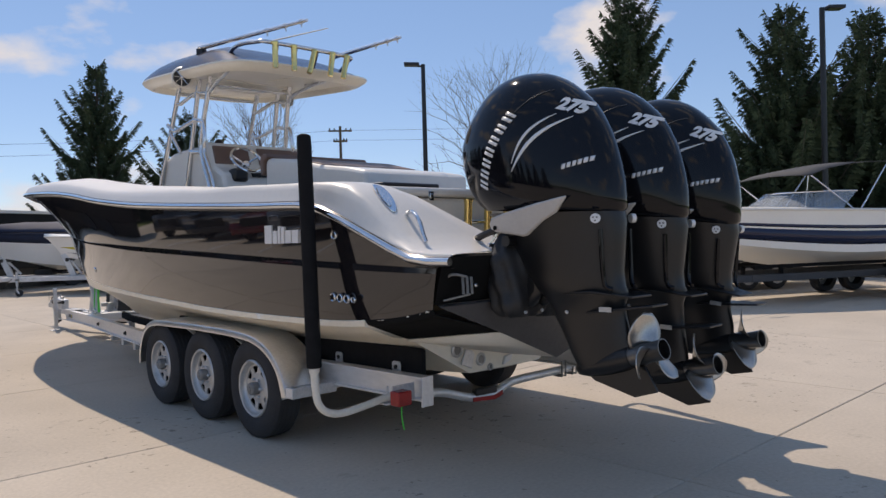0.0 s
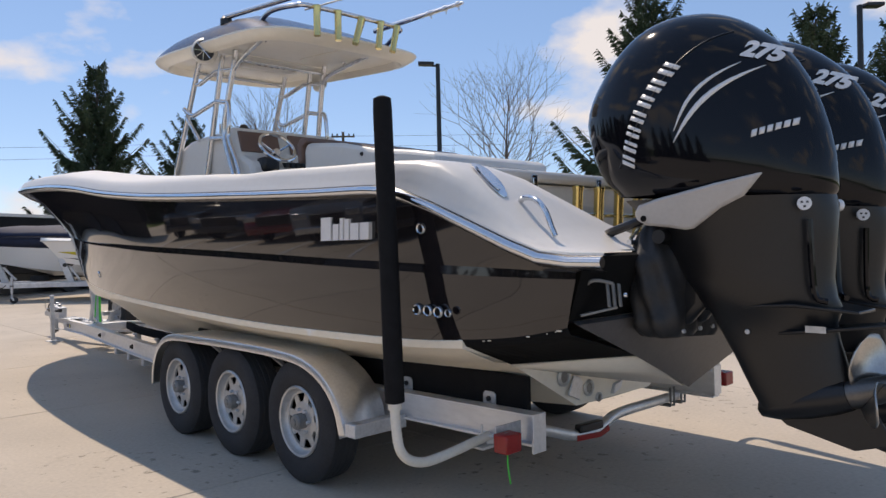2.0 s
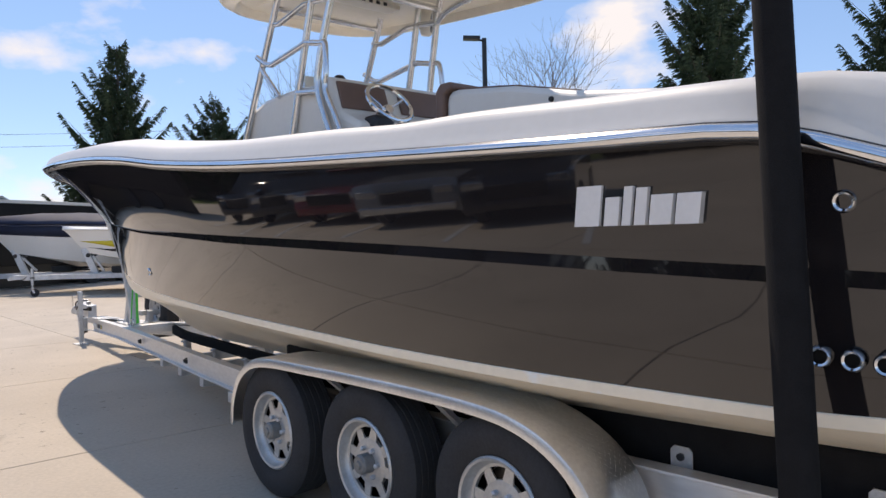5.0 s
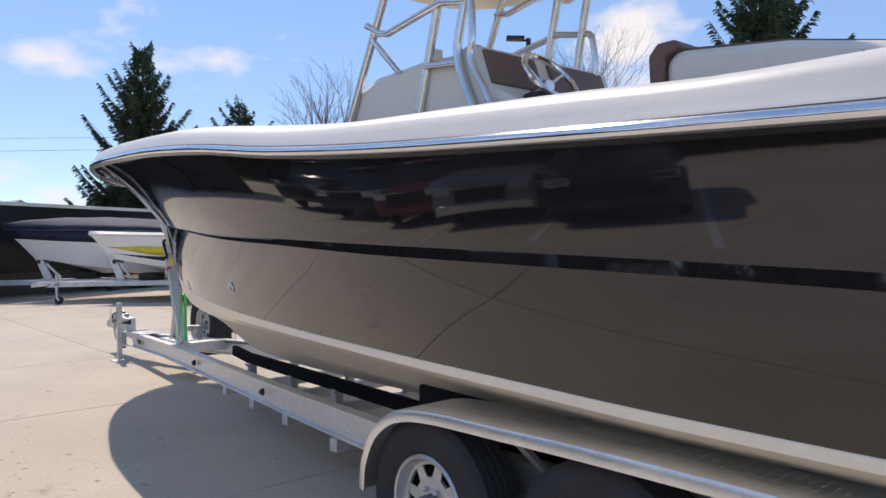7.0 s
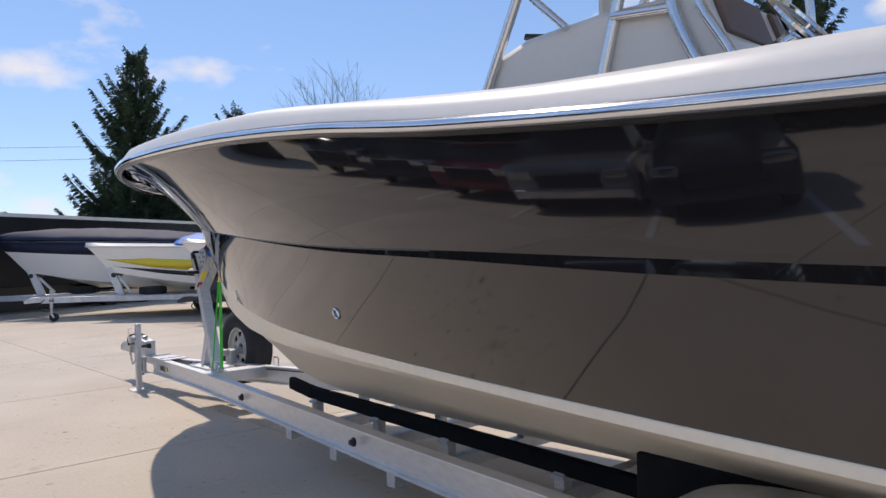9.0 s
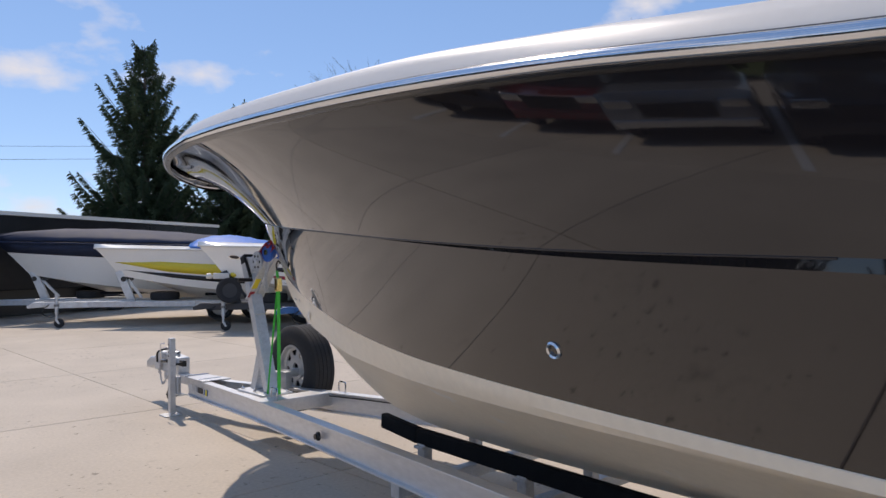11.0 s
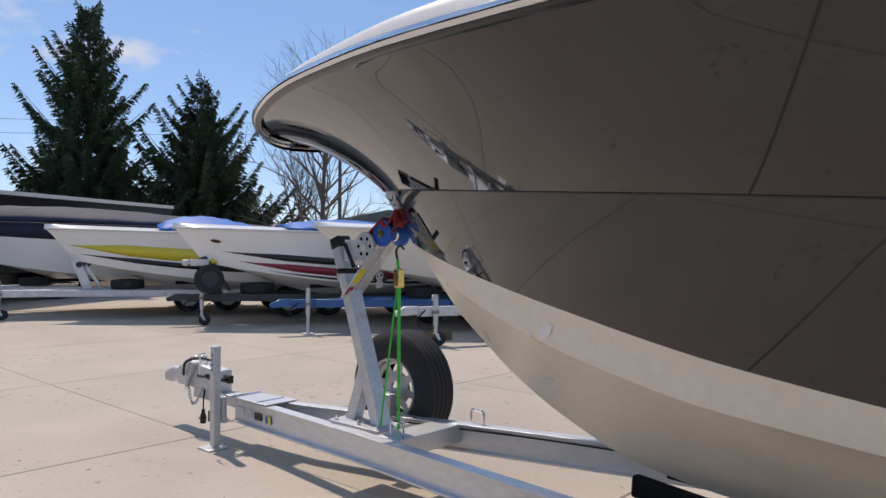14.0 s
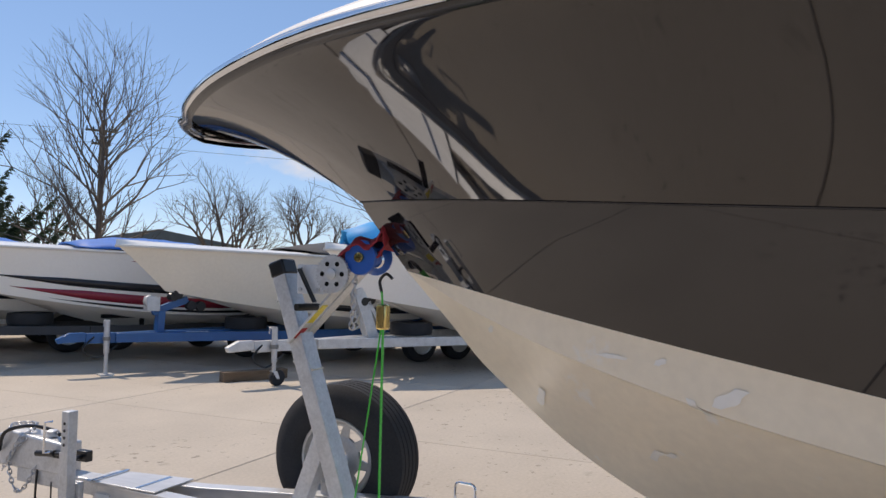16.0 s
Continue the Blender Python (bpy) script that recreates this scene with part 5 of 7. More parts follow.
    part("pipe_collar", Kit().lathe([(0.031, 0), (0.031, 0.04)], (s * 1.485, -1.178, 0.64), (0, 0, 1), 18), M_PVC, post)
    part("pipe_clamp", Kit().box((s * 1.0 - 0.045, -1.28, 0.385), (s * 1.0 + 0.045, -1.16, 0.395)).tube([(s * 0.99, -1.225, 0.37), (s * 0.99, -1.225, 0.49)], 0.006, 8), M_GALV, trailer)
    # end plate and lamp
    ex = -0.93 if s < 0 else 0.79
    part("end_plate", Kit().box((ex - 0.045, -1.535, 0.40), (ex + 0.045, -1.522, 0.578)), M_BEAM, trailer, bevel=0.002)
    lamp = part("tail_lamp", Kit().box((ex + s * 0.17 - 0.052, -1.53, 0.43), (ex + s * 0.17 + 0.052, -1.45, 0.515)), M_RED, trailer, "red rectangular tail lamp", bevel=0.008)
    part("lamp_bracket", Kit().box((min(ex + s * 0.03, ex + s * 0.20), -1.448, 0.43), (max(ex + s * 0.03, ex + s * 0.20), -1.44, 0.54)), M_GALV, trailer)
# dipped rear crossmember with a red reflector strip
pts = [(-0.98, -1.22, 0.398), (-0.80, -1.22, 0.395), (-0.55, -1.22, 0.378), (-0.30, -1.22, 0.305), (-0.12, -1.22, 0.280), (0.0, -1.22, 0.295), (0.12, -1.22, 0.335), (0.26, -1.22, 0.345), (0.50, -1.22, 0.345), (0.88, -1.22, 0.345)]
cross = part("rear_crossmember", Kit().tube(smooth_path(pts, 5), 0.030, 12), M_BEAM, trailer, "dipped pale aluminium crossmember")
part("reflector", Kit().bar((-0.27, -1.253, 0.285), (-0.05, -1.253, 0.268), 0.006, 0.030).bar((-0.05, -1.253, 0.268), (0.03, -1.253, 0.290), 0.006, 0.030), M_RED, cross, "red reflector strip")
part("line_clamp", Kit().bar((-0.24, -1.235, 0.328), (-0.03, -1.235, 0.322), 0.05, 0.045), M_BLACKMATT, cross, bevel=0.008)
for x in (0.70, 0.745, 0.835, 0.88):
    part("u_bolt", Kit().tube([(x, -1.262, 0.30), (x, -1.262, 0.42)], 0.007, 8).tube([(x, -1.262, 0.302), (x, -1.18, 0.302)], 0.007, 8), M_HUB, cross)
part("ground_wire", Kit().tube(smooth_path([(-1.08, -1.47, 0.43), (-1.09, -1.48, 0.36), (-1.075, -1.48, 0.28)], 5), 0.004, 6), M_GREEN, trailer, "loose green wire")
part("side_bolt", Kit().lathe([(0.028, 0), (0.028, 0.012), (0.018, 0.018), (0.018, 0.03)], (-0.352, 6.11, 0.319), (-1, 0.13, 0), 14), M_BLACKMATT, trailer, "black rubber grommet")
part("side_bolt", Kit().lathe([(0.026, 0), (0.026, 0.012), (0.016, 0.018), (0.016, 0.03)], (-0.672, 4.14, 0.375), (-1, 0.17, 0), 14), M_BLACKMATT, trailer)

# tongue, coupler, jack
part("tongue_plate", Kit().prism([(-0.05, 8.92, 0.348), (-0.075, 8.42, 0.358), (0.195, 8.42, 0.358), (0.16, 8.92, 0.348)], (0, 0, 0.008)), M_BEAM, trailer, bevel=0.002)
for y in (8.85, 8.55):
    part("clamp_bar", Kit().bar((-0.06, y, 0.362), (0.17, y, 0.362), 0.022, 0.010), M_STEEL, trailer, bevel=0.003)
part("tongue_tube", Kit().box((0.0, 8.80, 0.262), (0.11, 9.50, 0.342)), M_GALV, trailer, bevel=0.006)
coup = part("coupler", Kit().prism([(-0.008, 9.14, 0.335), (-0.008, 9.14, 0.50), (-0.008, 9.58, 0.535), (-0.008, 9.74, 0.47), (-0.008, 9.74, 0.335)], (0.126, 0, 0)), M_GALV, trailer, "galvanised surge brake coupler", bevel=0.012)
part("coupler_head", Kit().prism([(0.0, 9.72, 0.385), (0.0, 9.72, 0.465), (0.0, 9.86, 0.455), (0.0, 9.98, 0.40), (0.0, 9.97, 0.33), (0.0, 9.86, 0.33)], (0.11, 0, 0)), M_GALV, coup, bevel=0.02)
part("latch_handle", Kit().box((-0.06, 9.06, 0.44), (-0.012, 9.22, 0.462)), M_BLACKMATT, coup, bevel=0.005)
part("brake_cap", Kit().lathe([(0.03, 0), (0.03, 0.03), (0.02, 0.036)], (0.055, 9.3, 0.515), (0, 0, 1), 16), M_GALV, coup)


def chain(pts, name, parent, r=0.016):
    """Oval links threaded along a line."""
    path = smooth_path(pts, 8)
    dist, last, n = 0.0, path[0], 0
    out = []
    for p, q in zip(path, path[1:]):
        while (q - last).length > 0.024:
            d = (q - last).normalized()
            c = last + d * 0.012
            side = d.orthogonal().normalized()
            if n % 2:
                side = d.cross(side)
            out += [[c + d * 0.018 * math.cos(a) + side * 0.010 * math.sin(a) for a in [2 * math.pi * i / 10 for i in range(10)]]]
            last = last + d * 0.024
            n += 1
    k = Kit()
    for ring in out:
        k.tube(ring, 0.0035, 5, closed=True)
    return tagged(part(name, k, M_CHAIN, parent, "hanging safety chain"), kind="stuff")


chain([(-0.012, 9.42, 0.50), (-0.03, 9.52, 0.40), (-0.03, 9.50, 0.27), (-0.04, 9.42, 0.22), (-0.03, 9.36, 0.29), (0.0, 9.34, 0.37)], "safety_chain", trailer)
chain([(-0.01, 9.55, 0.53), (0.05, 9.62, 0.55), (0.10, 9.5, 0.56), (0.04, 9.42, 0.55), (-0.02, 9.46, 0.50), (-0.02, 9.56, 0.36), (-0.02, 9.6, 0.30)], "safety_chain", trailer)
kit = Kit().tube(smooth_path([(-0.02, 9.62, 0.42), (-0.04, 9.55, 0.53), (0.03, 9.45, 0.56), (0.08, 9.32, 0.54), (0.02, 9.2, 0.54)], 6), 0.010, 8)
part("cable", kit, M_BLACKMATT, trailer, "coiled black cable")
part("plug", Kit().tube([(-0.02, 9.20, 0.30), (-0.02, 9.20, 0.20)], 0.005, 6).box((-0.04, 9.18, 0.12), (0.0, 9.22, 0.20)), M_BLACKMATT, trailer, bevel=0.006)
jack = part("tongue_jack", Kit().box((-0.190, 8.878, 0.02), (-0.136, 8.930, 0.725)).box((-0.185, 8.93, 0.10), (-0.141, 8.945, 0.52)), M_GALV, trailer, "square galvanised tongue jack", bevel=0.004)
plug = part("trailer_plug", Kit().lathe([(0.0, 0), (0.022, 0.004), (0.026, 0.05), (0.017, 0.075), (0.012, 0.11)], (-0.02, 9.32, 0.085), (0, 0, 1), 14).box((-0.05, 9.305, 0.125), (-0.02, 9.335, 0.135)), M_BLACKMATT, trailer, "hanging black wiring plug")
part("plug_cable", Kit().tube(smooth_path([(-0.02, 9.32, 0.19), (-0.015, 9.325, 0.26), (-0.005, 9.33, 0.345)], 4), 0.006, 8), M_BLACKMATT, plug)
part("jack_grip", Kit().tube([(-0.165, 8.94, 0.505), (-0.165, 9.02, 0.500)], 0.009, 10).tube([(-0.165, 9.00, 0.502), (-0.165, 9.13, 0.490)], 0.016, 12), M_BLACKMATT, jack)
part("jack_foot", Kit().box((-0.25, 8.84, 0.0), (-0.09, 9.0, 0.012)), M_GALV, jack, bevel=0.004)
part("jack_bracket", Kit().box((-0.135, 8.86, 0.18), (-0.04, 8.99, 0.19)).box((-0.13, 8.86, 0.2), (-0.115, 9.0, 0.36)).box((-0.10, 8.88, 0.2), (-0.085, 8.98, 0.36)), M_GALV, jack, bevel=0.003)
part("jack_handle", Kit().tube([(-0.135, 8.94, 0.47), (-0.05, 8.94, 0.47)], 0.012, 10).box((-0.06, 8.90, 0.445), (-0.02, 8.98, 0.50)), M_BLACKMATT, jack, bevel=0.004)
part("jack_pin", Kit().tube([(-0.21, 8.98, 0.52), (-0.235, 8.99, 0.52), (-0.235, 8.99, 0.67), (-0.20, 8.98, 0.67)], 0.006, 8), M_STEEL, jack)
# No real holes: black discs put their shade into the colour.
for i in range(4):
    part("pin_hole", Kit().lathe([(0.008, 0), (0.008, 0.002), (0.0, 0.002)], (-0.191, 8.905, 0.56 + 0.035 * i), (-1, 0, 0), 12), M_BLACKMATT, jack)
for y, w, m in ((8.83, 0.10, M_DECAL), (8.69, 0.06, M_GALV), (8.56, 0.09, M_BLACKMATT), (8.42, 0.075, M_BLUEPAINT), (8.405, 0.03, M_YELLOW)):
    x = curve([(p[1], p[0]) for p in PORT_RAIL], y)[0] - 0.014
    part("data_plate", Kit().box((x - (0.006 if m is M_YELLOW else 0.004), y - w / 2, 0.235), (x + 0.002, y + w / 2, 0.285)), m, trailer, smooth=0)

# winch stand
stand = part("winch_stand", Kit().bar((0.04, 7.40, 0.36), (0.04, 7.79, 1.46), 0.075, 0.10, up=(1, 0, 0)), M_GALV, trailer, "square tube winch stand", bevel=0.006)
part("stand_leg", Kit().bar((0.04, 7.66, 0.37), (0.04, 7.53, 0.72), 0.075, 0.075, up=(1, 0, 0)), M_GALV, stand, bevel=0.006)
part("post_cap", Kit().bar((0.04, 7.775, 1.42), (0.04, 7.80, 1.49), 0.083, 0.108, up=(1, 0, 0)), M_BLACKMATT, stand, "black plastic end cap", bevel=0.01)
part("roller_arm", Kit().bar((0.0, 7.70, 1.12), (0.0, 7.33, 1.50), 0.012, 0.07, up=(1, 0, 0)).bar((0.085, 7.70, 1.12), (0.085, 7.33, 1.50), 0.012, 0.07, up=(1, 0, 0)), M_GALV, stand, bevel=0.003)
part("base_plate", Kit().box((-0.09, 7.30, 0.372), (0.17, 7.74, 0.386)), M_GALV, stand, bevel=0.003)
for x, y in ((-0.06, 7.33), (-0.06, 7.7), (0.14, 7.33), (0.14, 7.7), (-0.06, 7.5)):
    part("bolt", Kit().lathe([(0.014, 0), (0.014, 0.014), (0.006, 0.02), (0.006, 0.03)], (x, y, 0.386), (0, 0, 1), 8), M_STEEL, stand)
winch = part("winch", Kit().box((-0.05, 7.505, 1.345), (-0.038, 7.645, 1.475)).box((0.10, 7.505, 1.345), (0.112, 7.645, 1.475)).tube([(-0.04, 7.57, 1.42), (0.10, 7.57, 1.42)], 0.035, 14), M_ZINC, stand, "zinc trailer winch", bevel=0.004)
rim = []
for i in range(72):
    a = 2 * math.pi * i / 72
    r = 0.086 if i % 2 else 0.078
    rim.append((-0.062, 7.455 + r * math.cos(a), 1.435 + r * math.sin(a)))
gear = part("winch_gear", Kit().prism(rim, (0.014, 0, 0)), M_GALV, winch, "toothed grey winch gear", smooth=0)
part("gear_hub", Kit().lathe([(0.024, 0), (0.024, 0.012), (0.012, 0.016), (0, 0.016)], (-0.062, 7.455, 1.435), (-1, 0, 0), 16), M_GALV, gear)
# Gear holes are black discs, coloured as the shade inside them.
for i in range(6):
    a = i * math.pi / 3
    part("gear_hole", Kit().lathe([(0.011, 0), (0.011, 0.0012), (0, 0.0013)], (-0.062, 7.455 + 0.05 * math.cos(a), 1.435 + 0.05 * math.sin(a)), (-1, 0, 0), 12), M_BLACKFLAT, gear)
for y, z in ((7.53, 1.365), (7.625, 1.365), (7.625, 1.455)):
    part("bolt", Kit().lathe([(0.010, 0), (0.010, 0.008), (0, 0.009)], (-0.05, y, z), (-1, 0, 0), 6), M_GALV, winch)
part("winch_crank", Kit().bar((-0.07, 7.62, 1.455), (-0.07, 7.535, 1.31), 0.008, 0.025, up=(1, 0, 0)).tube([(-0.06, 7.53, 1.29), (-0.17, 7.56, 1.29)], 0.016, 12), M_BLACKMATT, winch)
part("warning_label", Kit().bar((-0.0075, 7.60, 1.215), (-0.0075, 7.52, 1.295), 0.004, 0.045, up=(1, 0, 0)), M_YELLOW, stand, smooth=0)
part("red_label", Kit().bar((-0.0075, 7.68, 1.135), (-0.0075, 7.625, 1.19), 0.004, 0.045, up=(1, 0, 0)), M_REDSTRAP, stand, smooth=0)
roll = part("bow_roller", Kit().lathe([(0.02, -0.08), (0.075, -0.08), (0.078, -0.065), (0.05, -0.02), (0.05, 0.02), (0.078, 0.065), (0.075, 0.08), (0.02, 0.08)], (0.04, 7.33, 1.51), (1, 0, 0), 28), M_BLUEROLL, stand, "blue polyurethane bow roller", smooth=35)
part("roller_pin", Kit().lathe([(0.014, 0), (0.022, 0.004), (0.022, 0.014), (0, 0.016)], (-0.04, 7.33, 1.51), (-1, 0, 0), 16), M_BRASS, roll)
for z in (1.02, 1.30):
    y = 7.40 + 0.39 * (z - 0.36) / 1.10
    kit = Kit().tube([(0.04 + a, y + b, z + 0.3 * b) for a, b in ((-0.041, -0.053), (0.041, -0.053), (0.041, 0.053), (-0.041, 0.053))], 0.004, 6, closed=True)
    part("zip_tie", kit, M_PVC, stand)
for x, y in ((-0.075, 7.16), (0.46, 7.02)):
    kit = Kit().tube(smooth_path([(x - 0.005, y - 0.05, 0.36), (x - 0.005, y - 0.05, 0.45), (x, y, 0.46), (x + 0.005, y + 0.05, 0.45), (x + 0.005, y + 0.05, 0.36)], 4), 0.007, 8)
    part("tie_down_loop", kit, M_STEEL, trailer)
part("bow_crossmember", Kit().box((-0.12, 7.10, 0.27), (0.42, 7.28, 0.375)), M_BEAM, trailer, bevel=0.005)
spare_c = (0.50, 7.70, 0.505)
spare = part("spare_wheel", tyre_kit(spare_c, -1, 0.372, 0.245), M_RUBBER, trailer, "black spare tyre on the tongue rail", smooth=35)
part("rim", rim_kit(spare_c, -1), M_RIM, spare, smooth=35)
part("spare_carrier", Kit().box((0.20, 7.65, 0.44), (0.53, 7.73, 0.50)).box((0.27, 7.58, 0.33), (0.33, 7.70, 0.50)), M_GALV, trailer, bevel=0.004)
part("brake_line", Kit().tube(smooth_path([(0.25, 7.75, 0.335), (0.37, 7.2, 0.345), (0.50, 6.6, 0.355), (0.58, 6.1, 0.36)], 6), 0.005, 6), M_BLACKMATT, trailer)

# straps at the bow
strap = thing("bow_tie_down_strap", (0.0, 7.24, 0.38), "bright green ratchet strap from bow eye to trailer", "strap")
part("webbing", Kit().bar((0.0, 7.24, 1.365), (0.004, 7.236, 1.30), 0.004, 0.026, up=(1, 0.3, 0)), M_GREEN, strap, smooth=0)
part("webbing", Kit().bar((-0.002, 7.238, 1.205), (-0.03, 7.345, 0.38), 0.004, 0.016, up=(1, 0.3, 0)), M_GREEN, strap, smooth=0)
part("webbing", Kit().bar((0.01, 7.235, 1.22), (0.01, 7.235, 0.39), 0.004, 0.034, up=(1, 0.3, 0)), M_GREEN, strap, smooth=0)
part("ratchet", Kit().box((-0.015, 7.21, 1.20), (0.03, 7.26, 1.31)), M_BRASS, strap, "brass-coloured ratchet", bevel=0.008)
part("hook", Kit().tube(smooth_path([(0.0, 7.24, 1.36), (0.0, 7.25, 1.41), (0.0, 7.22, 1.44), (0.0, 7.19, 1.42)], 5), 0.007, 8), M_BLACKMATT, strap)
rs = thing("winch_strap", (0.04, 7.3, 1.5), "red webbing winch strap over the blue bow roller", "strap")
pts = [(0.04, 7.47, 1.46), (0.04, 7.43, 1.54), (0.04, 7.38, 1.588), (0.04, 7.33, 1.600), (0.04, 7.28, 1.588), (0.04, 7.25, 1.61), (0.04, 7.22, 1.66), (0.04, 7.20, 1.60), (0.04, 7.23, 1.54)]
rows = [[p + Vector((w, 0.004 * math.sin(30 * w + 2 * i), 0.006 * math.sin(20 * w + 0.7 * i) - 2.2 * max(0.0, abs(w) - 0.055) ** 1.3)) for w in (-0.10, -0.075, -0.05, -0.025, 0.0, 0.025, 0.05, 0.075)] for i, p in enumerate(smooth_path(pts, 5))]
part("webbing", Kit().grid(rows), M_REDSTRAP, rs, smooth=60, thick=0.006)
chain([(-0.02, 7.36, 1.44), (-0.03, 7.36, 1.34), (-0.03, 7.37, 1.22), (-0.03, 7.36, 1.185), (-0.03, 7.34, 1.22), (-0.03, 7.345, 1.30)], "bow_chain", trailer)
part("bow_eye", Kit().tube([(0, 7.27 + 0.03 * math.cos(a), 1.50 + 0.03 * math.sin(a)) for a in [2 * math.pi * i / 16 for i in range(16)]], 0.008, 8, closed=True), M_STEEL, boat, "stainless bow eye")
part("anchor_roller", Kit().box((-0.03, 8.12, 2.125), (0.03, 8.30, 2.16)).lathe([(0.03, -0.03), (0.03, 0.03)], (0, 8.30, 2.14), (1, 0, 0), 16), M_STEEL, boat, "stainless anchor roller at the stem", bevel=0.004)


# ---- boats and trailers across the yard ----
def jack_post(parent, x, y, h, wheel=True):
    low = 0.14 if wheel else 0.02
    k = Kit().tube([(x, y, low), (x, y, h)], 0.027, 12).tube([(x, y, 0.30), (x, y, h)], 0.038, 14)
    j = part("tongue_jack", k, M_GALV, parent, "galvanised tongue jack", smooth=50)
    part("jack_crank", Kit().tube([(x, y, h - 0.04), (x + 0.14, y, h - 0.02), (x + 0.15, y, h - 0.10)], 0.010, 8), M_GALV, j)
    part("jack_collar", Kit().lathe([(0.038, 0), (0.052, 0.004), (0.052, 0.05), (0.038, 0.054)], (x, y, 0.47), (0, 0, 1), 14), M_HUB, j)
    if wheel:
        part("jack_wheel", Kit().lathe([(0.03, -0.035), (0.095, -0.035), (0.105, -0.02), (0.105, 0.02), (0.095, 0.035), (0.03, 0.035)], (x + 0.01, y - 0.05, 0.105), (1, 0, 0), 22), M_RUBBER, j)
        for e in (-0.045, 0.045):
            part("caster_plate", Kit().prism([(x + 0.01 + e, y - 0.07, 0.09), (x + 0.01 + e, y - 0.03, 0.09), (x + 0.01 + e, y + 0.03, 0.19), (x + 0.01 + e, y - 0.03, 0.19)], (0.006, 0, 0)), M_GALV, j)
    else:
        part("jack_foot", Kit().box((x - 0.09, y - 0.09, 0.0), (x + 0.09, y + 0.09, 0.02)), M_GALV, j)


def sport_boat(m, label, length=7.4, beam=2.4, top=1.62, keel=0.62, stripes=(), deck_mat=M_BOATWHITE, side_mat=M_BOATWHITE, cover=None, trailer_mat=M_GALV, rake=1.0, wheel_jack=True, axles=2, jack_h=0.75, windshield=False, tongue=1.0, rail_mat=M_WHITEMATT, badge=False):
    """A runabout on its trailer; the bow is at the local origin and the boat runs back along -y."""
    b = thing("powerboat", (0, 0, 0), label, "boat", "boats parked across the yard")
    n = 30

    def line(u, level):
        """level 0 sheer, 0.5 spray chine, 1 keel."""
        y0 = -rake * level**0.9
        y = y0 + (-length - y0) * u
        w = beam / 2 * (1 - (1 - min(1.0, u / 0.55)) ** 1.9)
        zs = top + 0.16 * (1 - u) ** 1.5
        zc = keel + 0.30 + 0.42 * max(0.0, 1 - u / 0.5) ** 1.6
        zk = keel + (zc - keel) * max(0.0, 1 - u / 0.45) ** 1.5
        if level <= 0.5:
            f = level / 0.5
            return (w * (1 - 0.13 * f), y, zs + (zc - zs) * f)
        f = (level - 0.5) / 0.5
        return (w * 0.87 * (1 - f), y, zc + (zk - zc) * f)

    us = [(i / (n - 1)) ** 1.25 for i in range(n)]
    for s in (-1, 1):
        part("hull_side", Kit().grid([[(s * p[0], p[1], p[2]) for p in (line(u, l) for l in (0, 0.1, 0.25, 0.4, 0.5))] for u in us]), side_mat, b, smooth=50)
        part("hull_bottom", Kit().grid([[(s * p[0], p[1], p[2]) for p in (line(u, l) for l in (0.5, 0.56, 0.6, 0.8, 1.0))] for u in us]), M_BOATWHITE, b, smooth=30)
        for l0, l1, u0, u1, sm in stripes:
            rows = []
            for i in range(20):
                u = u0 + (u1 - u0) * i / 19
                taper = min(1.0, i / 3) if u0 > 0 else 1.0
                mid = (l0 + l1) / 2
                p, q = line(u, mid + (l0 - mid) * taper), line(u, mid + (l1 - mid) * taper)
                rows.append([(s * (p[0] + 0.005), p[1], p[2]), (s * (q[0] + 0.005), q[1], q[2])])
            part("stripe", Kit().grid(rows), sm, b, thick=0.003)
        rail = [line(u, 0) for u in us]
        part("rub_rail", Kit().tube([(s * (p[0] + 0.01), p[1], p[2] - 0.01) for p in rail], 0.022, 8), rail_mat, b)
    part("deck", Kit().grid([[(-p[0], p[1], p[2]), (-p[0] * 0.6, p[1], p[2] + 0.05), (0, p[1], p[2] + 0.08), (p[0] * 0.6, p[1], p[2] + 0.05), (p[0], p[1], p[2])] for p in (line(u, 0) for u in us)]), deck_mat, b)
    p = line(1.0, 0)
    part("transom", Kit().add([(-p[0], -length, p[2]), (p[0], -length, p[2]), (p[0] * 0.87, -length, keel + 0.3), (0, -length, keel), (-p[0] * 0.87, -length, keel + 0.3)], [(0, 1, 2, 3, 4)]), M_WHITE, b, smooth=0, thick=0.02)
    if cover:
        u0, u1, h, cm = cover
        rows = []
        for i in range(16):
            u = u0 + (u1 - u0) * i / 15
            p = line(u, 0)
            k = h * math.sin(math.pi * min(0.97, (0.05 + 0.95 * (i / 15)) ** 0.7))
            rows.append([(p[0] * f, p[1] + 0.03 * math.sin(7 * f + i), p[2] + 0.03 + k * (1 - abs(f) ** 2.2) + 0.012 * math.sin(9 * i + 5 * f)) for f in (-0.98, -0.8, -0.5, -0.2, 0.0, 0.2, 0.5, 0.8, 0.98)])
        part("cover", Kit().grid(rows), cm, b, "stretched fabric boat cover", smooth=50, thick=0.01)
    if windshield:
        label_bars("registration_block", (-beam / 2 * 0.93 - 0.02, -0.9, top - 0.20), (0, -1, 0), (0, 0, 1), 5, 0.06, 0.10, 0.02, 0.0, M_DECAL, b, (-0.02, 0, 0))
        rows = []
        for i in range(13):
            a = math.pi * i / 12
            x, y = 1.0 * math.cos(a), -4.0 + 1.1 * math.sin(a) ** 0.7
            rows.append([(x, y, top + 0.08), (x * 0.86, y - 0.5, top + 0.42)])
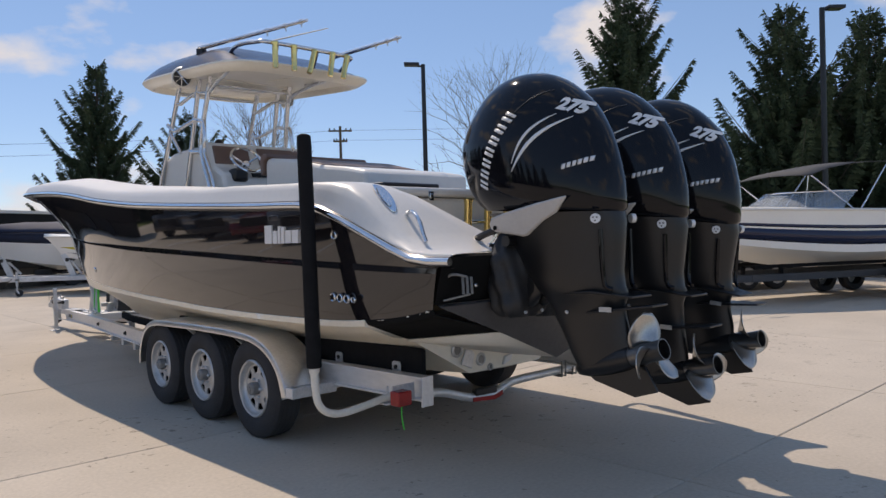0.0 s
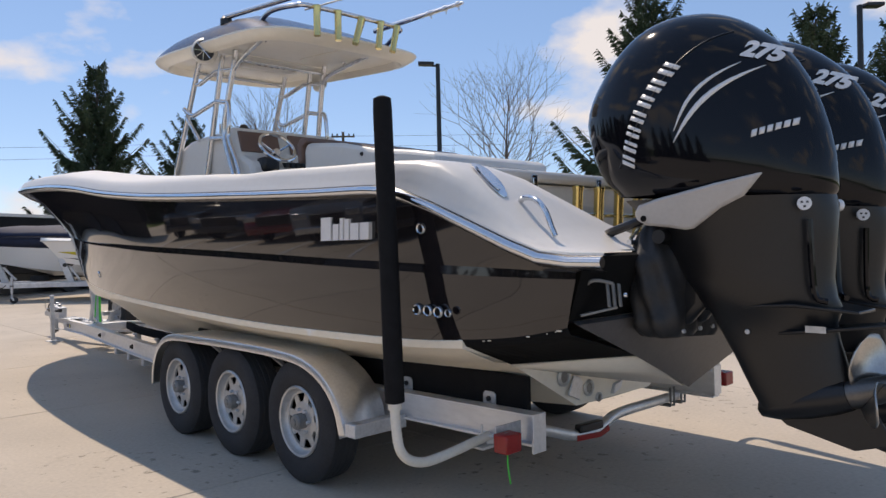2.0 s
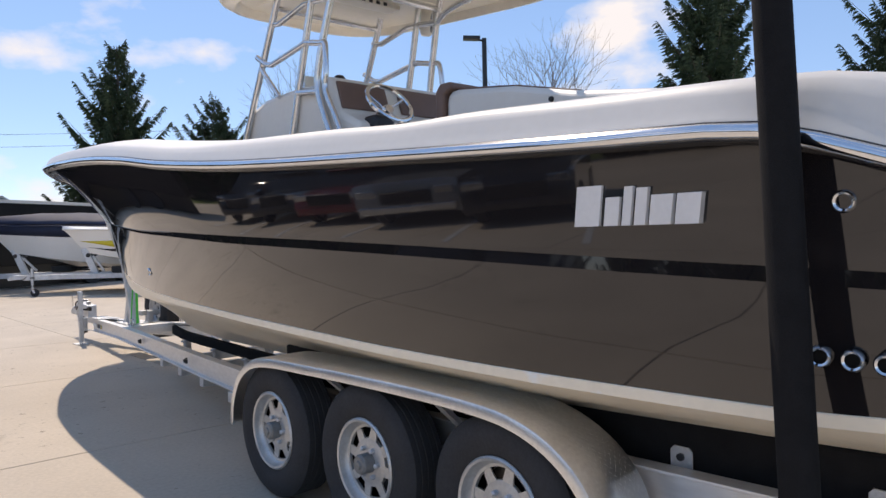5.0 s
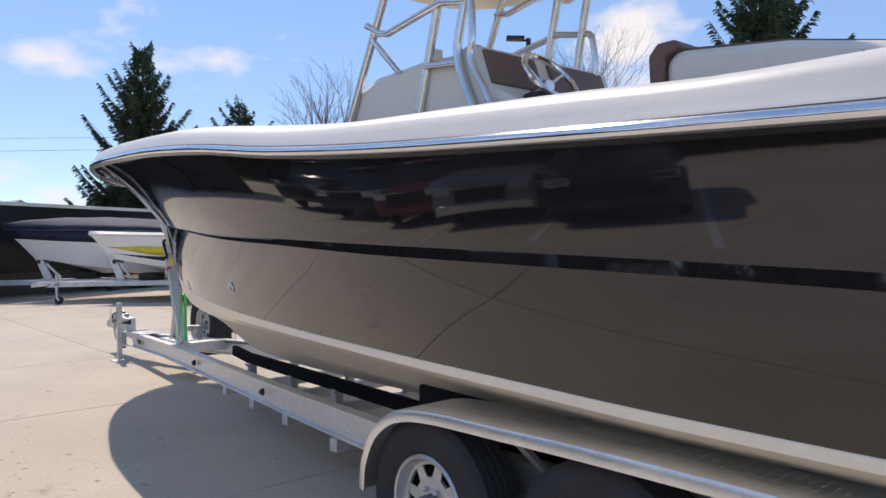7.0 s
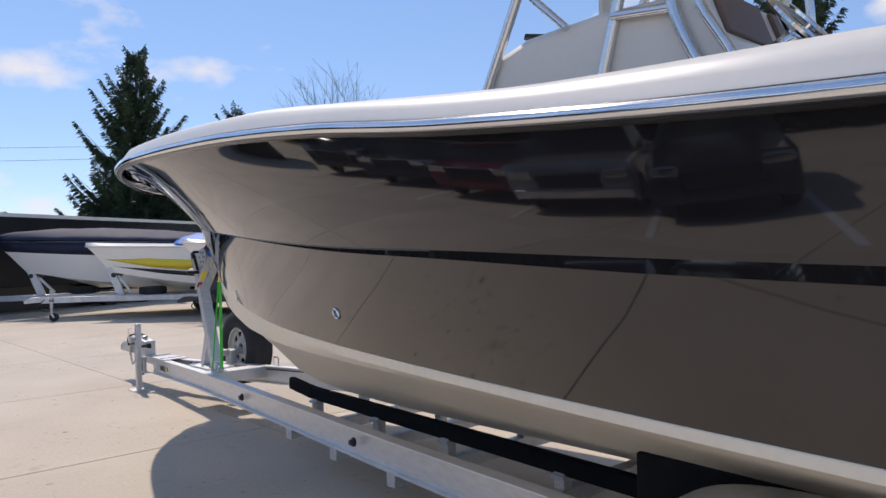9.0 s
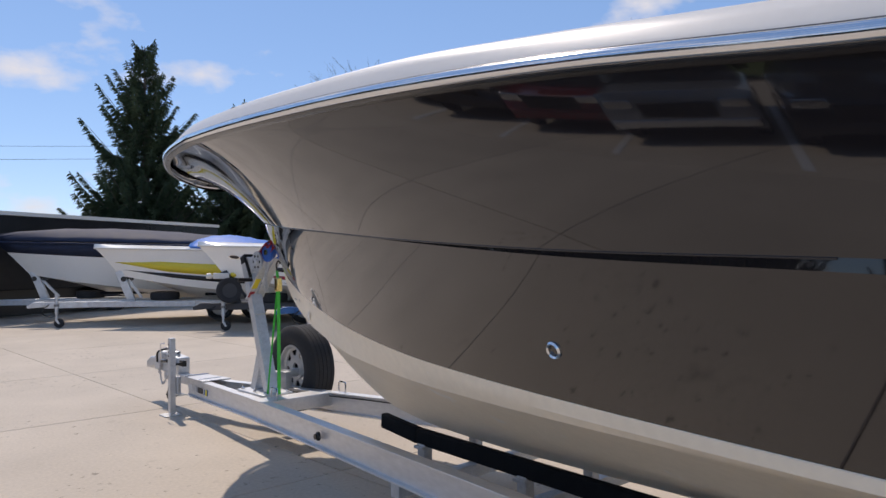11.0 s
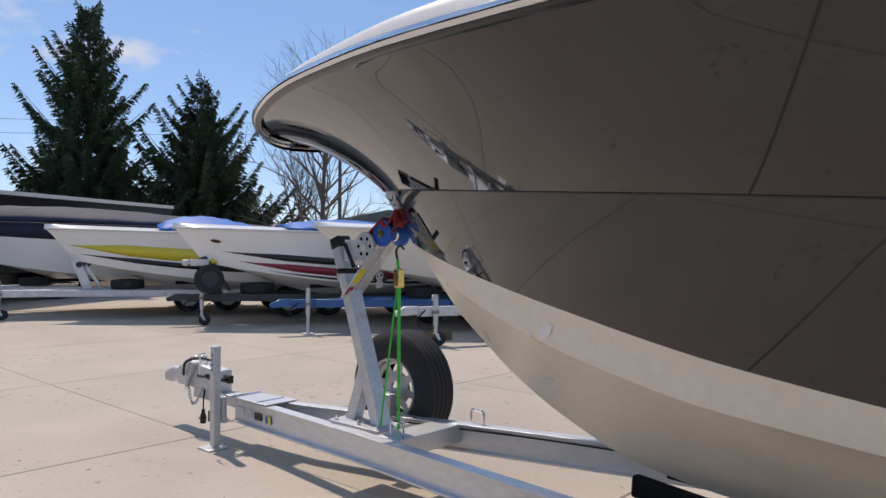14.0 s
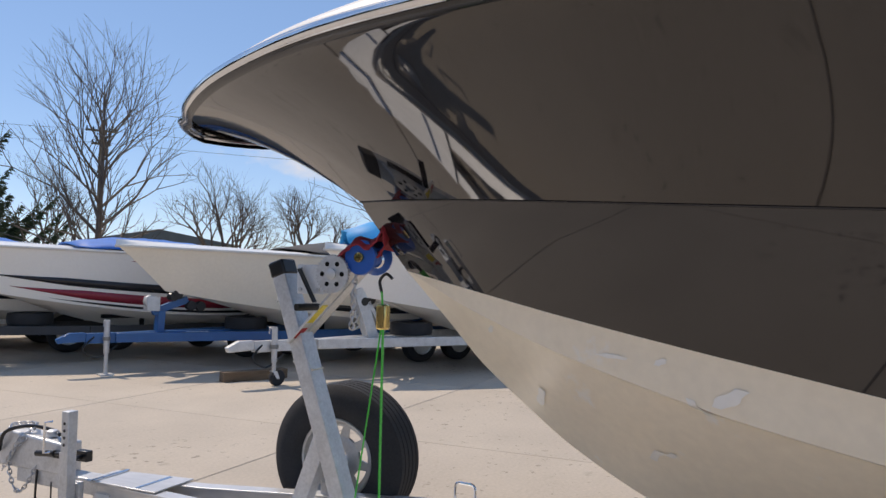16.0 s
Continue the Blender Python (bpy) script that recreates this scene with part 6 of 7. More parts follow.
        part("windshield", Kit().grid(rows), M_PALEGLASS, b, "pale wraparound windshield", smooth=0, thick=0.008)
        part("windshield_frame", Kit().tube([r[1] for r in rows], 0.016, 8).tube([r[0] for r in rows], 0.018, 8), M_STEEL, b)
        for s in (-1, 1):
            for p in (((0.98, -4.4, 0.0), (0.95, -3.3, 0.70)), ((0.98, -4.4, 0.0), (0.95, -5.2, 0.98)), ((1.0, -5.1, 0.0), (0.95, -5.2, 0.98))):
                part("bimini_strut", Kit().tube([(s * x, y, top + z) for x, y, z in p], 0.014, 8), M_ALU, b)
        rows = [[(x, y, top + z + 0.05 * (1 - (x / 0.97) ** 2)) for x in (-0.97, -0.5, 0, 0.5, 0.97)] for y, z in ((-3.25, 0.70), (-3.7, 0.84), (-4.4, 0.95), (-5.25, 0.98))]
        part("bimini_top", Kit().grid(rows), M_TARPGREY, b, "thin dark bimini canopy", thick=0.012)
    if badge:
        for s in (-1, 1):
            p, q, r = (Vector(line(u, l)) for u, l in ((0.075, 0.16), (0.10, 0.16), (0.075, 0.26)))
            along, down = (q - p).normalized(), (r - p).normalized()
            out = along.cross(down).normalized()
            out = out if out.x > 0 else -out
            oval = [p + along * 0.14 * math.cos(a) + down * 0.055 * math.sin(a) + out * 0.004 for a in (math.tau * i / 24 for i in range(24))]
            flip = Vector((s, 1, 1))
            plate = part("bow_badge", Kit().prism([v * flip for v in oval], out * flip * 0.012), M_STEEL, b, "oval chrome bow badge")
            part("badge_centre", Kit().prism([(p + (v - p) * 0.7 + out * 0.006) * flip for v in oval], out * flip * 0.012), M_BLACKMATT, plate)
    b.matrix_basis = m
    t = thing("yard_trailer", (0, 0, 0), "boat trailer carrying a parked powerboat", "trailer", "trailers parked across the yard")
    for s in (-1, 1):
        part("side_rail", Kit().bar((s * 0.75, -length + 0.4, 0.50), (s * 0.62, -2.2, 0.50), 0.07, 0.13).bar((s * 0.62, -2.2, 0.50), (s * 0.05, min(-0.1 + tongue * 0.2, tongue - 0.25), 0.50), 0.07, 0.13), trailer_mat, t, bevel=0.006)
        part("bunk", Kit().bar((s * 0.62, -length + 0.5, 0.70), (s * 0.45, -2.4, 0.70), 0.09, 0.06).bar((s * 0.58, -length + 1.5, 0.5), (s * 0.58, -length + 1.5, 0.72), 0.06, 0.06, up=(0, 1, 0)).bar((s * 0.5, -3.0, 0.5), (s * 0.5, -3.0, 0.72), 0.06, 0.06, up=(0, 1, 0)), M_CARPET, t)
        for k in range(axles):
            y = -length + 2.0 + 0.82 * k
            c = (s * 1.0, y, 0.33)
            w = part("wheel", Kit().lathe([(a, q * s) for a, q in ((0.19, 0.08), (0.22, 0.1), (0.29, 0.1), (0.32, 0.075), (0.33, 0.0), (0.32, -0.075), (0.29, -0.1), (0.2, -0.09))], c, (1, 0, 0), 32, cap=False), M_RUBBER, t)
            part("rim", Kit().lathe([(a, q * s) for a, q in ((0.195, 0.08), (0.2, 0.095), (0.18, 0.09), (0.17, 0.05), (0.08, 0.04), (0.07, 0.07), (0, 0.075))], c, (1, 0, 0), 24), M_RIM, w)
        part("fender", Kit().grid([[(s * 0.88, y, z), (s * 1.14, y, z)] for y, z in ((-length + 1.55, 0.42), (-length + 1.7, 0.66), (-length + 2.0, 0.74), (-length + 2.0 + 0.82 * (axles - 1), 0.74), (-length + 2.3 + 0.82 * (axles - 1), 0.66), (-length + 2.45 + 0.82 * (axles - 1), 0.42))]), trailer_mat, t, smooth=60, thick=0.008)
    part("axle", Kit().tube([(-0.95, -length + 2.0, 0.33), (0.95, -length + 2.0, 0.33)], 0.035, 10), M_GALV, t)
    part("tongue", Kit().bar((0, -1.8, 0.50), (0, tongue, 0.50), 0.10, 0.14), trailer_mat, t, bevel=0.006)
    part("rail_stripe", Kit().box((-0.055, -1.6, 0.462), (-0.051, tongue - 0.4, 0.474)), M_REDSTRAP if trailer_mat is M_BLUEPAINT else M_GALV, t, smooth=0)
    if trailer_mat is M_BLUEPAINT:
        label_bars("maker_block", (-0.052, -1.0, 0.485), (0, -1, 0), (0, 0, 1), 5, 0.055, 0.07, 0.014, 0.0, M_DECAL, t, (-0.004, 0, 0))
    part("breakaway_cable", Kit().tube(smooth_path([(-0.05, tongue - 0.1, 0.52), (-0.10, tongue + 0.05, 0.36), (-0.08, tongue - 0.15, 0.24), (-0.06, tongue - 0.4, 0.40)], 5), 0.012, 6), M_BLACKMATT, t)
    part("coupler", Kit().prism([(-0.05, tongue, 0.46), (-0.05, tongue, 0.58), (-0.05, tongue + 0.2, 0.58), (-0.05, tongue + 0.36, 0.50), (-0.05, tongue + 0.34, 0.44)], (0.10, 0, 0)), trailer_mat, t, bevel=0.012)
    if trailer_mat is M_BLUEPAINT:
        post = part("winch_post", Kit().bar((0, -0.62, 0.50), (0, -0.64, 0.86), 0.10, 0.16, up=(1, 0, 0)).bar((0, -0.52, 0.84), (0, -1.02, 1.02), 0.10, 0.09, up=(1, 0, 0)), trailer_mat, t, bevel=0.006)
        for y, z in ((-0.86, 1.10), (-1.06, 0.93), (-1.20, 0.92)):
            part("bow_roller", Kit().lathe([(0.02, -0.06), (0.068, -0.06), (0.072, 0.0), (0.068, 0.06), (0.02, 0.06)], (-0.03, y, z), (1, 0, 0), 18), M_RUBBER, post)
        part("winch_frame", Kit().box((-0.10, -0.60, 0.86), (-0.085, -0.42, 1.06)).box((0.06, -0.60, 0.86), (0.075, -0.42, 1.06)), M_GALV, post, bevel=0.01)
    else:
        part("winch_post", Kit().bar((0, -0.80 * rake, 0.52), (0, -0.80 * rake + 0.28, 1.24), 0.17, 0.15, up=(1, 0, 0)).bar((0, -1.0 * rake, 0.62), (0, -0.72 * rake, 1.06), 0.06, 0.06, up=(1, 0, 0)), trailer_mat, t, bevel=0.006)
    part("lying_spare_tyre", Kit().lathe([(0.18, -0.07), (0.24, -0.095), (0.31, -0.085), (0.325, 0.0), (0.31, 0.085), (0.24, 0.095), (0.18, 0.07)], (0, -1.5 * rake, 0.66), (0, 0, 1), 28, cap=False), M_RUBBER, t)
    part("bow_stop", Kit().lathe([(0.06, -0.08), (0.03, 0), (0.06, 0.08)], (0, -0.62 * rake, 1.06), (1, 0, 0), 16), M_BLACKMATT, t)
    part("winch", Kit().lathe([(0.09, -0.05), (0.09, 0.05)], (0.02, -0.50, 0.99) if trailer_mat is M_BLUEPAINT else (0.02, -0.80 * rake + 0.05, 1.10), (1, 0, 0), 18), M_GALV if trailer_mat is M_BLUEPAINT else M_BLACKMATT, t)
    jack_post(t, -0.09, tongue - 0.25, jack_h, wheel_jack)
    if badge:
        w = part("standing_spare_wheel", Kit().lathe([(0.15, -0.07), (0.19, -0.09), (0.25, -0.085), (0.265, 0.0), (0.25, 0.085), (0.19, 0.09), (0.15, 0.07)], (-0.16, -0.62, 0.84), (1, 0.15, 0), 28, cap=False), M_RUBBER, t)
        part("rim", Kit().lathe([(0.155, -0.06), (0.14, -0.05), (0.05, -0.02), (0.0, -0.03)], (-0.16, -0.62, 0.84), (1, 0.15, 0), 24), M_TARPGREY, w)
        part("jack_motor", Kit().box((-0.17, -0.62, 1.08), (-0.02, -0.30, 1.20)).lathe([(0.05, 0), (0.06, 0.05), (0.05, 0.12)], (-0.09, -0.28, 1.14), (0, 1, 0), 16), M_WHITEMATT, t, bevel=0.015)
        part("motor_cap", Kit().lathe([(0.0, -0.02), (0.045, 0.0), (0.06, 0.05), (0.05, 0.11), (0.0, 0.13)], (-0.09, -0.66, 1.16), (0, -1, 0.1), 16), M_YELLOW, t, "worn yellow cap on the jack motor")
    t.matrix_basis = m
    return b


ROW = 63.9
sport_boat(pose(2.43, 19.6, 0, 0, 0, ROW), "white powerboat with yellow and black stripes and blue cover", stripes=((0.18, 0.32, 0.02, 0.98, M_YELLOW), (0.34, 0.40, 0.03, 0.98, M_BLACKGEL)), cover=(0.28, 0.62, 0.34, M_TARPBLUE), trailer_mat=M_GALV, keel=0.42)
sport_boat(pose(3.57, 16.7, 0, 0, 0, ROW), "white powerboat with black and red stripes and blue cover", stripes=((0.05, 0.10, 0.35, 0.7, M_REDGEL), (0.26, 0.33, 0.07, 0.98, M_BLACKGEL), (0.36, 0.44, 0.10, 0.98, M_REDGEL), (0.46, 0.48, 0.16, 0.9, M_BLACKGEL)), cover=(0.26, 0.75, 0.24, M_TARPBLUE), trailer_mat=M_TARPGREY, jack_h=0.95, keel=0.42, tongue=-0.25, badge=True)
sport_boat(pose(4.60, 13.95, 0, 0, 0, ROW), "cream powerboat with a thin black stripe and grey cover", stripes=((0.40, 0.45, 0.22, 0.98, M_BLACKGEL),), side_mat=M_CREAM, cover=(0.35, 0.85, 0.26, M_TARPGREY), trailer_mat=M_BLUEPAINT, wheel_jack=False, rake=1.3, keel=0.42, tongue=0.35)
sport_boat(pose(5.6, 11.2, 0, 0, 0, ROW), "white powerboat under a bright cyan tarpaulin", cover=(0.04, 0.95, 0.62, M_TARPCYAN), trailer_mat=M_GALV, keel=0.42)
sport_boat(pose(7.6, 2.6, 0, 0, 0, 66), "white and navy bowrider with windshield and folded bimini", length=8.4, beam=2.5, top=1.66, keel=0.62, stripes=((0.25, 0.41, 0.04, 0.99, M_NAVYGEL), (0.185, 0.225, 0.04, 0.99, M_NAVYGEL)), windshield=True, trailer_mat=M_TARPGREY)
sport_boat(pose(8.7, 5.6, 0, 0, 0, 66), "white runabout on a dark trailer behind the navy bowrider", length=7.6, beam=2.4, top=1.5, keel=0.55, stripes=((0.30, 0.36, 0.04, 0.99, M_NAVYGEL),), cover=(0.25, 0.9, 0.2, M_TARPNAVY), trailer_mat=M_TARPGREY)
sport_boat(pose(1.0, 22.3, 0, 0, 0, ROW), "white powerboat under a wrinkled navy canvas cover", length=8.0, beam=2.4, top=1.80, keel=0.45, deck_mat=M_TARPNAVY, stripes=((0.0, 0.16, 0.0, 0.98, M_TARPNAVY),), cover=(0.0, 0.98, 0.36, M_TARPNAVY), trailer_mat=M_GALV, rake=1.4, rail_mat=M_TARPNAVY)
tim = Kit().box((-0.45, -0.08, 0.0), (0.45, 0.08, 0.13))
ob = lone("timber_block", tim, M_WOOD, "weathered brown timber lying on the concrete", "timber", bevel=0.008)
ob.matrix_basis = pose(5.2, 12.0, 0, 0, 0, -28)

# long black enclosed trailer behind the boats
semi = thing("enclosed_trailer", (1.66, 23.25, 0), "long black enclosed trailer with a white top rail", "trailer")
d = Vector((7.8, 4.0, 0)).normalized()
nrm = Vector((-d.y, d.x, 0))
a, b = Vector((1.66, 23.25, 0)) - d * 10, Vector((8.9, 26.96, 0))
part("trailer_box", Kit().prism([a + Vector((0, 0, 0.75)), b + Vector((0, 0, 0.75)), b + Vector((0, 0, 2.66)), a + Vector((0, 0, 2.66))], nrm * 2.5), mat("black_trailer_skin", (0.010, 0.010, 0.012), 0.22, var=0.2, scale=0.8, fine=6, bump=0.02, spec=0.22), semi, bevel=0.02)
part("top_rail", Kit().bar(a + Vector((0, 0, 2.71)) - nrm * 0.02, b + Vector((0, 0, 2.71)) - nrm * 0.02, 0.08, 0.10), M_WHITEMATT, semi)
for f in (0.12, 0.2, 0.75, 0.83):
    c = a.lerp(b, f) + nrm * 0.3 + Vector((0, 0, 0.5))
    part("wheel", Kit().lathe([(0.25, -0.1), (0.5, -0.12), (0.5, 0.12), (0.25, 0.1)], c, nrm, 28), M_RUBBER, semi)
# Sheet added down to the ground to keep the gap underneath dark.
part("underside_dark_sheet", Kit().prism([a + nrm * 0.8 + Vector((0, 0, 0.04)), b + nrm * 0.8 + Vector((0, 0, 0.04)), b + nrm * 0.8 + Vector((0, 0, 0.76)), a + nrm * 0.8 + Vector((0, 0, 0.76))], nrm * 0.1), M_BLACKMATT, semi)


# ---- lamp posts, poles, wires ----
def lamp_post(x, y, h, turn, label):
    p = thing("street_lamp", (x, y, 0), label, "street lamp", "yard lamp posts")
    part("pole", Kit().tube([(x, y, 0), (x, y, h)], [0.085, 0.07], 12), M_BLACKMATT, p)
    part("pole_base", Kit().lathe([(0.22, 0), (0.22, 0.3), (0.12, 0.32)], (x, y, 0), (0, 0, 1), 20), M_CONCRETE, p)
    c, s = math.cos(turn), math.sin(turn)
    kit = Kit().bar((x, y, h - 0.06), (x + 0.18 * c, y + 0.18 * s, h - 0.05), 0.06, 0.06).bar((x + 0.12 * c, y + 0.12 * s, h), (x + 0.62 * c, y + 0.62 * s, h + 0.02), 0.30, 0.10)
    part("lamp_head", kit, M_BLACKMATT, p, bevel=0.02)


lamp_post(12.35, 13.3, 7.15, 2.4, "tall dark lamp post with a box head")
lamp_post(17.4, 2.66, 7.35, -0.6, "tall dark lamp post beside spruces")


def utility_pole(x, y, h):
    p = thing("utility_pole", (x, y, 0), "wooden utility pole with crossarms", "utility pole", "utility poles")
    part("pole", Kit().tube([(x, y, 0), (x, y, h)], [0.16, 0.11], 10), M_WOOD, p)
    for z, w in ((h - 0.4, 1.0), (h - 1.3, 0.6)):
        part("crossarm", Kit().bar((x - w * 0.8, y + w * 0.6, z), (x + w * 0.8, y - w * 0.6, z), 0.12, 0.14), M_WOOD, p)
        for k in (-0.9, -0.5, 0.5, 0.9):
            part("insulator", Kit().lathe([(0.05, 0), (0.06, 0.1), (0.03, 0.2)], (x + k * w * 0.8, y - k * w * 0.6, z + 0.07), (0, 0, 1), 10), M_BLACKMATT, p)


poles = [(-14.0, 62.0, 8.6), (33.0, 47.4, 11.3), (62.0, 6.0, 11.0), (78.0, -30.0, 11.0)]
for x, y, h in poles:
    utility_pole(x, y, h)
for dz in (0.35, 1.2):
    for (x0, y0, h0), (x1, y1, h1) in zip(poles, poles[1:]):
        pts = [(x0 + (x1 - x0) * f, y0 + (y1 - y0) * f, h0 + (h1 - h0) * f - dz - 1.2 * 4 * f * (1 - f) * 0.5) for f in [i / 16 for i in range(17)]]
        lone("power_line", Kit().tube(pts, 0.012, 5), M_CABLE, "thin sagging black overhead power line", "power line", "overhead wires")


# ---- trees ----
def spruce_mesh(seed, h, spread):
    """Trunk with whorls of drooping boughs, each a flat fan of narrow needle twigs."""
    rng = random.Random(seed)
    vs, fs = [], []
    trunk = Kit().tube([(0, 0, 0), (0.04, 0.02, h * 0.5), (0, 0, h * 0.98)], [h * 0.022, h * 0.013, 0.01], 8)

    def twig(p, d, length, w):
        """Two crossed narrow blades that droop at the tip."""
        side = d.cross(Vector((0, 0, 1)))
        side = side.normalized() if side.length > 1e-3 else Vector((1, 0, 0))
        tip = p + d * length + Vector((0, 0, -0.22 * length))
        mid = p + d * length * 0.55
        for o in (side * w, Vector((0, 0, -w * 1.3))):
            i = len(vs)
            vs.extend([p, mid + o, tip, mid - o * 0.6])
            fs.extend([(i, i + 1, i + 2), (i, i + 2, i + 3)])

    def bough(z0, a, r, lift):
        out = Vector((math.cos(a), math.sin(a), 0))
        cross = Vector((-math.sin(a), math.cos(a), 0))

        def along(g):
            return out * (r * g) + Vector((0, 0, z0 + r * (lift * g - 0.20 * math.sin(math.pi * g) + 0.10 * g * g)))

        trunk.tube([along(0), along(0.5), along(1.0)], [0.010 + 0.010 * r, 0.007 + 0.005 * r, 0.003], 4)
        steps = max(6, int(r * 19))
        for k in range(steps):
            g = 0.20 + 0.80 * (k + rng.random()) / steps
            p = along(g)
            side_len = (0.12 + 0.30 * r * (1 - g) * min(1.0, g / 0.4)) * rng.uniform(0.6, 1.2)
            for sgn in (-1, 1):
                d = (out * rng.uniform(0.6, 1.0) + cross * sgn * rng.uniform(0.5, 0.9) + Vector((0, 0, rng.uniform(-0.35, 0.30)))).normalized()
                twig(p, d, side_len + 0.08, 0.024 + 0.010 * rng.random())
                if side_len > 0.28:
                    q = p + d * side_len * rng.uniform(0.3, 0.6)
                    twig(q, (d + out * 0.9 + Vector((0, 0, rng.uniform(-0.3, 0.2)))).normalized(), side_len * 0.6, 0.022)
            twig(p, (out * 0.5 + Vector((rng.uniform(-0.4, 0.4), rng.uniform(-0.4, 0.4), -0.9))).normalized(), rng.uniform(0.12, 0.30), 0.022)
            twig(p, (out * 0.7 + Vector((rng.uniform(-0.3, 0.3), rng.uniform(-0.3, 0.3), 0.5))).normalized(), rng.uniform(0.08, 0.18), 0.019)
        twig(along(0.93), (along(1.0) - along(0.9)).normalized(), 0.25, 0.035)

    z = h * 0.04
    while z < h * 0.975:
        f = z / h
        reach = spread * ((1 - f) ** 0.9) + 0.10
        n = max(5, int(rng.uniform(9, 13) * (1 if f < 0.8 else 0.7)))
        for i in range(n):
            a = 2 * math.pi * (i + rng.uniform(-0.4, 0.4)) / n
            k = rng.random()
            r = reach * (0.55 + 0.45 * k if k < 0.8 else rng.uniform(1.0, 1.45))
            bough(z + rng.uniform(-0.15, 0.15), a, r, rng.uniform(0.05, 0.35) + 0.55 * f)
        z += rng.uniform(0.22, 0.38) * (0.6 + h / 25)
    me = bpy.data.meshes.new("crown")
    me.from_pydata([tuple(v) for v in vs], [], fs)
    return trunk, me


def spruce(seed, h, spread, places, label):
    trunk, me = spruce_mesh(seed, h, spread)
    t = thing("spruce_tree", (0, 0, 0), label, "tree", "spruces behind the yard")
    part("trunk", trunk, M_BARK, t)
    me.materials.append(M_NEEDLE)
    c = new("crown", me)
    c.parent = t
    for i, (x, y, k, r) in enumerate(places):
        m = pose(x, y, -0.03, 0, 0, r) @ Matrix.Diagonal((k, k, k, 1))
        if i == 0:
            t.matrix_basis = m
        else:
            copy_thing(t, pose(x, y, -0.03, 0, 0, r)).scale = (k, k, k)


# Spruces at negative x here and below are unseen, added to darken hull reflections.
spruce(11, 10.0, 3.0, [(7.5, 30.2, 0.99, 0), (13.8, 33.5, 0.74, 130), (-3.0, 46.0, 0.9, 60), (-24.0, 17.5, 0.9, 20), (-23.0, 24.0, 0.9, 290), (-26.0, 12.6, 0.6, 10), (-26.5, 10.0, 0.6, 110), (-26.0, 7.4, 0.6, 250), (-26.5, 4.8, 0.6, 30), (-26.0, 2.2, 0.6, 70), (-26.4, -0.6, 0.6, 170), (-17.0, 29.0, 0.9, 75), (-12.5, 36.0, 0.9, 160)], "tall dark green spruce with drooping branches")
spruce(23, 8.2, 3.7, [(11.8, 30.3, 0.98, 40), (8.9, 31.5, 0.62, 200), (-24.5, 28.5, 1.0, 10), (-23.5, 20.0, 1.0, 100), (-15.0, 32.5, 1.0, 50), (-19.5, 26.0, 1.0, 220), (-10.0, 40.0, 1.0, 140)], "broad dark green spruce with gappy crown")
spruce(37, 10.6, 3.2, [(18.3, 9.4, 1.0, 15), (24.5, 14.0, 0.5, 200)], "tall spruce with long loose branches")
spruce(52, 8.6, 3.6, [(19.8, 4.6, 0.98, 0), (21.0, 2.6, 0.93, 150)], "broad dense dark spruce beside a lamp post")


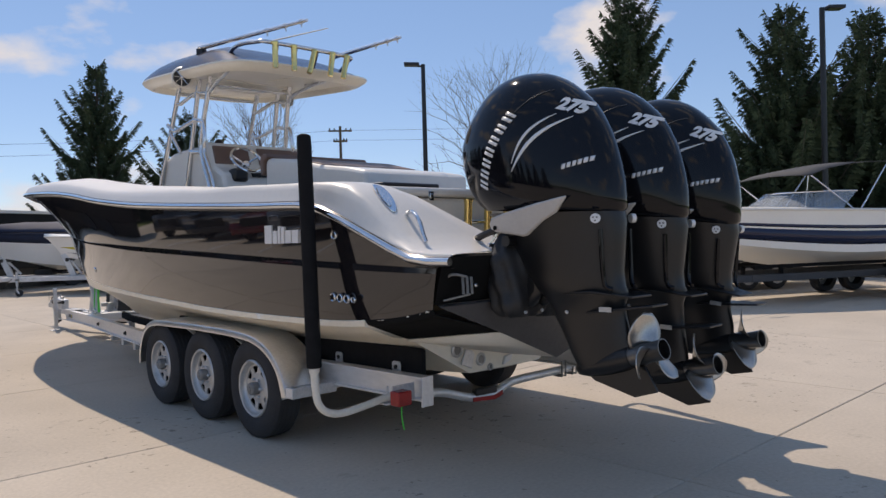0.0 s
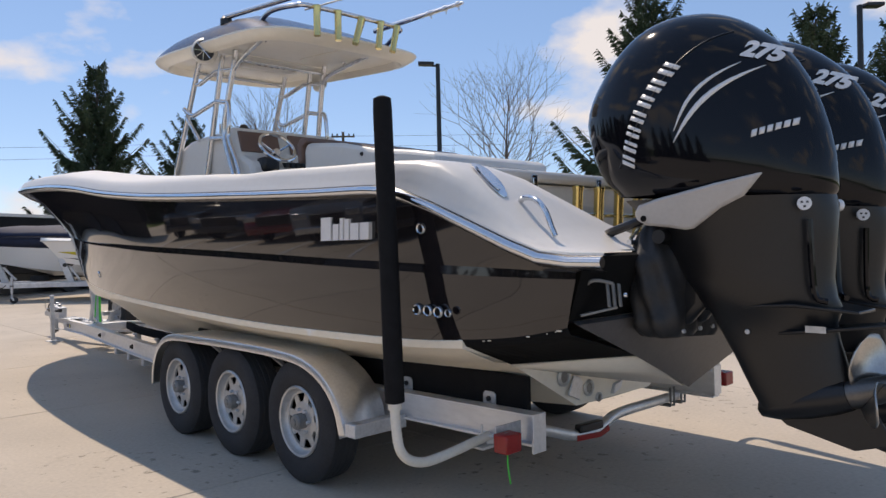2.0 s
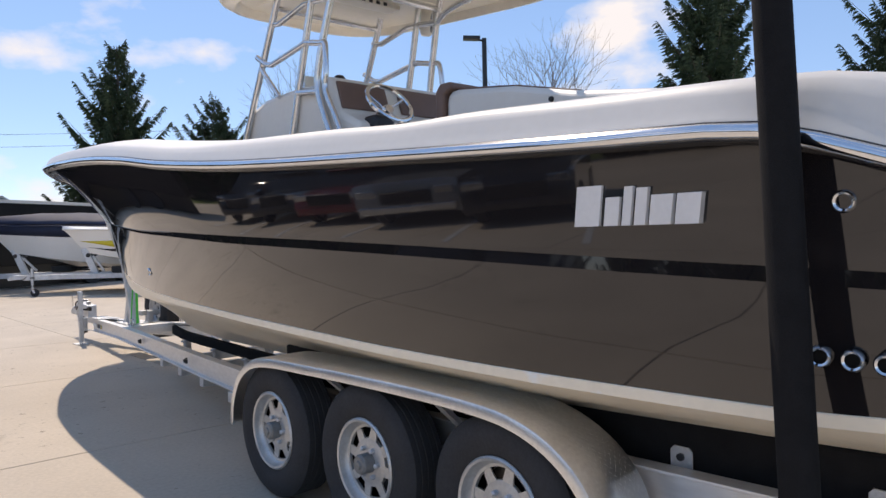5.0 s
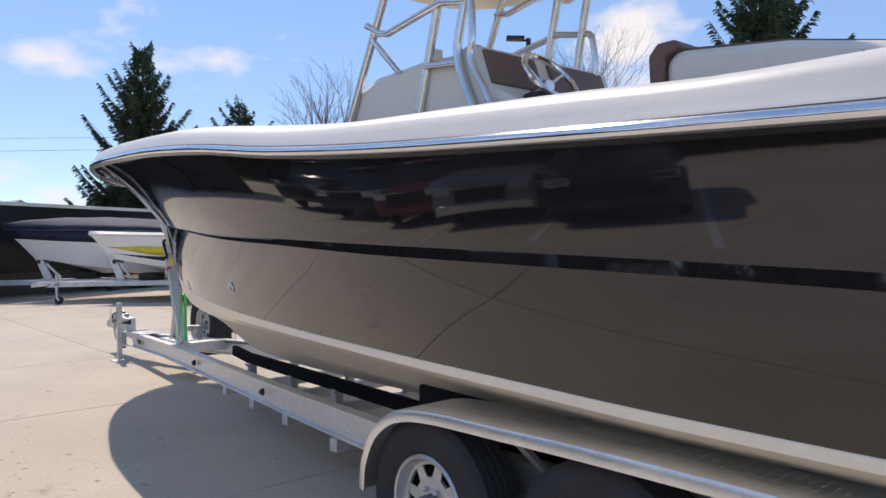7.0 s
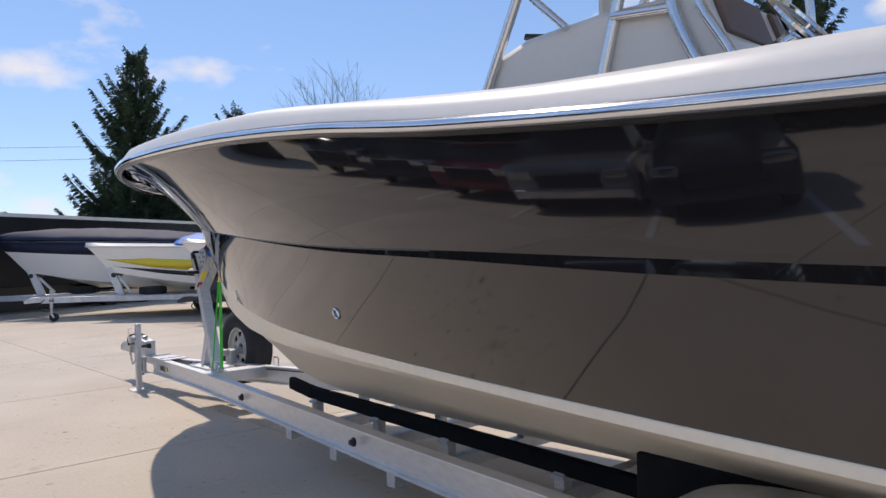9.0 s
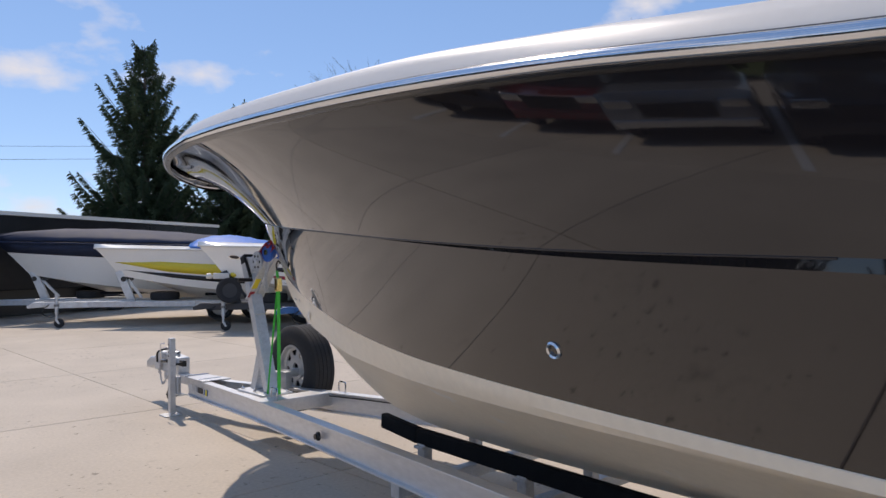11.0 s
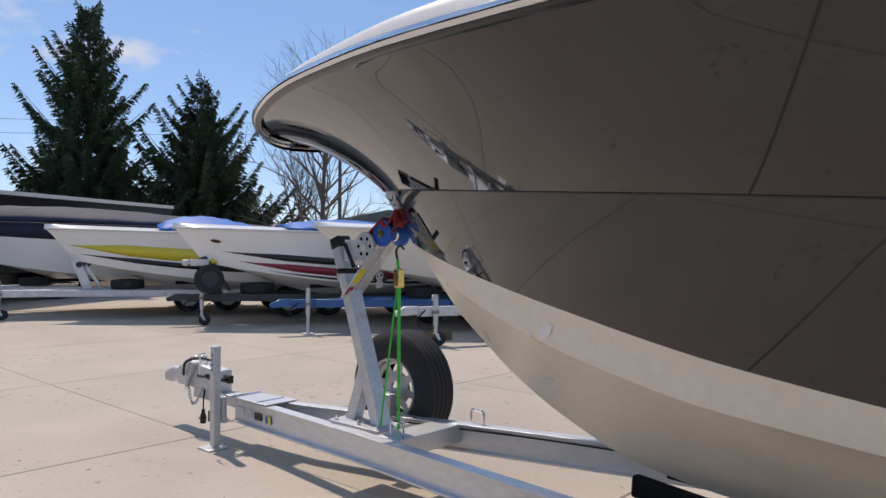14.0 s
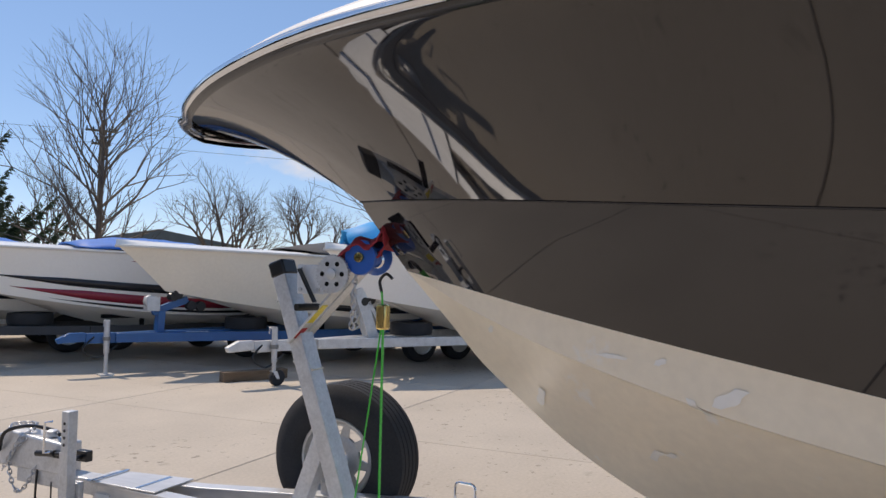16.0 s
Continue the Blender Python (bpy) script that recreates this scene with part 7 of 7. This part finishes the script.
def bare_tree(seed, h, place, label, kind_scale=1.0, splits=6, lower=0.24, wide=1.0, leader=0.0):
    rng = random.Random(seed)
    t = thing("bare_tree", (0, 0, 0), label, "tree", "leafless trees behind the yard")
    trunk, twigs = Kit(), Kit()

    def grow(p, d, length, r, level):
        pts, q = [p], p
        for k in range(3):
            d = (d + Vector((rng.uniform(-0.14, 0.14), rng.uniform(-0.14, 0.14), rng.uniform(-0.02, 0.10)))).normalized()
            q = q + d * length / 3
            pts.append(q)
        (trunk if level < 3 else twigs).tube(pts, [r, r * 0.86, r * 0.72, r * 0.58], 6 if level < 2 else (4 if level < 4 else 3))
        if level >= splits:
            return
        n = rng.choice((3, 3, 4)) if level < 4 else rng.choice((2, 3, 3))
        for i in range(n):
            a = 2 * math.pi * (i + rng.random() * 0.7) / n
            tilt = rng.uniform(0.28, 0.68) * wide * (0.3 if i == 0 and level < 3 else 1.0)
            o = d.orthogonal().normalized()
            o2 = d.cross(o)
            nd = (d * math.cos(tilt) + (o * math.cos(a) + o2 * math.sin(a)) * math.sin(tilt) + Vector((0, 0, 0.10))).normalized()
            grow(pts[-1] if i < 2 else pts[2], nd, length * rng.uniform(0.62, 0.86), r * rng.uniform(0.48, 0.62), level + 1)

    if leader:
        # one trunk to the top, with rising limbs that fill an oval crown of half width leader
        stem = [Vector((0.02 * h * math.sin(5.0 * i / 14 + seed) * i / 14, 0.02 * h * math.sin(4.0 * i / 14) * i / 14, h * 0.93 * i / 14)) for i in range(15)]
        trunk.tube(stem, [0.020 * h * kind_scale * (1 - 0.9 * i / 14) + 0.004 for i in range(15)], 8)
        for i in range(30):
            f = 0.13 + 0.80 * i / 29
            j = min(13, int(f * 14))
            p = stem[j].lerp(stem[j + 1], f * 14 - j)
            out = leader * math.sin(math.pi * min(0.97, 0.16 + 0.84 * f)) ** 0.6 * rng.uniform(0.75, 1.1)
            rise = 0.50 + 0.55 * f + rng.uniform(-0.12, 0.12)
            a = 2.4 * i + rng.uniform(-0.4, 0.4)
            d = Vector((math.cos(a) * math.cos(rise), math.sin(a) * math.cos(rise), math.sin(rise)))
            grow(p, d, out / math.cos(rise) * 0.40, 0.0100 * h * kind_scale * (1.25 - f), 3)
    else:
        grow(Vector((0, 0, 0)), Vector((0, 0, 1)), h * lower, 0.022 * h * kind_scale, 0)
    k = h / max(p[2] for p in twigs.v)
    trunk.v, twigs.v = [(p[0] * k, p[1] * k, p[2] * k) for p in trunk.v], [(p[0] * k, p[1] * k, p[2] * k) for p in twigs.v]
    part("trunk", trunk, M_BARK, t)
    tagged(part("twig_mass", twigs, M_BARK, t), kind="stuff")
    t.matrix_basis = pose(*place)
    return t


bare_tree(5, 8.2, (10.8, 21.5, -0.03), "tall leafless spreading tree with fine twigs", 0.80, 6, wide=1.0, leader=3.1)
bare_tree(8, 9.4, (18.5, 15.9, -0.03, 0, 0, 40), "leafless spreading tree behind the lamp post", 0.62, 6, wide=1.05, leader=3.6)
bare_tree(14, 5.3, (16.2, 22.0, -0.03), "small leafless bushy tree", 0.6, 6, 0.12, 1.25)
bare_tree(21, 5.0, (19.4, 21.0, -0.03), "small leafless bushy tree", 0.6, 6, 0.12, 1.25)
bare_tree(33, 5.0, (-1.0, 52.0, -0.03), "distant leafless tree beyond the yard", 0.8, 4)
bare_tree(41, 7.0, (21.0, 37.0, -0.03), "distant leafless tree beyond the yard", 0.6, 6, 0.2)


# ---- distant houses ----
def house(x, y, w, d, h, roof, turn, label, wall, gable=None, tiles=M_ROOF):
    b = thing("house", (0, 0, 0), label, "house", "distant houses")
    part("wall", Kit().box((-w / 2, -d / 2, 0), (w / 2, d / 2, h)), wall, b)
    k = Kit().prism([(-w / 2 - 0.4, -d / 2 - 0.4, h), (-w / 2 - 0.4, d / 2 + 0.4, h), (-w / 2 - 0.4, 0, h + roof)], (w + 0.8, 0, 0))
    part("roof", k, tiles, b)
    for i in range(int(w / 3)):
        wx = -w / 2 + 1.5 + 3 * i
        win = part("window", Kit().box((wx - 0.55, -d / 2 - 0.04, h * 0.35), (wx + 0.55, -d / 2 + 0.02, h * 0.75)), M_WHITEMATT, b)
        part("pane", Kit().box((wx - 0.47, -d / 2 - 0.055, h * 0.38), (wx + 0.47, -d / 2 - 0.041, h * 0.72)), M_GLASS, win)
    if gable is not None:
        g = part("gable", Kit().prism([(gable - 2, -d / 2 - 1.2, 0), (gable + 2, -d / 2 - 1.2, 0), (gable + 2, -d / 2 - 1.2, h + 0.5), (gable, -d / 2 - 1.2, h + roof + 0.2), (gable - 2, -d / 2 - 1.2, h + 0.5)], (0, d / 2 + 1.2, 0)), wall, b, "pale gable front", smooth=0)
        part("gable_roof", Kit().prism([(gable - 2.4, -d / 2 - 1.5, h + 0.2), (gable, -d / 2 - 1.5, h + roof + 0.35), (gable + 2.4, -d / 2 - 1.5, h + 0.2), (gable + 2.4, -d / 2 - 1.5, h + 0.35), (gable, -d / 2 - 1.5, h + roof + 0.55), (gable - 2.4, -d / 2 - 1.5, h + 0.35)], (0, d / 2 + 1.5, 0)), tiles, g, smooth=0)
        part("round_window", Kit().lathe([(0.45, 0), (0.45, 0.06), (0, 0.06)], (gable, -d / 2 - 1.2, h + 0.7), (0, -1, 0), 20), M_WHITEMATT, g)
    b.matrix_basis = pose(x, y, -0.03, 0, 0, turn)


house(6.6, 72.0, 16, 9, 3.7, 1.25, 10, "grey-sided house with a gable front and pale pitched roof", M_SIDING, gable=2.6, tiles=M_PALEROOF)
house(-6.0, 76.0, 12, 9, 4.2, 1.9, -5, "brick house with a dark pitched roof", M_BRICK)
house(41.0, 48.5, 22, 9, 3.2, 0.9, 40, "low grey house with a dark shingle roof", M_SIDING)
house(29.0, 60.0, 14, 9, 3.1, 1.6, 30, "low house with a dark shingle roof", M_BRICK)


# ---- parked vehicles on the other side of the yard ----
def vehicle(m, paint, label, prof, roofprof, width=1.85, wheels=(0.95, 3.75), wr=0.36, bed=False):
    """Nose at the local origin, running back along -y."""
    v = thing("parked_vehicle", (0, 0, 0), label, "vehicle", "parked vehicles")
    w = width / 2
    rows = []
    for f in (-1.0, -0.97, -0.85, -0.4, 0.4, 0.85, 0.97, 1.0):
        k = 0.06 * max(0.0, abs(f) - 0.8) / 0.2
        rows.append([(w * f, y - (k if i < 3 else -k), max(0.28, z - k)) for i, (y, z) in enumerate(prof)])
    k = Kit().grid(rows)
    k.add(rows[0], [tuple(range(len(prof)))]).add(rows[-1], [tuple(range(len(prof)))])
    part("body", k, paint, v, smooth=35)
    rows = [[(w * f * (0.96 - 0.18 * max(0.0, (z - roofprof[0][1]) / 0.6)), y, z) for y, z in roofprof] for f in (-1.0, -0.9, 0.0, 0.9, 1.0)]
    k = Kit().grid(rows)
    k.add(rows[0], [tuple(range(len(roofprof)))]).add(rows[-1], [tuple(range(len(roofprof)))])
    part("cabin_glass", k, M_GLASS, v, smooth=35)
    top = [p for p in roofprof if p[1] > max(q[1] for q in roofprof) - 0.1]
    part("roof", Kit().box((-w * 0.77, top[-1][0] - 0.1, top[0][1] - 0.02), (w * 0.77, top[0][0] + 0.1, top[0][1] + 0.03)), paint, v, bevel=0.03)
    for yb in wheels:
        for s in (-1, 1):
            c = (s * (w - 0.1), -yb, wr)
            wh = part("wheel", Kit().lathe([(a, b * s) for a, b in ((0.2, 0.1), (wr - 0.06, 0.12), (wr, 0.07), (wr, -0.1), (0.2, -0.1))], c, (1, 0, 0), 28, cap=False), M_RUBBER, v)
            part("rim", Kit().lathe([(a, b * s) for a, b in ((0.22, 0.1), (0.2, 0.11), (0.06, 0.08), (0, 0.09))], c, (1, 0, 0), 20), M_RIM, wh)
    for s in (-1, 1):
        part("headlight", Kit().box((s * (w - 0.25) - 0.18, -0.05, prof[1][1] + 0.10), (s * (w - 0.25) + 0.18, 0.02, prof[1][1] + 0.26)), M_STEEL, v, bevel=0.02)
    part("grille", Kit().box((-0.5, -0.03, 0.55), (0.5, 0.025, 0.85)), M_BLACKMATT, v, bevel=0.02)
    part("bumper", Kit().box((-w * 0.95, -0.05, 0.35), (w * 0.95, 0.06, 0.52)), M_STEEL if bed else paint, v, bevel=0.03)
    v.matrix_basis = m
    return v


TRUCK = [(0.0, 0.35), (0.02, 0.65), (-0.05, 1.08), (-1.45, 1.16), (-5.7, 1.14), (-5.75, 0.5), (-5.6, 0.35)]
TRUCKCAB = [(-1.45, 1.14), (-2.05, 1.78), (-2.5, 1.86), (-3.6, 1.84), (-3.85, 1.14)]
CAR = [(0.0, 0.32), (0.02, 0.60), (-0.12, 0.82), (-1.25, 0.98), (-4.3, 1.02), (-4.55, 0.75), (-4.5, 0.32)]
CARTOP = [(-1.1, 0.96), (-1.85, 1.42), (-2.3, 1.48), (-3.2, 1.46), (-3.95, 1.0)]
SUV = [(0.0, 0.34), (0.02, 0.70), (-0.08, 1.02), (-1.2, 1.12), (-4.6, 1.14), (-4.7, 0.7), (-4.6, 0.34)]
SUVTOP = [(-1.15, 1.1), (-1.85, 1.70), (-2.3, 1.78), (-4.1, 1.74), (-4.6, 1.12)]
vehicle(pose(-7.8, 4.9, 0, 0, 0, -118), M_DARKCAR, "black sport utility vehicle facing the boat", SUV, SUVTOP, 1.9, (0.9, 3.75), 0.37)
vehicle(pose(-7.6, 7.3, 0, 0, 0, -118), M_SILVERCAR, "silver pickup truck facing the boat", TRUCK, TRUCKCAB, 1.98, (1.0, 4.5), 0.39, True)
vehicle(pose(-7.7, 9.7, 0, 0, 0, -118), M_REDCAR, "dark red sedan facing the boat", CAR, CARTOP, 1.82, (0.85, 3.6), 0.33)
vehicle(pose(-7.7, 12.3, 0, 0, 0, -118), M_DARKCAR, "black sedan facing the boat", CAR, CARTOP, 1.82, (0.85, 3.6), 0.33)
vehicle(pose(-7.7, 15.0, 0, 0, 0, -118), M_DARKCAR, "black sport utility vehicle facing the boat", SUV, SUVTOP, 1.9, (0.9, 3.75), 0.37)
for i in range(6):
    lone("parking_line", Kit().prism([(-13.0, 6.3 + 2.5 * i, 0.004), (-6.4, 2.8 + 2.5 * i, 0.004), (-6.4, 2.93 + 2.5 * i, 0.004), (-13.0, 6.43 + 2.5 * i, 0.004)], (0, 0, 0.004)), M_DECAL, "white painted parking line on concrete", "marking", "parking lines", smooth=0)

# ---- concrete slabs of the yard ----
SX, SY, GAP = 3.05, 3.0, 0.008
slab = Kit()
x0, y0, x1, y1, b = GAP / 2, GAP / 2, SX - GAP / 2, SY - GAP / 2, 0.006
ring0 = [(x0, y0, -0.15), (x1, y0, -0.15), (x1, y1, -0.15), (x0, y1, -0.15)]
ring1 = [(x0, y0, -b), (x1, y0, -b), (x1, y1, -b), (x0, y1, -b)]
ring2 = [(x0 + b, y0 + b, 0), (x1 - b, y0 + b, 0), (x1 - b, y1 - b, 0), (x0 + b, y1 - b, 0)]
slab.grid([ring0, ring1, ring2], closed=True).add(ring2, [(0, 1, 2, 3)])
slab_mesh = slab.mesh("slab", 0)
slab_mesh.materials.append(M_CONCRETE)
for i in range(-7, 11):
    for j in range(-6, 10):
        ob = new("slab", slab_mesh)
        ob.parent = pavement
        ob.matrix_basis = Matrix.Translation((-0.05 + SX * i, -2.7 + SY * j, 0))
